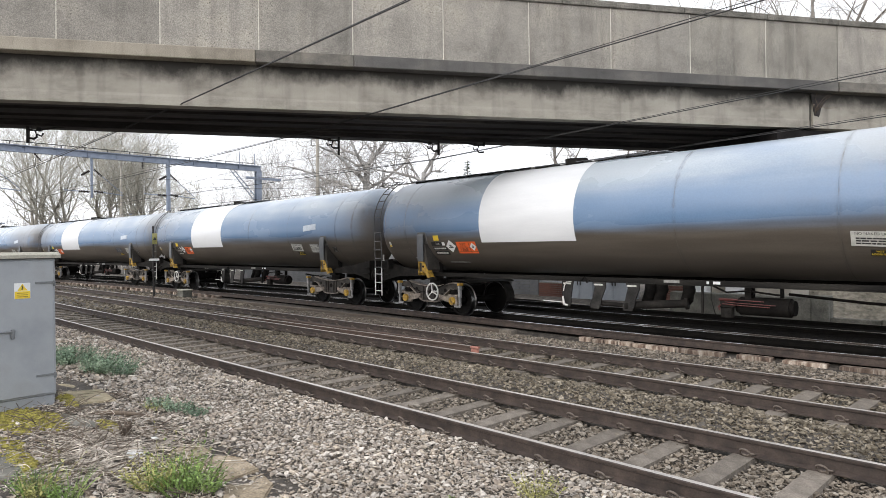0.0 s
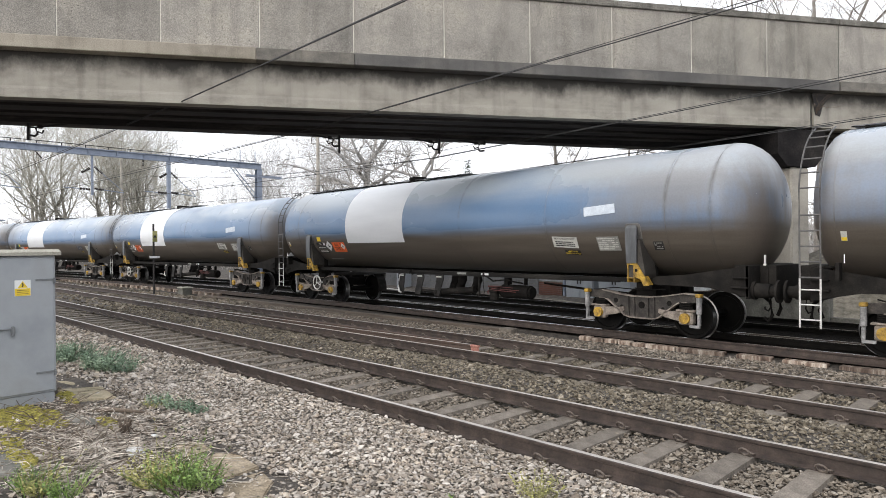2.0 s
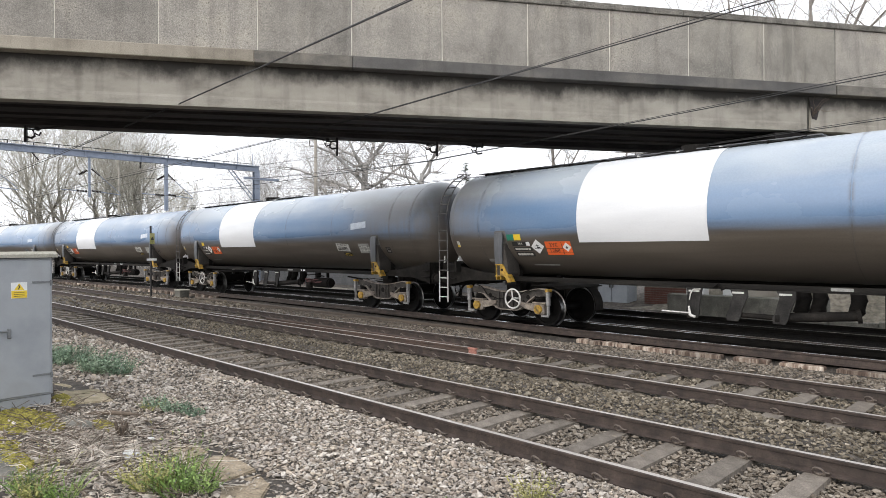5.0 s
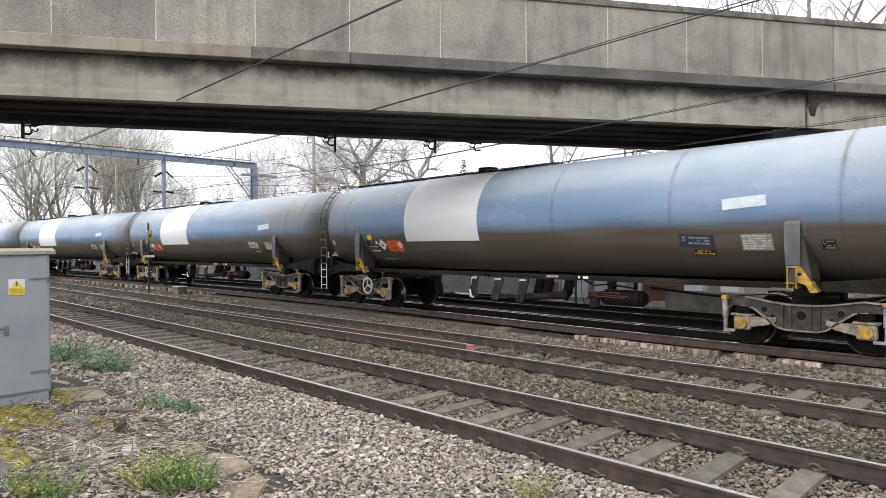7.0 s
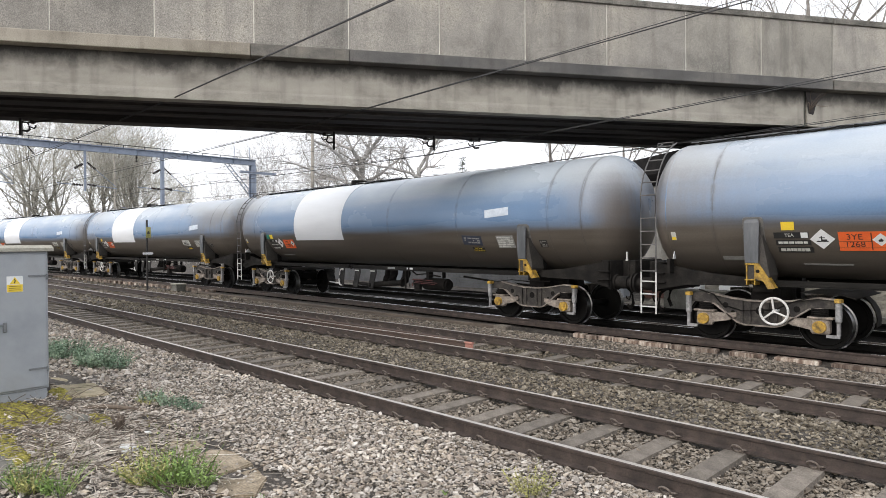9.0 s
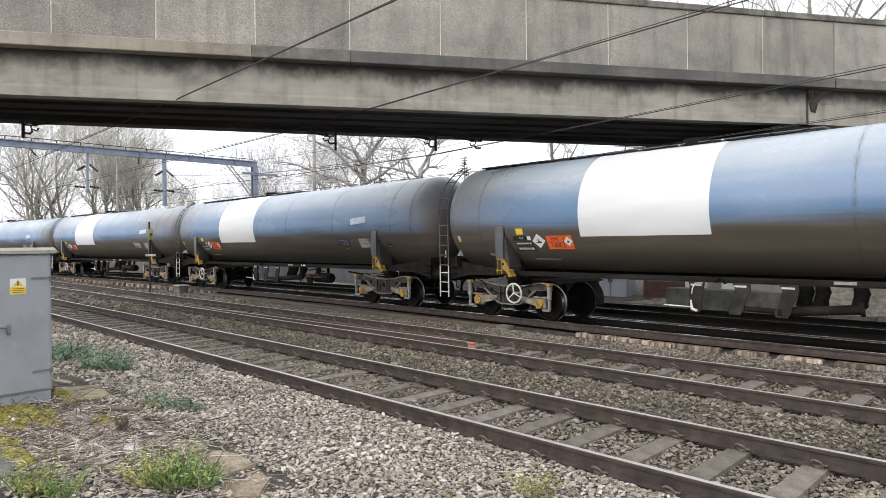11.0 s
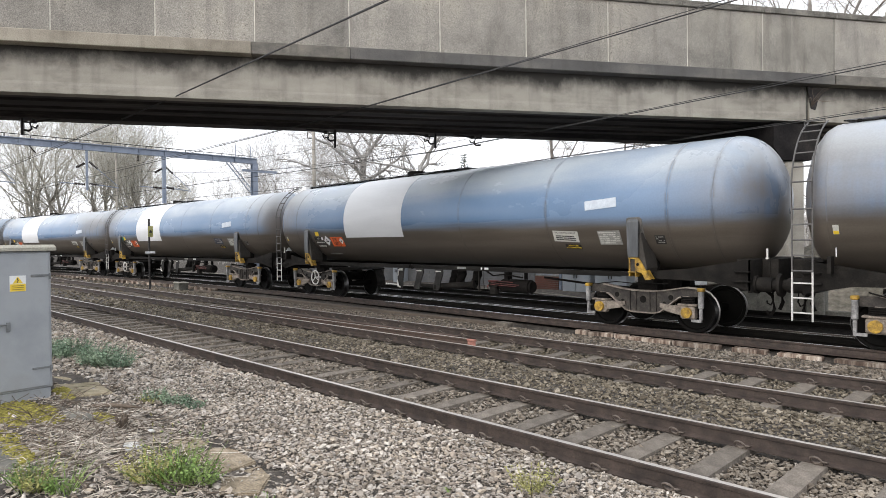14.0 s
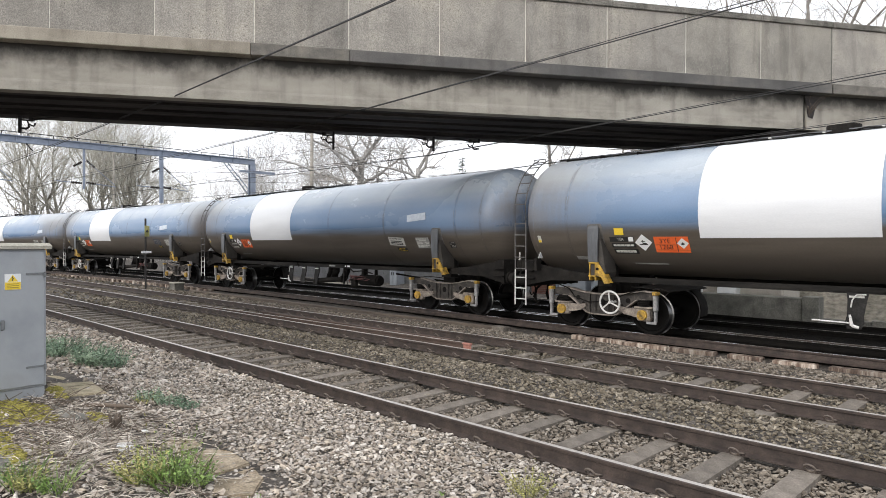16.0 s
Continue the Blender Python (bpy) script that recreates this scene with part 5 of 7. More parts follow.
    s = plate("notice_plate", 4.72, 1.97, 0.68, 0.27, M_LABELWHITE if style["notice"] else M_LABELBLUE, "white lettered notice plate" if style["notice"] else "blue enamel notice plate", -3.0)
    if style["notice"]:
        words("NO NAKED LIGHT", 0.068, M_SIGNBLACK, "lettering", s, on_tank(4.72, 1.97, 0.0125, -3.0) @ Matrix.Translation((0, 0.09, 0)))
        bm = bm_()
        bars(bm, 0.54, 0.14, 3, on_tank(4.72, 1.97, 0.0105, -3.0) @ Matrix.Translation((0, -0.04, 0)), 0.9, 7)
        tagged(part("print_bar", bm, M_SIGNBLACK, s), kind="stuff")
    else:
        bm = bm_()
        bars(bm, 0.54, 0.18, 3, on_tank(4.72, 1.97, 0.0105, -3.0), 0.7, 9)
        tagged(part("print_bar", bm, M_LABELGREY, s), kind="stuff")
    s = plate("shunting_plate", 4.84, 1.74, 0.42, 0.13, M_SIGNBLACK, "black plate with yellow lettering", -3.0)
    words("NOT TO BE", 0.05, M_SIGNYELLOW, "lettering", s, on_tank(4.84, 1.74, 0.0125, -3.0) @ Matrix.Translation((0, 0.03, 0)))
    words("LOOSE SHUNTED", 0.05, M_SIGNYELLOW, "lettering", s, on_tank(4.84, 1.74, 0.0125, -3.0) @ Matrix.Translation((0, -0.03, 0)))
    s = plate("pool_plate", 5.86, 1.93, 0.55, 0.34, M_LABELGREY, "grey faded data plate")
    bm = bm_()
    bars(bm, 0.5, 0.3, 6, on_tank(5.86, 1.93, 0.0105), 0.8, 11)
    tagged(part("print_bar", bm, M_LABELWHITE, s), kind="stuff")
    s = plate("valve_plate", 7.02, 1.88, 0.22, 0.2, M_SIGNBLACK, "small black plate with faded print")
    bm = bm_()
    bars(bm, 0.18, 0.17, 4, on_tank(7.02, 1.88, 0.0105), 0.7, 13)
    tagged(part("print_bar", bm, M_LABELGREY, s), kind="stuff")
    bm = bm_()
    box(bm, 8.79, 8.81, -0.84, -0.76, 2.66, 2.84)
    part("end_plate", bm, M_LABELWHITE, w)

    sets = bogie(w, BOGIE_FRONT, True) + bogie(w, BOGIE_REAR, False)
    return w, sets


STYLES = [
    {"label": "blue-grey bogie tank wagon with white band, brown with dirt", "warn": True, "shift": 0.0, "green": False, "notice": True, "brown": True},
    {"label": "blue-grey bogie tank wagon with white band and green label", "warn": True, "shift": -0.04, "green": True, "notice": False, "brown": False},
    {"label": "blue-grey bogie tank wagon with white band and white notice", "warn": True, "shift": 0.0, "green": False, "notice": True, "brown": False},
]
WAGONS = []
first = [wagon(s)[0] for s in STYLES]
ORDER = [2, 0, 1, 2, 0, 1, 2, 0, 2]
used = set()
for k in ORDER:
    if k in used:
        WAGONS.append(copy_thing(first[k], Matrix()))
    else:
        used.add(k)
        WAGONS.append(first[k])


START = [-79.2, -61.2, -43.2, -25.2, -7.2, 10.88, 28.94, 46.85, 64.85]
GONE = [(0, 0.03), (2, 6.05), (4, 12.03), (7, 20.97), (9, 26.93), (12.5, 37.56), (14.5, 43.57), (16, 48.1)]


def motions():
    """The train leaves at about 3 metres a second along the sweep of its track, its wheels rolling."""
    turn = 3.0 / 0.43
    gone_t, gone_s = [g[0] for g in GONE], [g[1] for g in GONE]
    for k, w in enumerate(WAGONS):
        rows = []
        for i in range(17):
            x = START[k] - float(np.interp(i, gone_t, gone_s))
            a, b = bend(x - 6.35), bend(x + 6.35)
            rows.append((i, pose(x, TRAIN_Y + (a + b) / 2, 0, 0, 0, math.degrees(math.atan2(b - a, 12.7)))))
        walk(w, rows)
        for ws in [o for o in w.children_recursive if o.name.startswith("wheelset")]:
            at = ws.location.copy()
            walk(ws, [(i * 0.2, Matrix.Translation(at) @ Matrix.Rotation(-turn * i * 0.2, 4, "Y")) for i in range(81)])

# ---------------------------------------------------------------- behind the train
def retaining_wall():
    w = thing("retaining_wall", "low stained concrete wall beside the far track", "wall", kind="structure")
    bm = bm_()
    box(bm, -9.1, -5.25, 18.5, 18.9, -0.6, 0.5, 0.02)
    part("wall_block", bm, M_STAINCONC, w)
    bm = bm_()
    box(bm, -5.24, -4.84, 18.46, 18.9, -0.6, 0.55, 0.02)
    part("end_post", bm, M_STAINCONC, w)
    for x in (-4.82, -3.72, -2.62, -1.52, -0.42, 0.68, 1.78):
        bm = bm_()
        box(bm, x, x + 1.08, 18.6, 18.75, -0.5, 0.02 + 0.02 * math.sin(x * 3), 0.015)
        part("edging_slab", bm, M_STAINCONC, w)


retaining_wall()


def white_crate(x):
    c = thing("white_crate", "white plastic storage crate behind the low wall", "crate", "white crates", at=pose(x, 19.15, 0.1))
    bm = bm_()
    box(bm, -0.27, 0.27, 0, 0.4, 0, 0.72, 0.03)
    part("body", bm, M_SIGNWHITE, c)
    bm = bm_()
    box(bm, -0.29, 0.29, -0.02, 0.42, 0.72, 0.78, 0.015)
    part("lid", bm, M_SIGNWHITE, c)


white_crate(-8.54)
white_crate(-7.44)


def brick_wall(name, x0, x1, y, z0, z1, material, label, pitch=(0.225, 0.075)):
    w = thing(name, label, "wall", kind="structure")
    bm = bm_()
    box(bm, x0, x1, y + 0.02, y + 0.25, z0, z1)
    part("backing", bm, M_STAINCONC, w)
    a, h = pitch
    bm = bm_()
    rows = int((z1 - z0) / h)
    for r in range(rows):
        x = x0 - (a / 2 if r % 2 else 0)
        while x < x1:
            p, q = max(x0, x), min(x1, x + a - 0.012)
            if q - p > 0.03:
                box(bm, p, q, y, y + 0.02, z0 + r * h, z0 + (r + 1) * h - 0.012)
            x += a
    part("brickwork", bm, material, w)
    w.children[-1]["kind"] = "stuff"
    return w


brick_wall("brick_wall_far", -40, -15.6, 20.6, -0.5, 1.1, M_GREYBRICK, "dark grey painted brick wall behind the tracks", (0.34, 0.11))
brick_wall("brick_wall_red", -15.5, -14.4, 20.5, -0.5, 0.5, M_BRICK, "low red brick wall behind the tracks", (0.225, 0.075))
brick_wall("brick_pier_red", -10.9, -9.1, 20.5, -0.5, 0.6, M_BRICK, "low red brick wall beside the cabinets", (0.225, 0.075))
bm = bm_()
for i in range(24):
    box(bm, -15.5 + i * 0.05, -15.49 + i * 0.05, 20.55, 20.56, 0.5, 1.6)
for i in range(20):
    box(bm, -15.5, -14.3, 20.55, 20.56, 0.52 + i * 0.055, 0.53 + i * 0.055)
box(bm, -14.36, -14.28, 20.5, 20.58, -0.4, 1.7)
tagged(obj("mesh_fence", bm, M_STEEL), "pale steel mesh fence panel above the brick wall", "fence")


def relay_cabinet(x, y, wd, h):
    c = thing("relay_cabinet", "blue-grey steel relay cabinet behind the far track", "cabinet", "relay cabinets", at=pose(x, y, -0.25))
    bm = bm_()
    box(bm, -wd / 2, wd / 2, 0, 0.6, 0, h, 0.02)
    part("body", bm, M_CABINETBLUE, c)
    for s in (-1, 1):
        bm = bm_()
        box(bm, min(s * 0.01, s * (wd / 2 - 0.03)), max(s * 0.01, s * (wd / 2 - 0.03)), -0.02, 0, 0.08, h - 0.06, 0.005)
        d = part("door", bm, M_CABINETBLUE, c)
        bm = bm_()
        box(bm, s * 0.06 - 0.015, s * 0.06 + 0.015, -0.05, -0.02, h * 0.5, h * 0.5 + 0.14)
        part("handle", bm, M_BLACK, d)
    bm = bm_()
    box(bm, -wd / 2 - 0.05, wd / 2 + 0.05, -0.06, 0.66, h, h + 0.05, 0.01)
    part("roof", bm, M_CABINETBLUE, c)


M_CABINETBLUE = mat("blue_grey_cabinet", [(0.27, 0.295, 0.325), (0.36, 0.385, 0.41)], 0.6, scale=2, bscale=40, fine=0.08)
relay_cabinet(-13.55, 20.4, 1.2, 1.4)
relay_cabinet(-12.1, 20.4, 1.3, 1.45)
relay_cabinet(-23.4, 20.1, 0.5, 1.3)


def parked_van(x, y):
    v = thing("parked_van", "white panel van parked behind the low wall", "van", at=pose(x, y, -0.1))
    bm = bm_()
    prism(bm, [(-2.3, 0.35), (2.2, 0.35), (2.35, 0.6), (2.3, 1.0), (1.5, 1.15), (1.0, 1.85), (0.7, 1.95), (-2.3, 1.95)], 0, 1.8)
    part("body", bm, M_WHITEPLASTIC, v)
    bm = bm_()
    prism(bm, [(0.5, 1.15), (1.4, 1.15), (0.95, 1.75), (0.5, 1.75)], -0.01, 0)
    part("side_window", bm, M_SIGNBLACK, v)
    for p in (-1.5, 1.45):
        bm = bm_()
        rod(bm, (p, -0.02, 0.33), (p, 0.2, 0.33), 0.33, 20)
        part("wheel", bm, M_BLACK, v)


parked_van(-13.0, 31.0)
parked_van(-20.0, 32.0)


def embankment():
    bm = bm_()
    xs_ = [-120 + 3 * i for i in range(58)]
    ys_ = [19.4, 20.2, 21.2, 22.4, 24, 27, 32, 40, 60]
    rows = []
    for x in xs_:
        rows.append([bm.verts.new((x, y, -0.24 + max(0, min(1, (x + 10) / 4)) * min(1.9, (y - 19.4) * 0.75) + 0.18 * noise.noise(Vector((x, y, 2))) + 0.1)) for y in ys_])
    for a, b in zip(rows, rows[1:]):
        for i in range(len(ys_) - 1):
            bm.faces.new((a[i], b[i], b[i + 1], a[i + 1]))
    return tagged(obj("embankment", bm, M_SCRUB, smooth="all"), "bank of dry winter grass and soil behind the tracks", "bank", kind="structure")


embankment()


def np_mesh(name, V, F, material, smooth=False):
    """One mesh from arrays of places and triangles."""
    me = bpy.data.meshes.new(name)
    me.vertices.add(len(V))
    me.vertices.foreach_set("co", np.ascontiguousarray(V, dtype=np.float32).ravel())
    me.loops.add(F.size)
    me.loops.foreach_set("vertex_index", np.ascontiguousarray(F, dtype=np.int32).ravel())
    me.polygons.add(len(F))
    me.polygons.foreach_set("loop_start", np.arange(0, F.size, F.shape[1], dtype=np.int32))
    me.polygons.foreach_set("loop_total", np.full(len(F), F.shape[1], dtype=np.int32))
    me.update(calc_edges=True)
    me.validate()
    me.materials.append(material)
    if smooth:
        me.shade_smooth()
    else:
        me.shade_flat()
    return new(name, me)


def sticks(A, B, ra, rb, seg=3):
    """Tapered sticks from the places A to the places B."""
    A, B = np.asarray(A, float), np.asarray(B, float)
    d = B - A
    d /= np.linalg.norm(d, axis=1, keepdims=True) + 1e-9
    ref = np.where(np.abs(d[:, 2:3]) > 0.9, [[1.0, 0, 0]], [[0, 0, 1.0]])
    u = np.cross(d, ref)
    u /= np.linalg.norm(u, axis=1, keepdims=True) + 1e-9
    v = np.cross(d, u)
    ring = [np.cos(2 * np.pi * k / seg) * u + np.sin(2 * np.pi * k / seg) * v for k in range(seg)]
    ra, rb = np.asarray(ra, float).reshape(-1, 1), np.asarray(rb, float).reshape(-1, 1)
    V = np.stack([A + r * ra for r in ring] + [B + r * rb for r in ring], 1)
    n = len(A)
    base = (np.arange(n) * 2 * seg)[:, None, None]
    quads = np.array([[k, (k + 1) % seg, seg + (k + 1) % seg, seg + k] for k in range(seg)])[None]
    return V.reshape(-1, 3), (base + quads).reshape(-1, 4)


def grow(seed, height, trunk_r, least=0.006, wander=1.0, lean=0.0, fork=0.3, spread=0.55, levels=5, upright=0.25, kids=(3, 5), droop=0.0, stems=1, boughs=()):
    """A bare tree: limbs as lists of sticks, thick ones and twigs apart. boughs: great limbs of a given
    (share of the trunk's height, turn, rise in degrees, length, curl upwards)."""
    r = random.Random(seed)
    thick, thin = [], []

    def limb(p, d, length, rad, level, curl=0.0, tip=0.28):
        n = 8 if curl else (5 if level < 2 else (4 if level < 3 else 2))
        step = length / n
        pts = [p]
        for i in range(n):
            w = (0.16 + 0.07 * level) * wander
            d = (d + Vector((r.gauss(0, w), r.gauss(0, w), r.gauss(0, w * 0.6) + curl + upright * 0.18 - droop * 0.1 * level))).normalized()
            q = pts[-1] + d * step
            a, b = rad * (1 - (1 - tip) * i / n), rad * (1 - (1 - tip) * (i + 1) / n)
            (thick if level < 2 else thin).append((pts[-1], q, max(a, least * 1.15), max(b, least)))
            pts.append(q)
            if level < levels and (i > 0 or level > 0) and i >= (n * fork if level == 0 else 0):
                for _ in range(r.randint(*kids) if level < 3 else r.randint(1, 2)):
                    side = Vector((r.gauss(0, 1), r.gauss(0, 1), r.gauss(0.1, 0.5)))
                    side = (side - d * side.dot(d)).normalized()
                    nd = (d * r.uniform(0.5, 1.0) + side * r.uniform(spread * 0.7, spread * 1.6) + Vector((0, 0, upright * 0.5))).normalized()
                    limb(q, nd, length * r.uniform(0.42, 0.66) * (0.62 if curl else 1), b * r.uniform(0.45, 0.72), level + 1)
        return pts

    if boughs:
        stem = [Vector((0, 0, 0))]
        for i in range(8):
            stem.append(stem[-1] + Vector((r.gauss(0, 0.08) + lean * 0.1, r.gauss(0, 0.08), height / 8)))
            thick.append((stem[-2], stem[-1], trunk_r * (1.25 - 0.06 * i), trunk_r * (1.19 - 0.06 * i)))
        for share, turn, rise, length, curl in boughs:
            k = min(7, int(share * 8))
            p = stem[k].lerp(stem[k + 1], share * 8 - k)
            t, e = radians(turn), radians(rise)
            limb(p, Vector((math.cos(t) * math.cos(e), math.sin(t) * math.cos(e), math.sin(e))), length, trunk_r * (0.3 + 0.034 * length), 1, curl, 0.2)
        return thick, thin
    for s in range(stems):
        a = r.uniform(0, 6.3)
        off = Vector((math.cos(a), math.sin(a), 0)) * (0.5 if stems > 1 else 0)
        limb(off, Vector((lean + r.gauss(0, 0.05) + off.x * 0.25, r.gauss(0, 0.05) + off.y * 0.25, 1)).normalized(), height * r.uniform(0.8, 1) * 0.72, trunk_r, 0)
    return thick, thin


def tree(label, at, material, twig, **k):
    thick, thin = grow(**k)
    t = thing("tree", label, "tree", "bare trees beyond the line", at=pose(*at))
    for nm, lot, seg, mt in (("trunk", thick, 7, material), ("crown", thin, 3, twig)):
        V, F = sticks([a for a, *_ in lot], [b for _, b, *_ in lot], [x[2] for x in lot], [x[3] for x in lot], seg)
        ob = np_mesh(nm, V, F, mt, smooth=nm == "trunk")
        ob.parent = t
    return t


OAK = dict(levels=4, spread=0.75, upright=0.12, kids=(1, 3))
POPLAR = dict(levels=3, spread=0.5, upright=0.4, kids=(1, 3), stems=3, fork=0.12, wander=0.9, least=0.0105)
for x, y, h, rad, s in ((-104, 22.5, 22, 0.3, 1), (-81, 28.6, 17, 0.24, 4), (-104, 35, 21, 0.26, 7), (-92, 24.5, 21, 0.28, 2), (-84, 25.5, 19, 0.26, 5)):
    tree("tall bare olive-grey tree with upswept limbs and twigs", (x, y, -0.3), M_OLIVEBARK, M_OLIVETWIG, seed=40 + s, height=h, trunk_r=rad, **POPLAR)
for x, y, h, s in ((-122, 49, 18, 31), (-124, 54, 17, 32), (-118, 51, 13, 33)):
    tree("slender distant bare tree beside the line", (x, y, -0.3), M_OLIVEBARK, M_OLIVETWIG, seed=60 + s, height=h, trunk_r=0.16, levels=3, spread=0.4, upright=0.45, kids=(1, 3), fork=0.15, least=0.016)
GNARLED = dict(least=0.008, levels=4, spread=0.95, upright=0.12, kids=(1, 2), wander=1.35)
tree("large bare pale-barked tree with contorted limbs", (-45.1, 34.6, -0.2), M_PALEBARK, M_TWIG, seed=101, height=9.6, trunk_r=0.34, boughs=(
    (0.72, 232, 28, 9.0, -0.05), (0.66, 228, 20, 6.5, -0.09), (0.8, 240, 48, 8.0, -0.02), (0.95, 215, 66, 7.5, 0.0), (0.97, 62, 58, 7.5, 0.0),
    (0.76, 50, 16, 6.0, 0.12), (0.68, 56, 12, 4.2, 0.02), (0.9, 140, 45, 7.0, 0.0), (0.86, 320, 42, 6.5, 0.0)), **GNARLED)
tree("bare pale tree forking into two leaning stems", (-40.7, 37.6, -0.2), M_PALEBARK, M_TWIG, seed=117, height=8.6, trunk_r=0.25, boughs=(
    (0.98, 75, 78, 9.0, 0.02), (0.94, 50, 40, 7.0, 0.12), (0.9, 228, 50, 7.0, 0.04), (0.8, 55, 20, 4.5, 0.0), (0.86, 130, 40, 6.0, 0.0), (0.84, 240, 18, 4.5, -0.05)), **GNARLED)
for x, y, h, rad, s in ((-31.5, 45.5, 17, 0.3, 13), (-27.5, 46, 17, 0.3, 14), (-52, 36, 13, 0.2, 16), (-57, 40, 13, 0.2, 17)):
    tree("large bare grey-barked tree with spreading limbs", (x, y, 0.0), M_BARK, M_TWIG, seed=90 + s, height=h, trunk_r=rad, **OAK)
for x, y, h, s in ((-55, 28.4, 11, 42), (-50.5, 30, 10.5, 43), (-62, 33, 9, 44)):
    tree("bushy bare tree of many thin stems", (x, y, -0.2), M_BARK, M_TWIG, seed=150 + s, height=h, trunk_r=0.07, levels=3, spread=0.5, upright=0.35, kids=(1, 2), stems=4, fork=0.1, least=0.006)


def spruce(x, y, h):
    t = thing("spruce", "small dark green spruce behind the line", "tree", at=pose(x, y, 0))
    r = random.Random(77)
    bm = bm_()
    rod(bm, (0, 0, -0.3), (0, 0, h), 0.12, 8, 0.015)
    part("trunk", bm, M_BARK, t)
    A, B, ra = [], [], []
    for i in range(30):
        z = h * (0.12 + 0.88 * i / 30)
        reach = 0.2 + (h - z) * 0.22
        for k in range(7):
            a = r.uniform(0, 6.3)
            q = Vector((math.cos(a), math.sin(a), -0.18)) * reach * r.uniform(0.6, 1.1)
            base = Vector((0, 0, z + r.uniform(-0.1, 0.1)))
            A.append(base), B.append(base + q), ra.append(0.015)
            for _ in range(9):
                f = r.uniform(0.2, 1)
                p = base + q * f
                A.append(p), B.append(p + Vector((r.gauss(0, 0.12), r.gauss(0, 0.12), r.gauss(-0.02, 0.07)))), ra.append(0.012)
    V, F = sticks(A, B, ra, [0.004] * len(A), 3)
    ob = np_mesh("crown", V, F, M_NEEDLE)
    ob.parent = t


spruce(-31.4, 33.4, 8.1)
for x, y, h, s in ((-24, 50, 27, 21), (-19, 48, 30, 22), (-15.5, 46, 28, 23), (-13, 47, 31, 24), (-9.5, 45, 28, 25), (-6, 44, 27, 26), (-11, 52, 30, 29), (-16.5, 53, 30, 30), (-3.5, 46, 28, 31), (-9, 36, 10, 27), (-6.5, 33, 9, 28)):
    tree("bare grey tree standing beyond the bridge", (x, y, 0.6), M_BARK, M_TWIG, seed=130 + s, height=h, trunk_r=0.2, levels=3, spread=0.7, upright=0.3, kids=(1, 2), wander=1.2, fork=0.2)


def far_scrub():
    r = random.Random(5)
    A, B, ra = [], [], []
    for _ in range(5000):
        y = r.uniform(24, 60)
        x = -r.uniform(1.1, 3.4) * y - r.uniform(0, 12)
        z = -0.2 + (0.5 if x > -30 else 0)
        h = r.uniform(1.5, 5.5)
        A.append((x, y, z))
        B.append((x + r.gauss(0, 0.5), y + r.gauss(0, 0.5), z + h))
        ra.append(0.02)
        for _ in range(3):
            f = r.uniform(0.2, 0.8)
            A.append((x, y, z + h * f))
            B.append((x + r.gauss(0, 0.8), y + r.gauss(0, 0.8), z + h * f + r.uniform(0.3, 1.6)))
            ra.append(0.012)
    V, F = sticks(A, B, ra, [0.005] * len(A), 3)
    tagged(np_mesh("distant_scrub", V, F, M_TWIG), "thicket of bare winter scrub beyond the tracks", "scrub", kind="stuff")


far_scrub()


def hedge_line():
    """Low far woodland that closes the horizon."""
    r = random.Random(9)
    A, B, ra = [], [], []
    for _ in range(3500):
        a = r.uniform(radians(3), radians(100))
        d = r.uniform(110, 170)
        x, y = -d * math.cos(a), d * math.sin(a)
        if y < 24:
            continue
        h = r.uniform(3, 9)
        A.append((x, y, 0)), B.append((x + r.gauss(0, 1), y + r.gauss(0, 1), h)), ra.append(0.12)
        for _ in range(4):
            f = r.uniform(0.3, 0.9)
            A.append((x, y, h * f)), B.append((x + r.gauss(0, 1.6), y + r.gauss(0, 1.6), h * f + r.uniform(0.5, 2.6))), ra.append(0.07)
    V, F = sticks(A, B, ra, [0.02] * len(A), 3)
    tagged(np_mesh("far_woodland", V, F, M_TWIG), "far line of bare woodland on the horizon", "woodland", kind="stuff")


hedge_line()

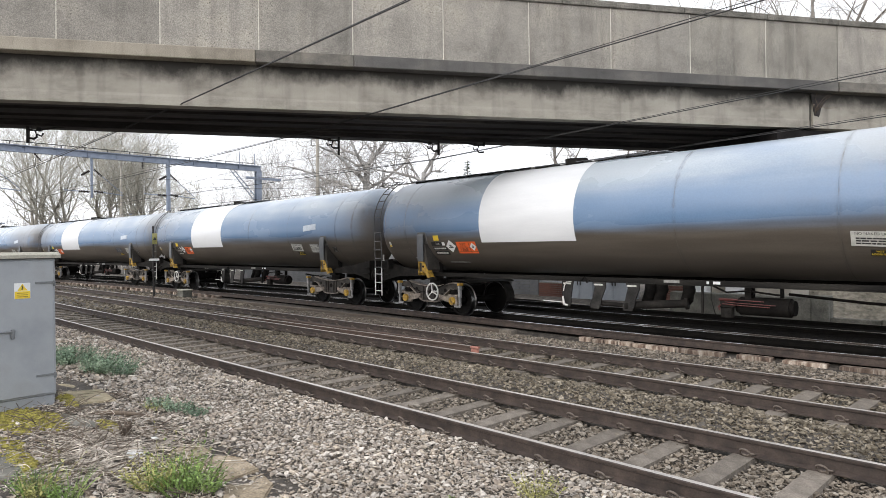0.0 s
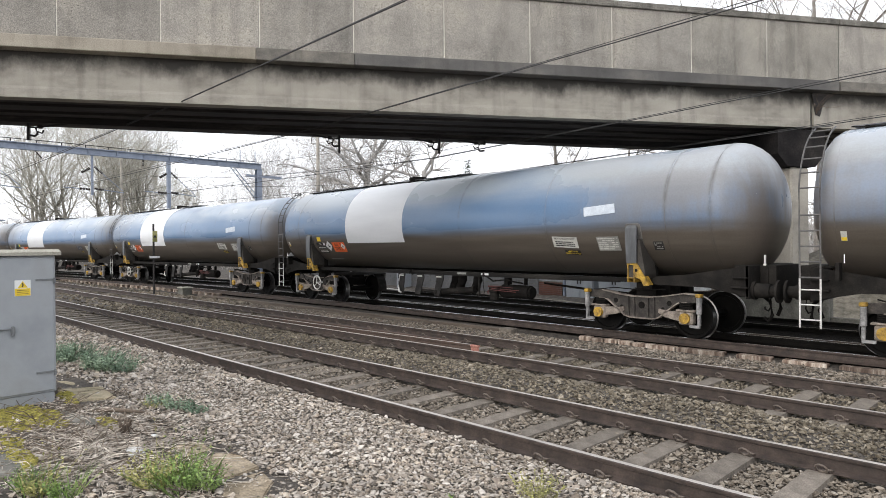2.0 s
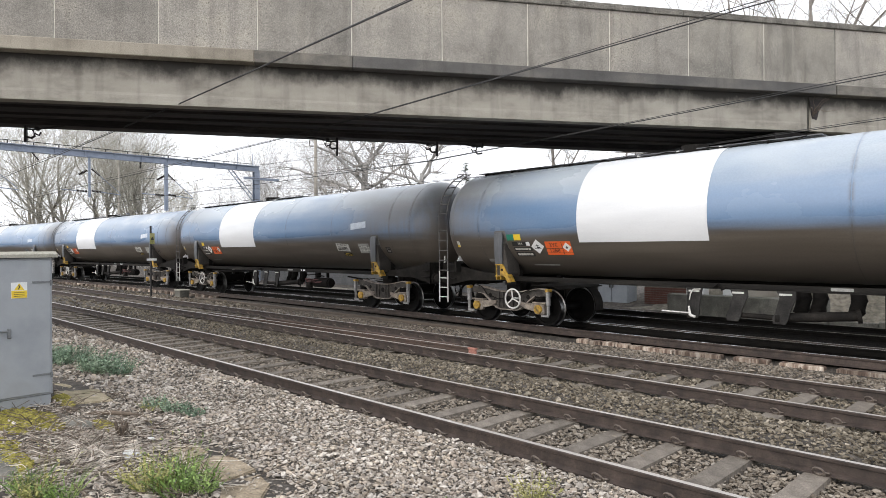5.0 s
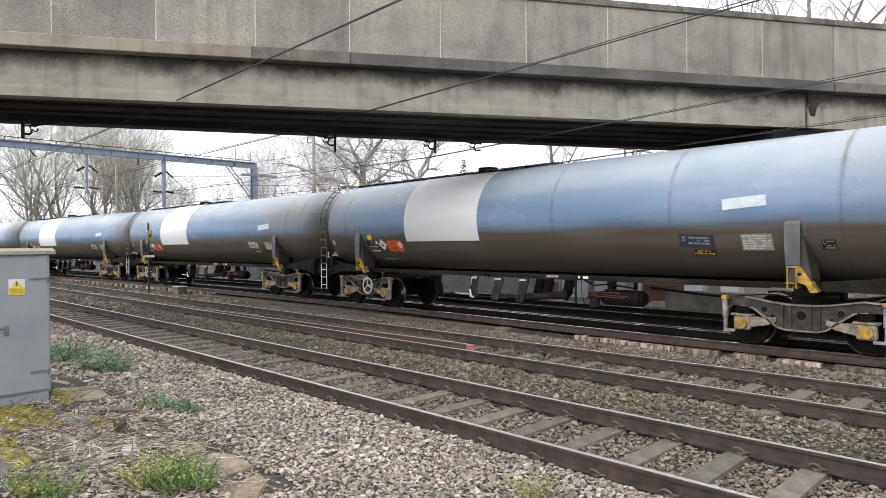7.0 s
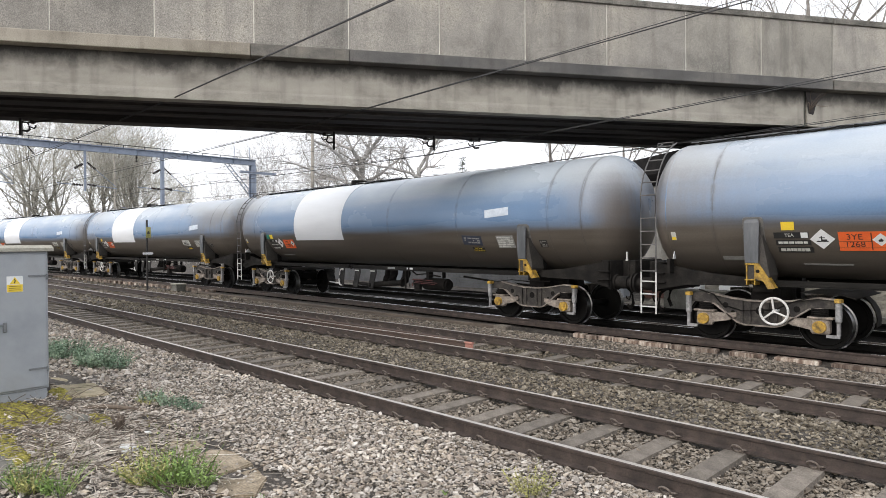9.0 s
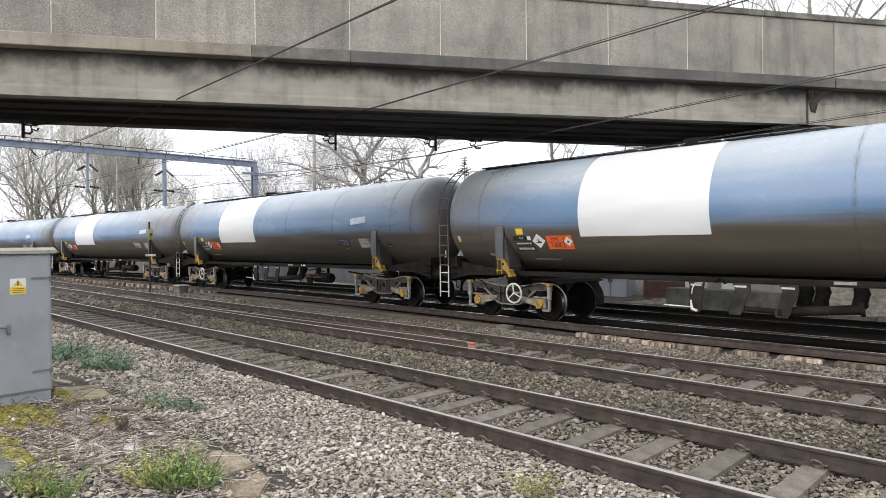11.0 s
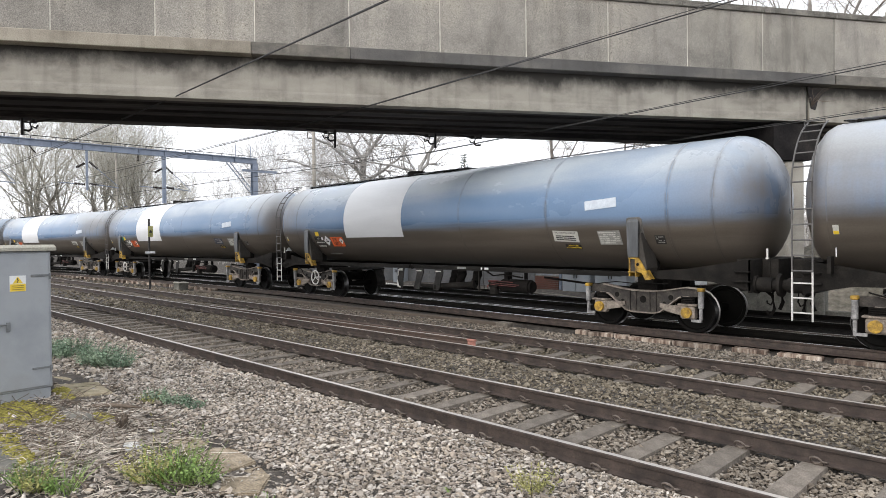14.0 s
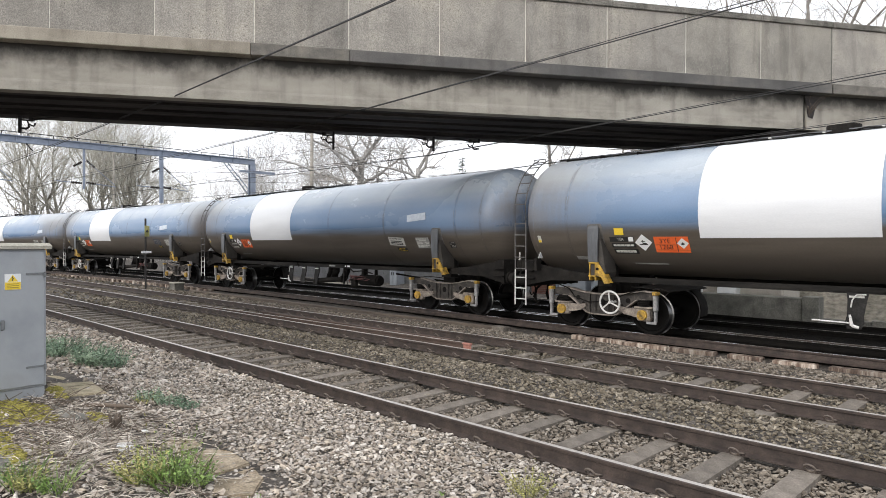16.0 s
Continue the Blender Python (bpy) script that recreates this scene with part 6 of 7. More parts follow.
# ---------------------------------------------------------------- trackside things
def cabinet():
    # the door side faces along the track, turned a little
    c = thing("equipment_cabinet", "grey painted steel trackside equipment cabinet with warning sign", "cabinet", at=pose(-9.16, 2.2, 0.03, 0, 0, 6))
    bm = bm_()
    box(bm, -1.0, 0, -1.3, 0, 0.1, 1.8, 0.012)
    part("body", bm, M_CABINET, c)
    bm = bm_()
    box(bm, -0.985, -0.012, -1.285, -0.015, -0.15, 0.1, 0.01)
    part("plinth", bm, M_CABINET, c)
    bm = bm_()
    prism(bm, [(-1.06, 1.8), (0.05, 1.8), (0.05, 1.84), (-0.03, 1.875), (-0.98, 1.875), (-1.06, 1.84)], -1.36, 0.05)
    part("roof", bm, M_CABROOF, c, "stained pale cabinet roof")
    bm = bm_()
    box(bm, 0.0, 0.022, -1.26, -0.03, 0.13, 1.77, 0.006)
    d = part("door", bm, M_CABINET, c)
    for z in (0.36, 1.5):
        bm = bm_()
        box(bm, 0.022, 0.032, -0.23, -0.03, z - 0.012, z + 0.012)
        rod(bm, (0.028, -0.02, z - 0.05), (0.028, -0.02, z + 0.02), 0.014, 8)
        part("hinge", bm, M_CABHINGE, d)
    bm = bm_()
    box(bm, 0.022, 0.05, -0.5, -0.46, 0.84, 0.96, 0.008)
    rod(bm, (0.04, -0.48, 0.93), (0.04, -0.7, 0.93), 0.012, 8)
    box(bm, 0.03, 0.06, -0.76, -0.7, 0.9, 0.97, 0.008)
    part("handle", bm, M_CABHINGE, d)
    bm = bm_()
    box(bm, 0.022, 0.027, -0.455, -0.285, 1.315, 1.505)
    s = part("warning_sign", bm, M_SIGNWHITE, d, "yellow and white warning sign")
    bm = bm_()
    box(bm, 0.027, 0.029, -0.452, -0.288, 1.318, 1.405)
    part("yellow_field", bm, M_SIGNYELLOW, s)
    bm = bm_()
    va = [bm.verts.new((0.0285, y, z)) for y, z in ((-0.425, 1.412), (-0.315, 1.412), (-0.37, 1.495))]
    vb = [bm.verts.new((0.0265, y, z)) for y, z in ((-0.425, 1.412), (-0.315, 1.412), (-0.37, 1.495))]
    bm.faces.new(va), bm.faces.new(vb[::-1])
    for i in range(3):
        bm.faces.new((va[i], vb[i], vb[(i + 1) % 3], va[(i + 1) % 3]))
    part("triangle", bm, M_SIGNYELLOW, s)
    bm = bm_()
    for y, z, a in ((-0.375, 1.43, 0.006), (-0.368, 1.448, 0.006), (-0.373, 1.466, 0.006)):
        box(bm, 0.029, 0.0305, y - a, y + a, z - 0.009, z + 0.009)
    for z in (1.34, 1.362, 1.384):
        box(bm, 0.0292, 0.0305, -0.43, -0.31, z - 0.0025, z + 0.0025)
    tagged(part("print_bar", bm, M_SIGNBLACK, s), kind="stuff")


M_CABROOF = mat("lichened_cabinet_roof", [(0.28, 0.27, 0.22), (0.42, 0.4, 0.34)], 0.85, scale=8, bscale=60)
M_CABHINGE = mat("dark_grey_iron", [(0.13, 0.138, 0.145), (0.2, 0.21, 0.215)], 0.6, scale=9)
cabinet()


def marker_post():
    p = thing("marker_post", "thin dark post with small yellow and white signs", "post", at=pose(-30.6, 11.35, -0.22))
    bm = bm_()
    rod(bm, (0, 0, -0.2), (0, 0, 3.25), 0.045, 8)
    part("pole", bm, M_BLACK, p)
    bm = bm_()
    box(bm, 0.04, 0.06, -0.06, 0.16, 2.42, 2.92, 0.01)
    part("sign", bm, M_OLIVE, p)
    bm = bm_()
    rod(bm, (0.06, 0.05, 2.66), (0.068, 0.05, 2.66), 0.09, 3)
    part("sign_mark", bm, M_SIGNBLACK, p)
    bm = bm_()
    box(bm, 0.04, 0.07, -0.2, 0.24, 1.66, 1.76)
    part("number_plate_blank", bm, M_SIGNWHITE, p)


marker_post()


def junction_box():
    b = thing("junction_box", "small grey concrete box beside the rails", "junction box", at=pose(-29.2, 12.2, -0.28))
    bm = bm_()
    box(bm, -0.28, 0.28, -0.22, 0.22, 0, 0.36, 0.02)
    part("body", bm, M_STAINCONC, b)
    bm = bm_()
    box(bm, -0.31, 0.31, -0.25, 0.25, 0.36, 0.41, 0.015)
    part("lid", bm, M_CABROOF, b)


junction_box()


def stored_rail():
    r = thing("stored_rail", "long brown spare rail with a red painted end in the four-foot", "spare rail")
    bm = bm_()
    rail_mesh(bm, 9.03, -19.4, -8.75, -0.05, 0.33)
    part("rail", bm, (M_SPARE, M_RAILTOP), r)
    bm = bm_()
    rail_mesh(bm, 9.55, -17.0, -9.2, -0.06, 0.02)
    part("rail", bm, (M_SPARE, M_SPARE), r)
    for x, y in ((-8.75, 9.36),):
        bm = bm_()
        rail_mesh(bm, y, x + 0.002, x + 0.2, -0.052)
        part("painted_end", bm, M_REDPAINT, r, "faded red painted rail end")


stored_rail()


def cess_timbers():
    t = thing("cess_timbers", "worn timber baulks and an old rail lying beside the track", "timbers")
    bm = bm_()
    box(bm, -27.5, -10.3, 12.02, 12.2, -0.3, -0.12, 0.012)
    part("baulk", bm, M_TIMBER, t)
    bm = bm_()
    box(bm, -18.5, -12.6, 11.78, 11.93, -0.3, -0.17, 0.012)
    part("baulk", bm, M_TIMBER, t)
    bm = bm_()
    box(bm, -10.28, -9.9, 11.98, 12.24, -0.32, -0.1, 0.02)
    part("end_block", bm, M_SLEEPER, t)


cess_timbers()

bank = thing("edging_blocks", "rust-streaked white concrete sleeper ends along the train's track", "edging", kind="structure")
rb = random.Random(31)
x = -8.35
while x < 3:
    k = rb.choice((0.3, 0.55, 0.95)) if x < -6.5 else rb.choice((0.62, 0.72, 0.95))
    y = 12.43 + bend(x + k / 2) + rb.uniform(-0.012, 0.012)
    bm = bm_()
    box(bm, x, x + k, y, y + 0.19, -0.36, -0.172 + rb.uniform(-0.012, 0.008), 0.016)
    part("block", bm, M_EDGE, bank)
    x += k + (0.04 if x < -6.5 else rb.choice((0.1, 0.18, 0.24)))
x = -48.0
while x < -27:
    y = 12.24 + bend(x)
    bm = bm_()
    box(bm, x, x + 0.3, y, y + 0.36, -0.33, -0.11, 0.01)
    part("block", bm, M_EDGE, bank)
    x += 0.68


def blob(bm, c, r, seed, squash=0.5, sub=2):
    v = bmesh.ops.create_icosphere(bm, subdivisions=sub, radius=1, matrix=Matrix())["verts"]
    for q in v:
        k = 1 + 0.28 * noise.noise(q.co * 1.6 + Vector((seed, 0, 0)))
        q.co = Vector(c) + Vector((q.co.x * r[0] * k, q.co.y * r[1] * k, q.co.z * r[2] * k))


def slab(name, corners, z0, z1, material, label, cat="slab", group=""):
    bm = bm_()
    a = [bm.verts.new((x, y, z0)) for x, y in corners]
    b = [bm.verts.new((x, y, z1)) for x, y in corners]
    n = len(a)
    bm.faces.new(b)
    bm.faces.new(a[::-1])
    for i in range(n):
        bm.faces.new((a[i], a[(i + 1) % n], b[(i + 1) % n], b[i]))
    bmesh.ops.recalc_face_normals(bm, faces=bm.faces)
    bmesh.ops.bevel(bm, geom=list(bm.edges), offset=0.012, segments=2, affect="EDGES")
    bmesh.ops.subdivide_edges(bm, edges=list(bm.edges), cuts=2, use_grid_fill=True)
    for v in bm.verts:
        v.co += Vector((noise.noise(v.co * 9), noise.noise(v.co * 9 + Vector((5, 0, 0))), noise.noise(v.co * 7 + Vector((0, 5, 0))))) * 0.012
    return tagged(obj(name, bm, material), label, cat, group)


slab("concrete_slab", [(-10.6, 2.42), (-9.95, 2.4), (-9.55, 2.72), (-10.6, 2.75)], -0.12, 0.0, M_SLAB, "mossy tan concrete slab behind the cabinet", group="old trough slabs")
slab("concrete_slab", [(-9.85, 2.37), (-8.95, 2.24), (-8.75, 2.78), (-9.6, 2.86)], -0.12, 0.02, M_SLAB, "mossy tan concrete slab beside the cabinet", group="old trough slabs")
slab("concrete_slab", [(-8.63, 2.08), (-7.85, 2.0), (-7.47, 2.16), (-7.66, 2.27)], -0.15, 0.03, M_STAINCONC, "dark broken concrete slab in the dead stems", group="old trough slabs")
slab("concrete_slab", [(-8.2, 0.9), (-6.5, 1.0), (-6.35, 1.2), (-6.8, 1.42), (-8.0, 1.4)], -0.15, 0.03, M_STAINCONC, "dark tilted concrete slab with moss", group="old trough slabs")
slab("flat_stone", [(-6.2, 2.44), (-6.18, 2.7), (-5.82, 2.68), (-5.72, 2.4)], -0.15, 0.025, M_SANDSTONE, "flat buff stone half buried in ballast", "stone", "flat buff stones")
slab("flat_stone", [(-5.62, 2.42), (-5.7, 2.66), (-5.45, 2.78), (-5.05, 2.74), (-5.0, 2.4)], -0.15, 0.03, M_SANDSTONE, "flat buff stone half buried in ballast", "stone", "flat buff stones")
slab("flat_stone", [(-4.95, 2.36), (-4.98, 2.72), (-4.7, 2.68), (-4.42, 2.42), (-4.65, 2.2)], -0.15, 0.015, M_SANDSTONE, "flat grey-brown stone half buried in ballast", "stone", "flat buff stones")

bm = bm_()
for i, (x, y, a, b_) in enumerate(((-8.9, 1.72, 0.42, 0.2), (-8.45, 1.85, 0.4, 0.2), (-8.15, 1.68, 0.34, 0.2), (-8.6, 1.55, 0.4, 0.16), (-7.95, 1.9, 0.2, 0.12), (-7.5, 1.36, 0.4, 0.13), (-7.0, 1.33, 0.34, 0.12), (-6.7, 1.36, 0.2, 0.09), (-9.4, 2.36, 0.22, 0.09), (-9.0, 2.32, 0.16, 0.06), (-7.55, 2.3, 0.3, 0.09))):
    rm = random.Random(300 + i)
    for j in range(int(110 * a / 0.4)):
        t, q = rm.uniform(0, 6.3), rm.random() ** 0.6
        s = rm.uniform(0.014, 0.046)
        blob(bm, (x + a * q * math.cos(t), y + b_ * q * math.sin(t), 0.006 + 0.012 * (1 - q)), (s * 1.4, s, 0.018 + s * 0.3), i * 3.1 + j, sub=1)
tagged(obj("moss", bm, M_MOSS, smooth="all"), "cushions of yellow-green moss on the slabs", "moss", kind="stuff")


def clump(name, label, spots, n, length, width, material, seed, spread=0.2, leafy=False, cat="plant", group=""):
    """A plant of many blades or small leaves on stems."""
    r = random.Random(seed)
    V, F = [], []

    def quad(p, d, s, w):
        i = len(V)
        tip = p + d
        midp = p + d * 0.5 + Vector((0, 0, 0.06 * d.length))
        V.extend([p - s * w * 0.35, p + s * w * 0.35, midp + s * w * 0.5, tip, midp - s * w * 0.5])
        F.append((i, i + 1, i + 2))
        F.append((i, i + 2, i + 4))
        F.append((i + 4, i + 2, i + 3))

    for x, y, k in spots:
        for _ in range(int(n * k)):
            a = r.uniform(0, 6.3)
            q = r.random() ** 0.7 * spread * k
            p = Vector((x + math.cos(a) * q * 1.3, y + math.sin(a) * q, ground_z(x, y) + 0.0))
            d = Vector((math.cos(a) * r.uniform(0.1, 0.8), math.sin(a) * r.uniform(0.1, 0.8), r.uniform(0.5, 1.1))).normalized() * length * r.uniform(0.5, 1.15) * (0.6 + 0.4 * k)
            s = d.cross(Vector((r.gauss(0, 1), r.gauss(0, 1), 0.2))).normalized()
            if not leafy:
                quad(p, d, s, width)
            else:
                quad(p, d, s, width * 0.25)
                for f in (0.3, 0.45, 0.6, 0.72, 0.84, 0.95, 1.0):
                    e = Vector((r.gauss(0, 1), r.gauss(0, 1), r.gauss(0.35, 0.5))).normalized()
                    quad(p + d * f, e * width * r.uniform(1.2, 2.3), e.cross(d).normalized(), width * 0.8)
    V = np.array([tuple(v) for v in V])
    return tagged(np_mesh(name, V, np.array(F), material), label, cat, group)


for i, (x, y, k) in enumerate(((-12.5, 3.1, 0.9), (-12.0, 3.25, 1.0), (-11.75, 3.12, 0.8), (-11.1, 3.38, 0.9), (-10.7, 3.45, 1.0), (-10.4, 3.5, 0.8), (-10.75, 3.25, 0.7))):
    clump("spurge", "low blue-green leafy plant growing in the ballast", [(x - 0.35, y - 0.02, k)], 110, 0.32, 0.022, M_GRASS, 50 + i, 0.24, True, group="blue-green plants")
for i, (x, y, k) in enumerate(((-8.0, 3.0, 0.7), (-7.7, 3.1, 0.8), (-7.4, 3.2, 0.7))):
    clump("spurge", "small blue-green leafy plant in the ballast", [(x, y, k)], 70, 0.17, 0.016, M_GRASS, 60 + i, 0.17, True, group="blue-green plants")
for i, (x, y, k, n, ln, wd, mt, sp, lab) in enumerate((
        (-5.3, 1.92, 1.0, 85, 0.27, 0.017, M_OLIVE, 0.1, "yellow-green leafy weed among dead stems"),
        (-5.08, 2.1, 1.0, 80, 0.28, 0.017, M_GREEN, 0.09, "bright green leafy weed among dead stems"),
        (-4.87, 2.22, 0.6, 70, 0.24, 0.015, M_GREEN, 0.07, "bright green leafy weed beside a flat stone"),
        (-5.72, 1.24, 0.7, 70, 0.22, 0.015, M_OLIVE, 0.09, "yellow-green leafy weed beside the dark slab"),
        (-5.55, 1.36, 0.6, 50, 0.18, 0.016, M_GREEN, 0.09, "green leafy weed beside the dark slab"),
        (-5.9, 1.2, 0.7, 60, 0.22, 0.013, M_GREEN, 0.09, "green weed beside the dark slab"),
        (-4.2, 2.33, 0.5, 45, 0.12, 0.012, M_GREEN, 0.14, "low green weed among pale stones"),
        (-3.15, 4.12, 0.8, 70, 0.27, 0.012, M_OLIVE, 0.1, "small yellow-green weed growing in the ballast"),
        (-3.55, 3.55, 0.3, 30, 0.06, 0.009, M_GREEN, 0.08, "tiny green weed in the ballast"))):
    clump("weed", lab, [(x, y, k)], n, ln, wd, mt, 70 + i, sp, True, group="leafy weeds")
for i, (x, y, n, ln, mt, lab) in enumerate(((-5.28, 1.98, 16, 0.46, M_OLIVE, "tall yellow-green shoots above the weeds"), (-5.02, 2.1, 18, 0.44, M_GREEN, "tall bright green shoots above the weeds"), (-5.7, 1.3, 12, 0.4, M_OLIVE, "tall pale shoots beside the dark slab"), (-3.15, 4.12, 10, 0.32, M_OLIVE, "thin upright shoots in the ballast"))):
    clump("shoot", lab, [(x, y, 1.0)], n, ln, 0.016, mt, 110 + i, 0.1, True, group="tall shoots")
for i, (x, y, k) in enumerate(((-5.0, 2.1, 1.0), (-5.2, 2.0, 0.8), (-5.75, 1.22, 0.6), (-5.5, 1.4, 0.45))):
    clump("grass_tuft", "bright green grass blades among the weeds", [(x, y, k)], 45, 0.36, 0.008, M_GREEN, 80 + i, 0.16, cat="grass", group="grass tufts")


def dead_stems():
    r = random.Random(21)
    A, B, ra = [], [], []
    for _ in range(900):
        x, y = r.gauss(-6.7, 0.95), r.gauss(1.95, 0.4)
        if x < -7.7 and y < 1.95 and r.random() < 0.8:
            continue
        p = Vector((x, y, ground_z(x, y) + r.uniform(0.0, 0.04)))
        a, l = r.gauss(0.6, 1.3), r.uniform(0.12, 0.6)
        up = r.uniform(-0.02, 0.1) if r.random() < 0.85 else r.uniform(0.2, 0.5)
        k = r.choice((0.002, 0.0026, 0.0034, 0.0045, 0.007))
        turn = r.gauss(0, 0.45)
        for i in range(5):
            q = p + Vector((math.cos(a), math.sin(a), up - 0.06 * i + r.gauss(0, 0.08))) * l / 5
            q.z = max(q.z, ground_z(q.x, q.y) + 0.004)
            A.append(p), B.append(q), ra.append(k * (1 - 0.12 * i))
            p = q
            a += turn + r.gauss(0, 0.25)
    V, F = sticks(A, B, ra, [k * 0.7 for k in ra], 4)
    tagged(np_mesh("dead_stems", V, F, M_STRAW), "tangle of pale dead plant stems on the soil", "dead stems", kind="stuff")
    A, B, ra = [], [], []
    for _ in range(420):
        x, y = r.gauss(-7.2, 1.1), r.gauss(1.9, 0.5)
        z = ground_z(x, y)
        a, l = r.uniform(0, 6.3), r.uniform(0.08, 0.4)
        A.append((x, y, z + 0.01))
        B.append((x + math.cos(a) * l, y + math.sin(a) * l, z + r.uniform(0.0, 0.16)))
        ra.append(r.uniform(0.003, 0.007))
    V, F = sticks(A, B, ra, [k * 0.6 for k in ra], 4)
    tagged(np_mesh("dead_twigs", V, F, M_DEADWOOD), "scattered dark dead twigs on the soil", "twigs", kind="stuff")


dead_stems()

bm = bm_()
for a in range(9):
    t = a * 0.7
    rod(bm, (-6.98, 2.29, -0.02), (-6.98 + 0.06 * math.cos(t), 2.29 + 0.06 * math.sin(t), 0.14 + 0.03 * math.sin(a * 2.3)), 0.02, 7, 0.012)
tagged(obj("plant_stump", bm, M_DEADWOOD), "short dark brown stump of a dead plant", "stump")
bm = bm_()
tube(bm, [(-8.18, 2.33, 0.03), (-7.98, 2.46, 0.055), (-7.82, 2.6, 0.045), (-7.66, 2.76, 0.02)], [0.018, 0.026, 0.022, 0.012], 8)
tagged(obj("dead_log", bm, M_DEADWOOD, smooth="all"), "short mossy brown dead log on the soil", "log")
clump("weed", "low brown-green weed beside the blue-green plant", [(-8.0, 2.95, 0.7)], 40, 0.1, 0.014, M_OLIVE, 131, 0.2, True, group="leafy weeds")
bm = bm_()
blob(bm, (-6.3, 2.15, 0.03), (0.13, 0.07, 0.02), 9.0, sub=3)
blob(bm, (-6.2, 2.11, 0.02), (0.09, 0.05, 0.018), 4.0, sub=3)
blob(bm, (-6.67, 2.46, 0.02), (0.05, 0.035, 0.014), 7.0, sub=3)
tagged(obj("litter", bm, M_WHITEPLASTIC), "crumpled white plastic litter on the soil", "litter")

# ---------------------------------------------------------------- sleepers and clips
sl_me = None
for key, phase, n in (("near", -1.78, 78), ("middle", -2.13, 70)):
    y0 = TRACKS[key]
    for i in range(-4, n):
        if sl_me is None:
            bm = bm_()
            a = [bm.verts.new(v) for v in ((-0.14, -1.25, -0.2), (0.14, -1.25, -0.2), (0.14, 1.25, -0.2), (-0.14, 1.25, -0.2))]
            b = [bm.verts.new(v) for v in ((-0.105, -1.23, 0.0), (0.105, -1.23, 0.0), (0.105, 1.23, 0.0), (-0.105, 1.23, 0.0))]
            bm.faces.new(b)
            for q in range(4):
                bm.faces.new((a[q], a[(q + 1) % 4], b[(q + 1) % 4], b[q]))
            bmesh.ops.recalc_face_normals(bm, faces=bm.faces)
            ob = part("sleeper", bm, M_SLEEPER, tracks[key])
            sl_me = ob.data
        else:
            ob = new("sleeper", sl_me)
            ob.parent = tracks[key]
        ob.location = (phase - 0.668 * i, y0 + GAUGE / 2, -0.16 + 0.006 * math.sin(i * 2.1) - (0.018 if i > 9 else 0.0018 * max(0, i)))
        ob.rotation_euler = (0, 0.01 * math.sin(i * 1.3), 0.008 * math.sin(i * 1.7))

bm = bm_()
tube(bm, [(0.046 * math.cos(t), -0.02 + 0.028 * math.sin(t), 0.026 - 0.036 * math.sin(t)) for t in (2 * math.pi * k / 12 for k in range(12))], 0.0095, 6, True)
tube(bm, [(0.05, -0.02, 0.022), (0.075, 0.02, 0.01), (0.08, 0.05, 0.0)], 0.0095, 6)
box(bm, -0.03, 0.05, 0.0, 0.04, -0.02, 0.0)
clip_me = None
for key, phase in (("near", -1.78), ("middle", -2.13)):
    for i in range(-2, 32):
        for y, s in ((TRACKS[key], 1), (TRACKS[key], -1), (TRACKS[key] + GAUGE, 1), (TRACKS[key] + GAUGE, -1)):
            if clip_me is None:
                ob = part("clip", bm, M_CLIP, tracks[key], smooth="all")
                clip_me = ob.data
            else:
                ob = new("clip", clip_me)
                ob.parent = tracks[key]
            ob.location = (phase - 0.668 * i + 0.02, y - s * 0.085, -0.138)
            ob.rotation_euler = (0, 0, 0 if s > 0 else math.pi)

# ---------------------------------------------------------------- ballast
def stone_mat(name, palette, value=0.22, fine=0.3):
    """Broken stone: each piece takes its own shade from the palette, with grain, dust on it and a rough face."""
    m = bpy.data.materials.new(name)
    m.use_nodes = True
    n, l = m.node_tree.nodes, m.node_tree.links
    b = n["Principled BSDF"]
    b.inputs["Roughness"].default_value = 0.93
    b.inputs["Specular IOR Level"].default_value = 0.25
    ge, tc = n.new("ShaderNodeNewGeometry"), n.new("ShaderNodeTexCoord")
    ramp = n.new("ShaderNodeValToRGB")
    el = ramp.color_ramp.elements
    while len(el) < len(palette):
        el.new(0.5)
    for i, c in enumerate(palette):
        el[i].position = i / (len(palette) - 1)
        el[i].color = (*c, 1)
    l.new(ge.outputs["Random Per Island"], ramp.inputs[0])
    outs = []
    for scale, detail in ((0.9, 5), (38, 5)):
        t = n.new("ShaderNodeTexNoise")
        t.inputs["Scale"].default_value, t.inputs["Detail"].default_value = scale, detail
        l.new(tc.outputs["Object"], t.inputs["Vector"])
        outs.append(t.outputs["Fac"])
    val = None
    for src, k in ((outs[0], value), (outs[1], fine)):
        r = n.new("ShaderNodeMapRange")
        for i, q in enumerate((0.3, 0.7, 1 - k, 1 + k)):
            r.inputs[i + 1].default_value = q
        l.new(src, r.inputs[0])
        if val is None:
            val = r.outputs[0]
        else:
            mu = n.new("ShaderNodeMath")
            mu.operation = "MULTIPLY"
            l.new(val, mu.inputs[0]), l.new(r.outputs[0], mu.inputs[1])
            val = mu.outputs[0]
    hs = n.new("ShaderNodeHueSaturation")
    l.new(ramp.outputs[0], hs.inputs["Color"]), l.new(val, hs.inputs["Value"])
    l.new(hs.outputs[0], b.inputs["Base Color"])
    bp = n.new("ShaderNodeBump")
    bp.inputs["Strength"].default_value, bp.inputs["Distance"].default_value = 0.5, 0.006
    l.new(outs[1], bp.inputs["Height"]), l.new(bp.outputs[0], b.inputs["Normal"])
    return m


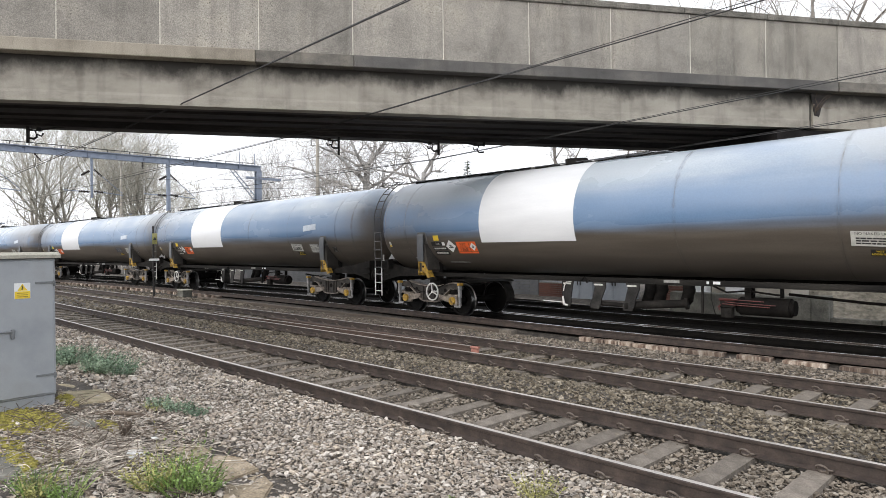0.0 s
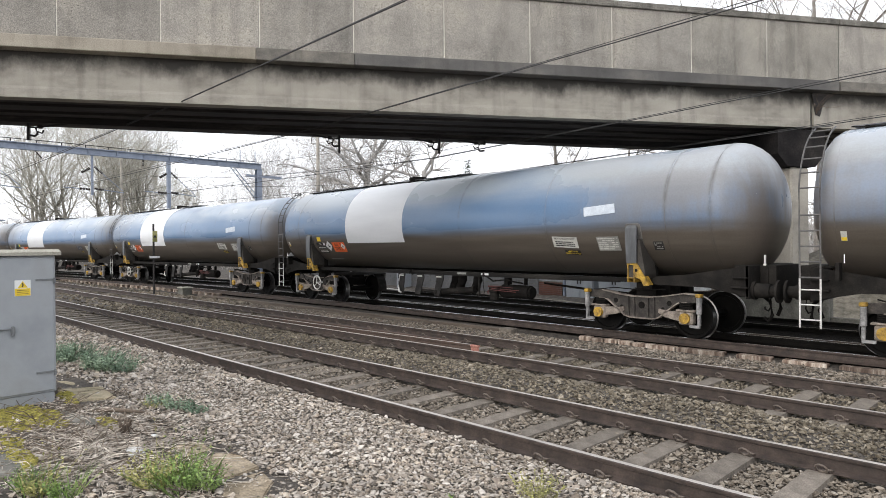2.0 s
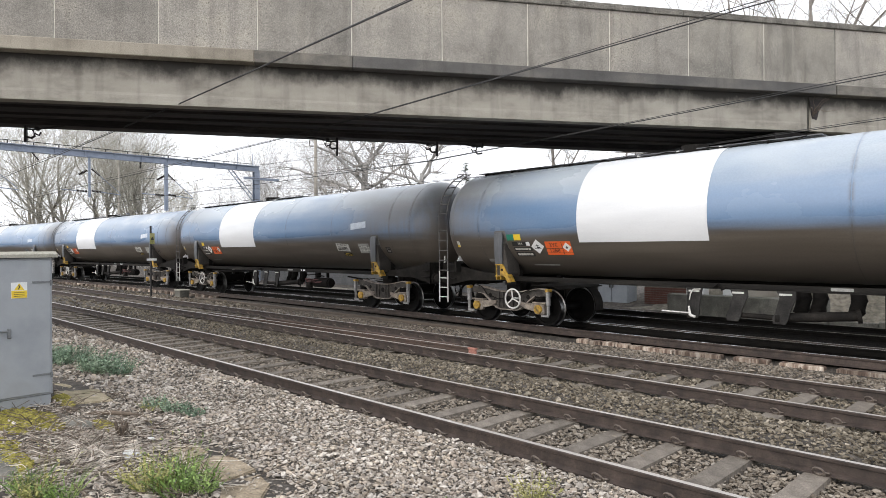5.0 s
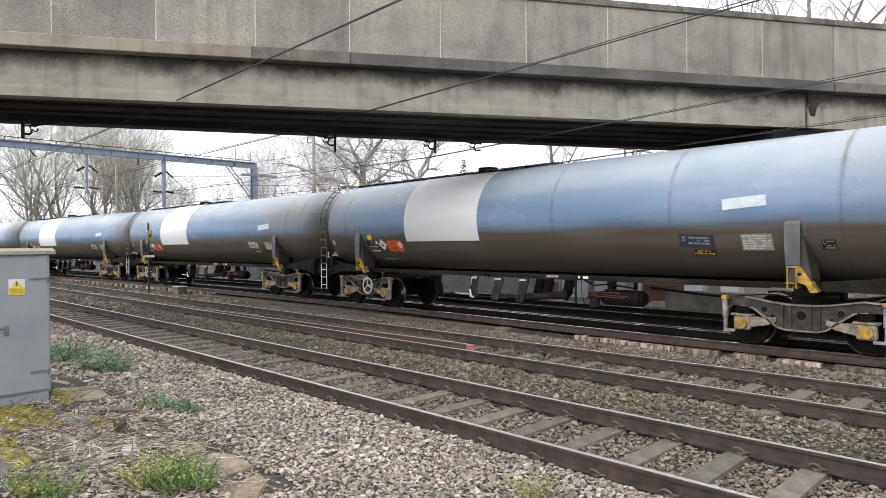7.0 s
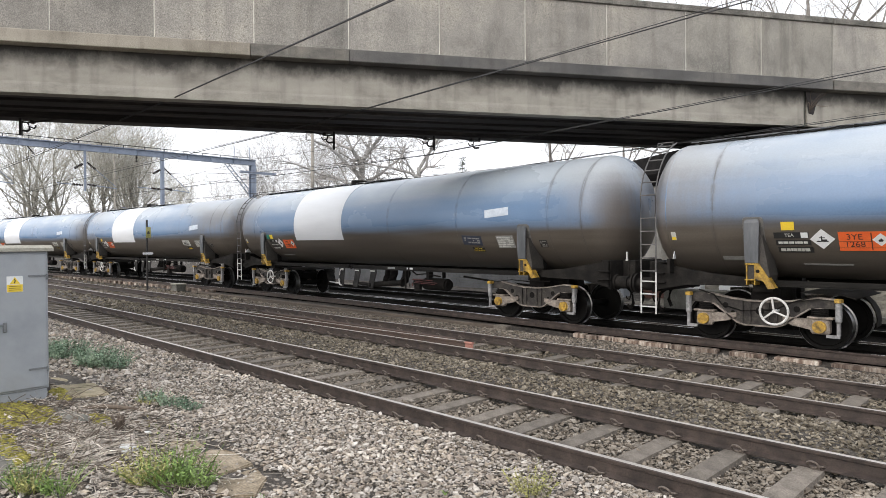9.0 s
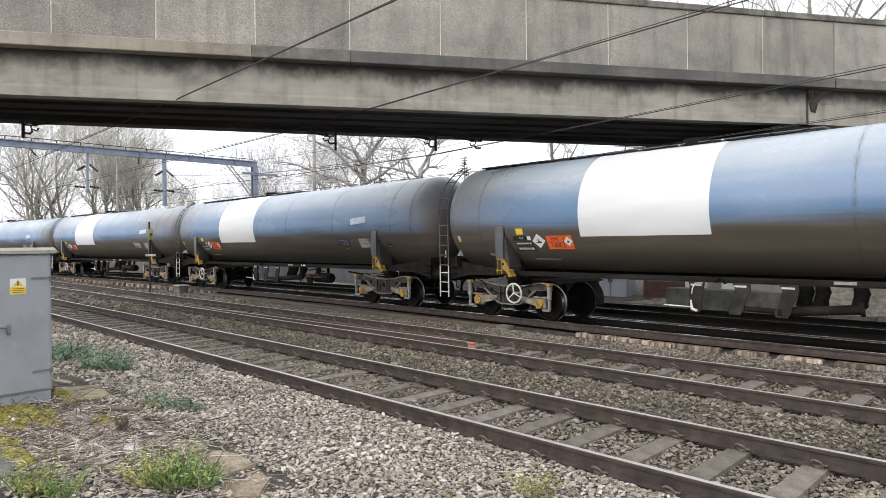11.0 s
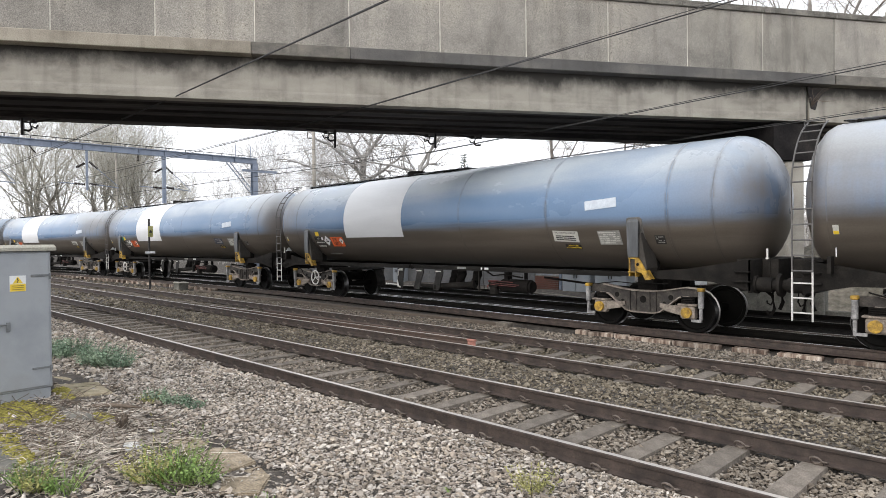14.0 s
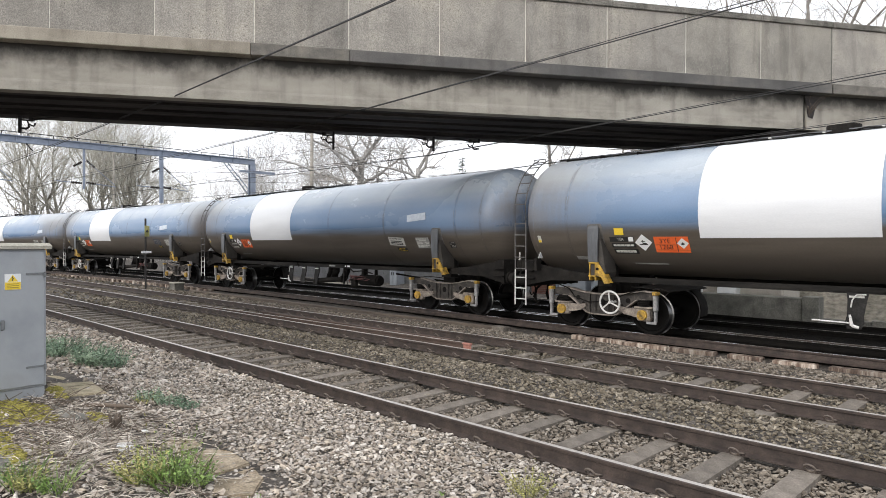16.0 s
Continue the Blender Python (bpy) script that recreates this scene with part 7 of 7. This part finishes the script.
M_STONE = stone_mat("grey_brown_ballast_stone", [(0.17, 0.144, 0.12), (0.38, 0.322, 0.266), (0.46, 0.396, 0.316), (0.26, 0.234, 0.207), (0.53, 0.485, 0.43), (0.2, 0.165, 0.13), (0.44, 0.394, 0.338), (0.58, 0.535, 0.48), (0.33, 0.283, 0.23)])
M_STONEDUSTY = stone_mat("rust_dusted_ballast_stone", [(0.09, 0.074, 0.058), (0.19, 0.16, 0.128), (0.25, 0.213, 0.17), (0.15, 0.13, 0.108), (0.29, 0.255, 0.21), (0.21, 0.178, 0.14), (0.36, 0.325, 0.28)])
M_STONEBROWN = stone_mat("brown_ballast_stone", [(0.045, 0.037, 0.028), (0.15, 0.125, 0.094), (0.21, 0.18, 0.134), (0.09, 0.077, 0.059), (0.27, 0.236, 0.184), (0.13, 0.11, 0.08), (0.34, 0.3, 0.24)])


def stone_shapes(count, points, seed):
    """Angular broken stones: hulls of a few points, wider than they are high."""
    r = random.Random(seed)
    shapes = []
    for _ in range(count):
        bm = bm_()
        for _ in range(points):
            v = Vector((r.gauss(0, 1), r.gauss(0, 1), r.gauss(0, 1))).normalized()
            k = 1.0 / max(abs(v.x), abs(v.y), abs(v.z)) ** 0.6
            bm.verts.new(v * k * r.uniform(0.8, 1.0))
        bmesh.ops.convex_hull(bm, input=list(bm.verts))
        bmesh.ops.delete(bm, geom=[v for v in bm.verts if not v.link_faces], context="VERTS")
        bmesh.ops.triangulate(bm, faces=list(bm.faces))
        bm.verts.index_update()
        shapes.append((np.array([tuple(v.co) for v in bm.verts]), np.array([[v.index for v in f.verts] for f in bm.faces])))
        bm.free()
    return shapes


FINE_STONES, PLAIN_STONES = stone_shapes(26, 11, 3), stone_shapes(16, 8, 4)


def ballast(name, region, size, seed, shapes, lift=0.0, label="", stone=None):
    rng = np.random.RandomState(seed)
    P = region(rng)
    n = len(P)
    s = rng.uniform(*size, n) * (1 + 0.55 * (rng.rand(n) < 0.1))
    dims = np.stack([s * rng.uniform(0.9, 1.45, n), s * rng.uniform(0.7, 1.05, n), s * rng.uniform(0.42, 0.75, n)], 1)
    a, b = rng.uniform(0, 6.3, n), rng.normal(0, 0.3, n)
    ca, sa, cb, sb = np.cos(a), np.sin(a), np.cos(b), np.sin(b)
    z = np.array([ground_z(x, y) for x, y in P]) + lift + rng.uniform(-0.75, 0.75, n) * s
    kind = rng.randint(0, len(shapes), n)
    Vs, Fs, base = [], [], 0
    for k, (sv, sf) in enumerate(shapes):
        i = np.where(kind == k)[0]
        if not len(i):
            continue
        V = sv[None] * dims[i][:, None, :]
        x_, z_ = V[..., 0] * cb[i, None] + V[..., 2] * sb[i, None], V[..., 2] * cb[i, None] - V[..., 0] * sb[i, None]
        V = np.stack([x_ * ca[i, None] - V[..., 1] * sa[i, None] + P[i, 0, None], x_ * sa[i, None] + V[..., 1] * ca[i, None] + P[i, 1, None], z_ + z[i, None]], 2)
        Fs.append((base + np.arange(len(i)) * len(sv))[:, None, None] + sf[None])
        Vs.append(V.reshape(-1, 3))
        Fs[-1] = Fs[-1].reshape(-1, 3)
        base += len(i) * len(sv)
    return tagged(np_mesh(name, np.concatenate(Vs), np.concatenate(Fs), stone or M_STONE), label, "ballast", kind="stuff")


def strewn(y0, y1, x0, x1, cell, keep=None, layers=1, grow_far=0.0):
    """Places laid out close together over a strip, uneven; the cells widen along the track by grow_far."""
    def region(rng):
        rows = []
        x = x1
        while x > x0:
            c = cell * (1 + grow_far * (x1 - x))
            k = max(1, int((y1 - y0) / c))
            for _ in range(layers):
                yy = y0 + (np.arange(k) + rng.uniform(-0.2, 1.2, k)) * (y1 - y0) / k
                rows.append(np.stack([x - c * rng.uniform(-0.2, 1.2, k), np.clip(yy, y0, y1)], 1))
            x -= c
        P = np.concatenate(rows)
        return P[keep(P, rng)] if keep else P
    return region


def shoulder(P, rng):
    # thins out towards the soil by the cabinet
    edge = 2.75 + 0.28 * np.sin(P[:, 0] * 1.7) - np.clip((P[:, 0] + 5.2) * 0.7, 0, 1.6)
    ok = rng.rand(len(P)) < np.clip((P[:, 1] - edge + 0.45) / 0.7, 0.42, 1)
    # the flat stones lie bare
    along = np.abs(P[:, 0] + 5.35)
    bare = (along < 0.9) & (np.abs(P[:, 1] - 2.53) < 0.27)
    slabs = (np.abs(P[:, 0] + 9.6) < 0.95) & (np.abs(P[:, 1] - 2.55) < 0.26)
    ok &= rng.rand(len(P)) < np.clip((P[:, 1] - 0.1) / 1.3, 0, 1)
    return ok & ~(bare & (rng.rand(len(P)) < 0.85)) & ~(slabs & (rng.rand(len(P)) < 0.95))


def fading(P, rng):
    """Thins out with the distance from the track and along it."""
    far = np.clip((1.6 - P[:, 1]) / 3.2, 0, 1) + np.clip((P[:, 0] - 1.5) / 5.0, 0, 1)
    return rng.rand(len(P)) < np.clip(1 - far, 0, 1) ** 1.5


ballast("ballast_shoulder", strewn(0.1, 4.98, -9.5, -0.7, 0.036, shoulder, 2, 0.04), (0.0135, 0.028), 1, FINE_STONES, label="grey-brown broken stone ballast of the near shoulder")
ballast("ballast_chips", strewn(1.6, 4.98, -9.0, -1.2, 0.034, shoulder, 1, 0.05), (0.006, 0.013), 21, PLAIN_STONES, 0.012, label="small chips and grit among the ballast", stone=M_STONEDUSTY)
ballast("ballast_shoulder_end", strewn(2.3, 4.98, -24, -9.5, 0.058, shoulder, 2, 0.03), (0.022, 0.04), 11, PLAIN_STONES, label="grey-brown ballast shoulder running on beside the rail")
ballast("ballast_near_track", strewn(5.1, 6.5, -20, -0.7, 0.044, None, 2, 0.05), (0.016, 0.029), 2, FINE_STONES, 0.018, label="grey-brown ballast between the near rails", stone=M_STONEDUSTY)
ballast("ballast_six_foot", strewn(6.64, 8.5, -24, -0.9, 0.05, None, 2, 0.03), (0.019, 0.035), 3, PLAIN_STONES, label="mound of broken stone between two tracks", stone=M_STONEBROWN)
ballast("ballast_middle_track", strewn(8.6, 10.0, -26, -1.2, 0.06, None, 2, 0.03), (0.02, 0.034), 4, PLAIN_STONES, 0.022, label="grey-brown ballast between the middle rails", stone=M_STONEBROWN)
ballast("ballast_cess", strewn(10.1, 12.3, -32, -1.4, 0.06, None, 2, 0.025), (0.02, 0.036), 5, PLAIN_STONES, label="grey-brown ballast beside the train's track", stone=M_STONEDUSTY)
ballast("ballast_distant", strewn(3.4, 12.2, -85, -22, 0.17, None, 1, 0.02), (0.04, 0.075), 6, PLAIN_STONES, label="distant ballast between the tracks", stone=M_STONEBROWN)
ballast("ballast_trodden", strewn(0.6, 5.0, -0.7, 1.0, 0.055, fading), (0.016, 0.032), 9, PLAIN_STONES, label="trodden broken stone beside the near rail")
ballast("ballast_margin", strewn(-1.6, 5.0, -0.7, 6.5, 0.075, fading), (0.024, 0.045), 7, PLAIN_STONES, label="thinning ballast along the trodden margin")
ballast("ballast_beyond", strewn(5.0, 12.2, -0.9, 6.5, 0.09, fading), (0.026, 0.05), 8, PLAIN_STONES, label="grey-brown ballast across the tracks", stone=M_STONEDUSTY)

motions()
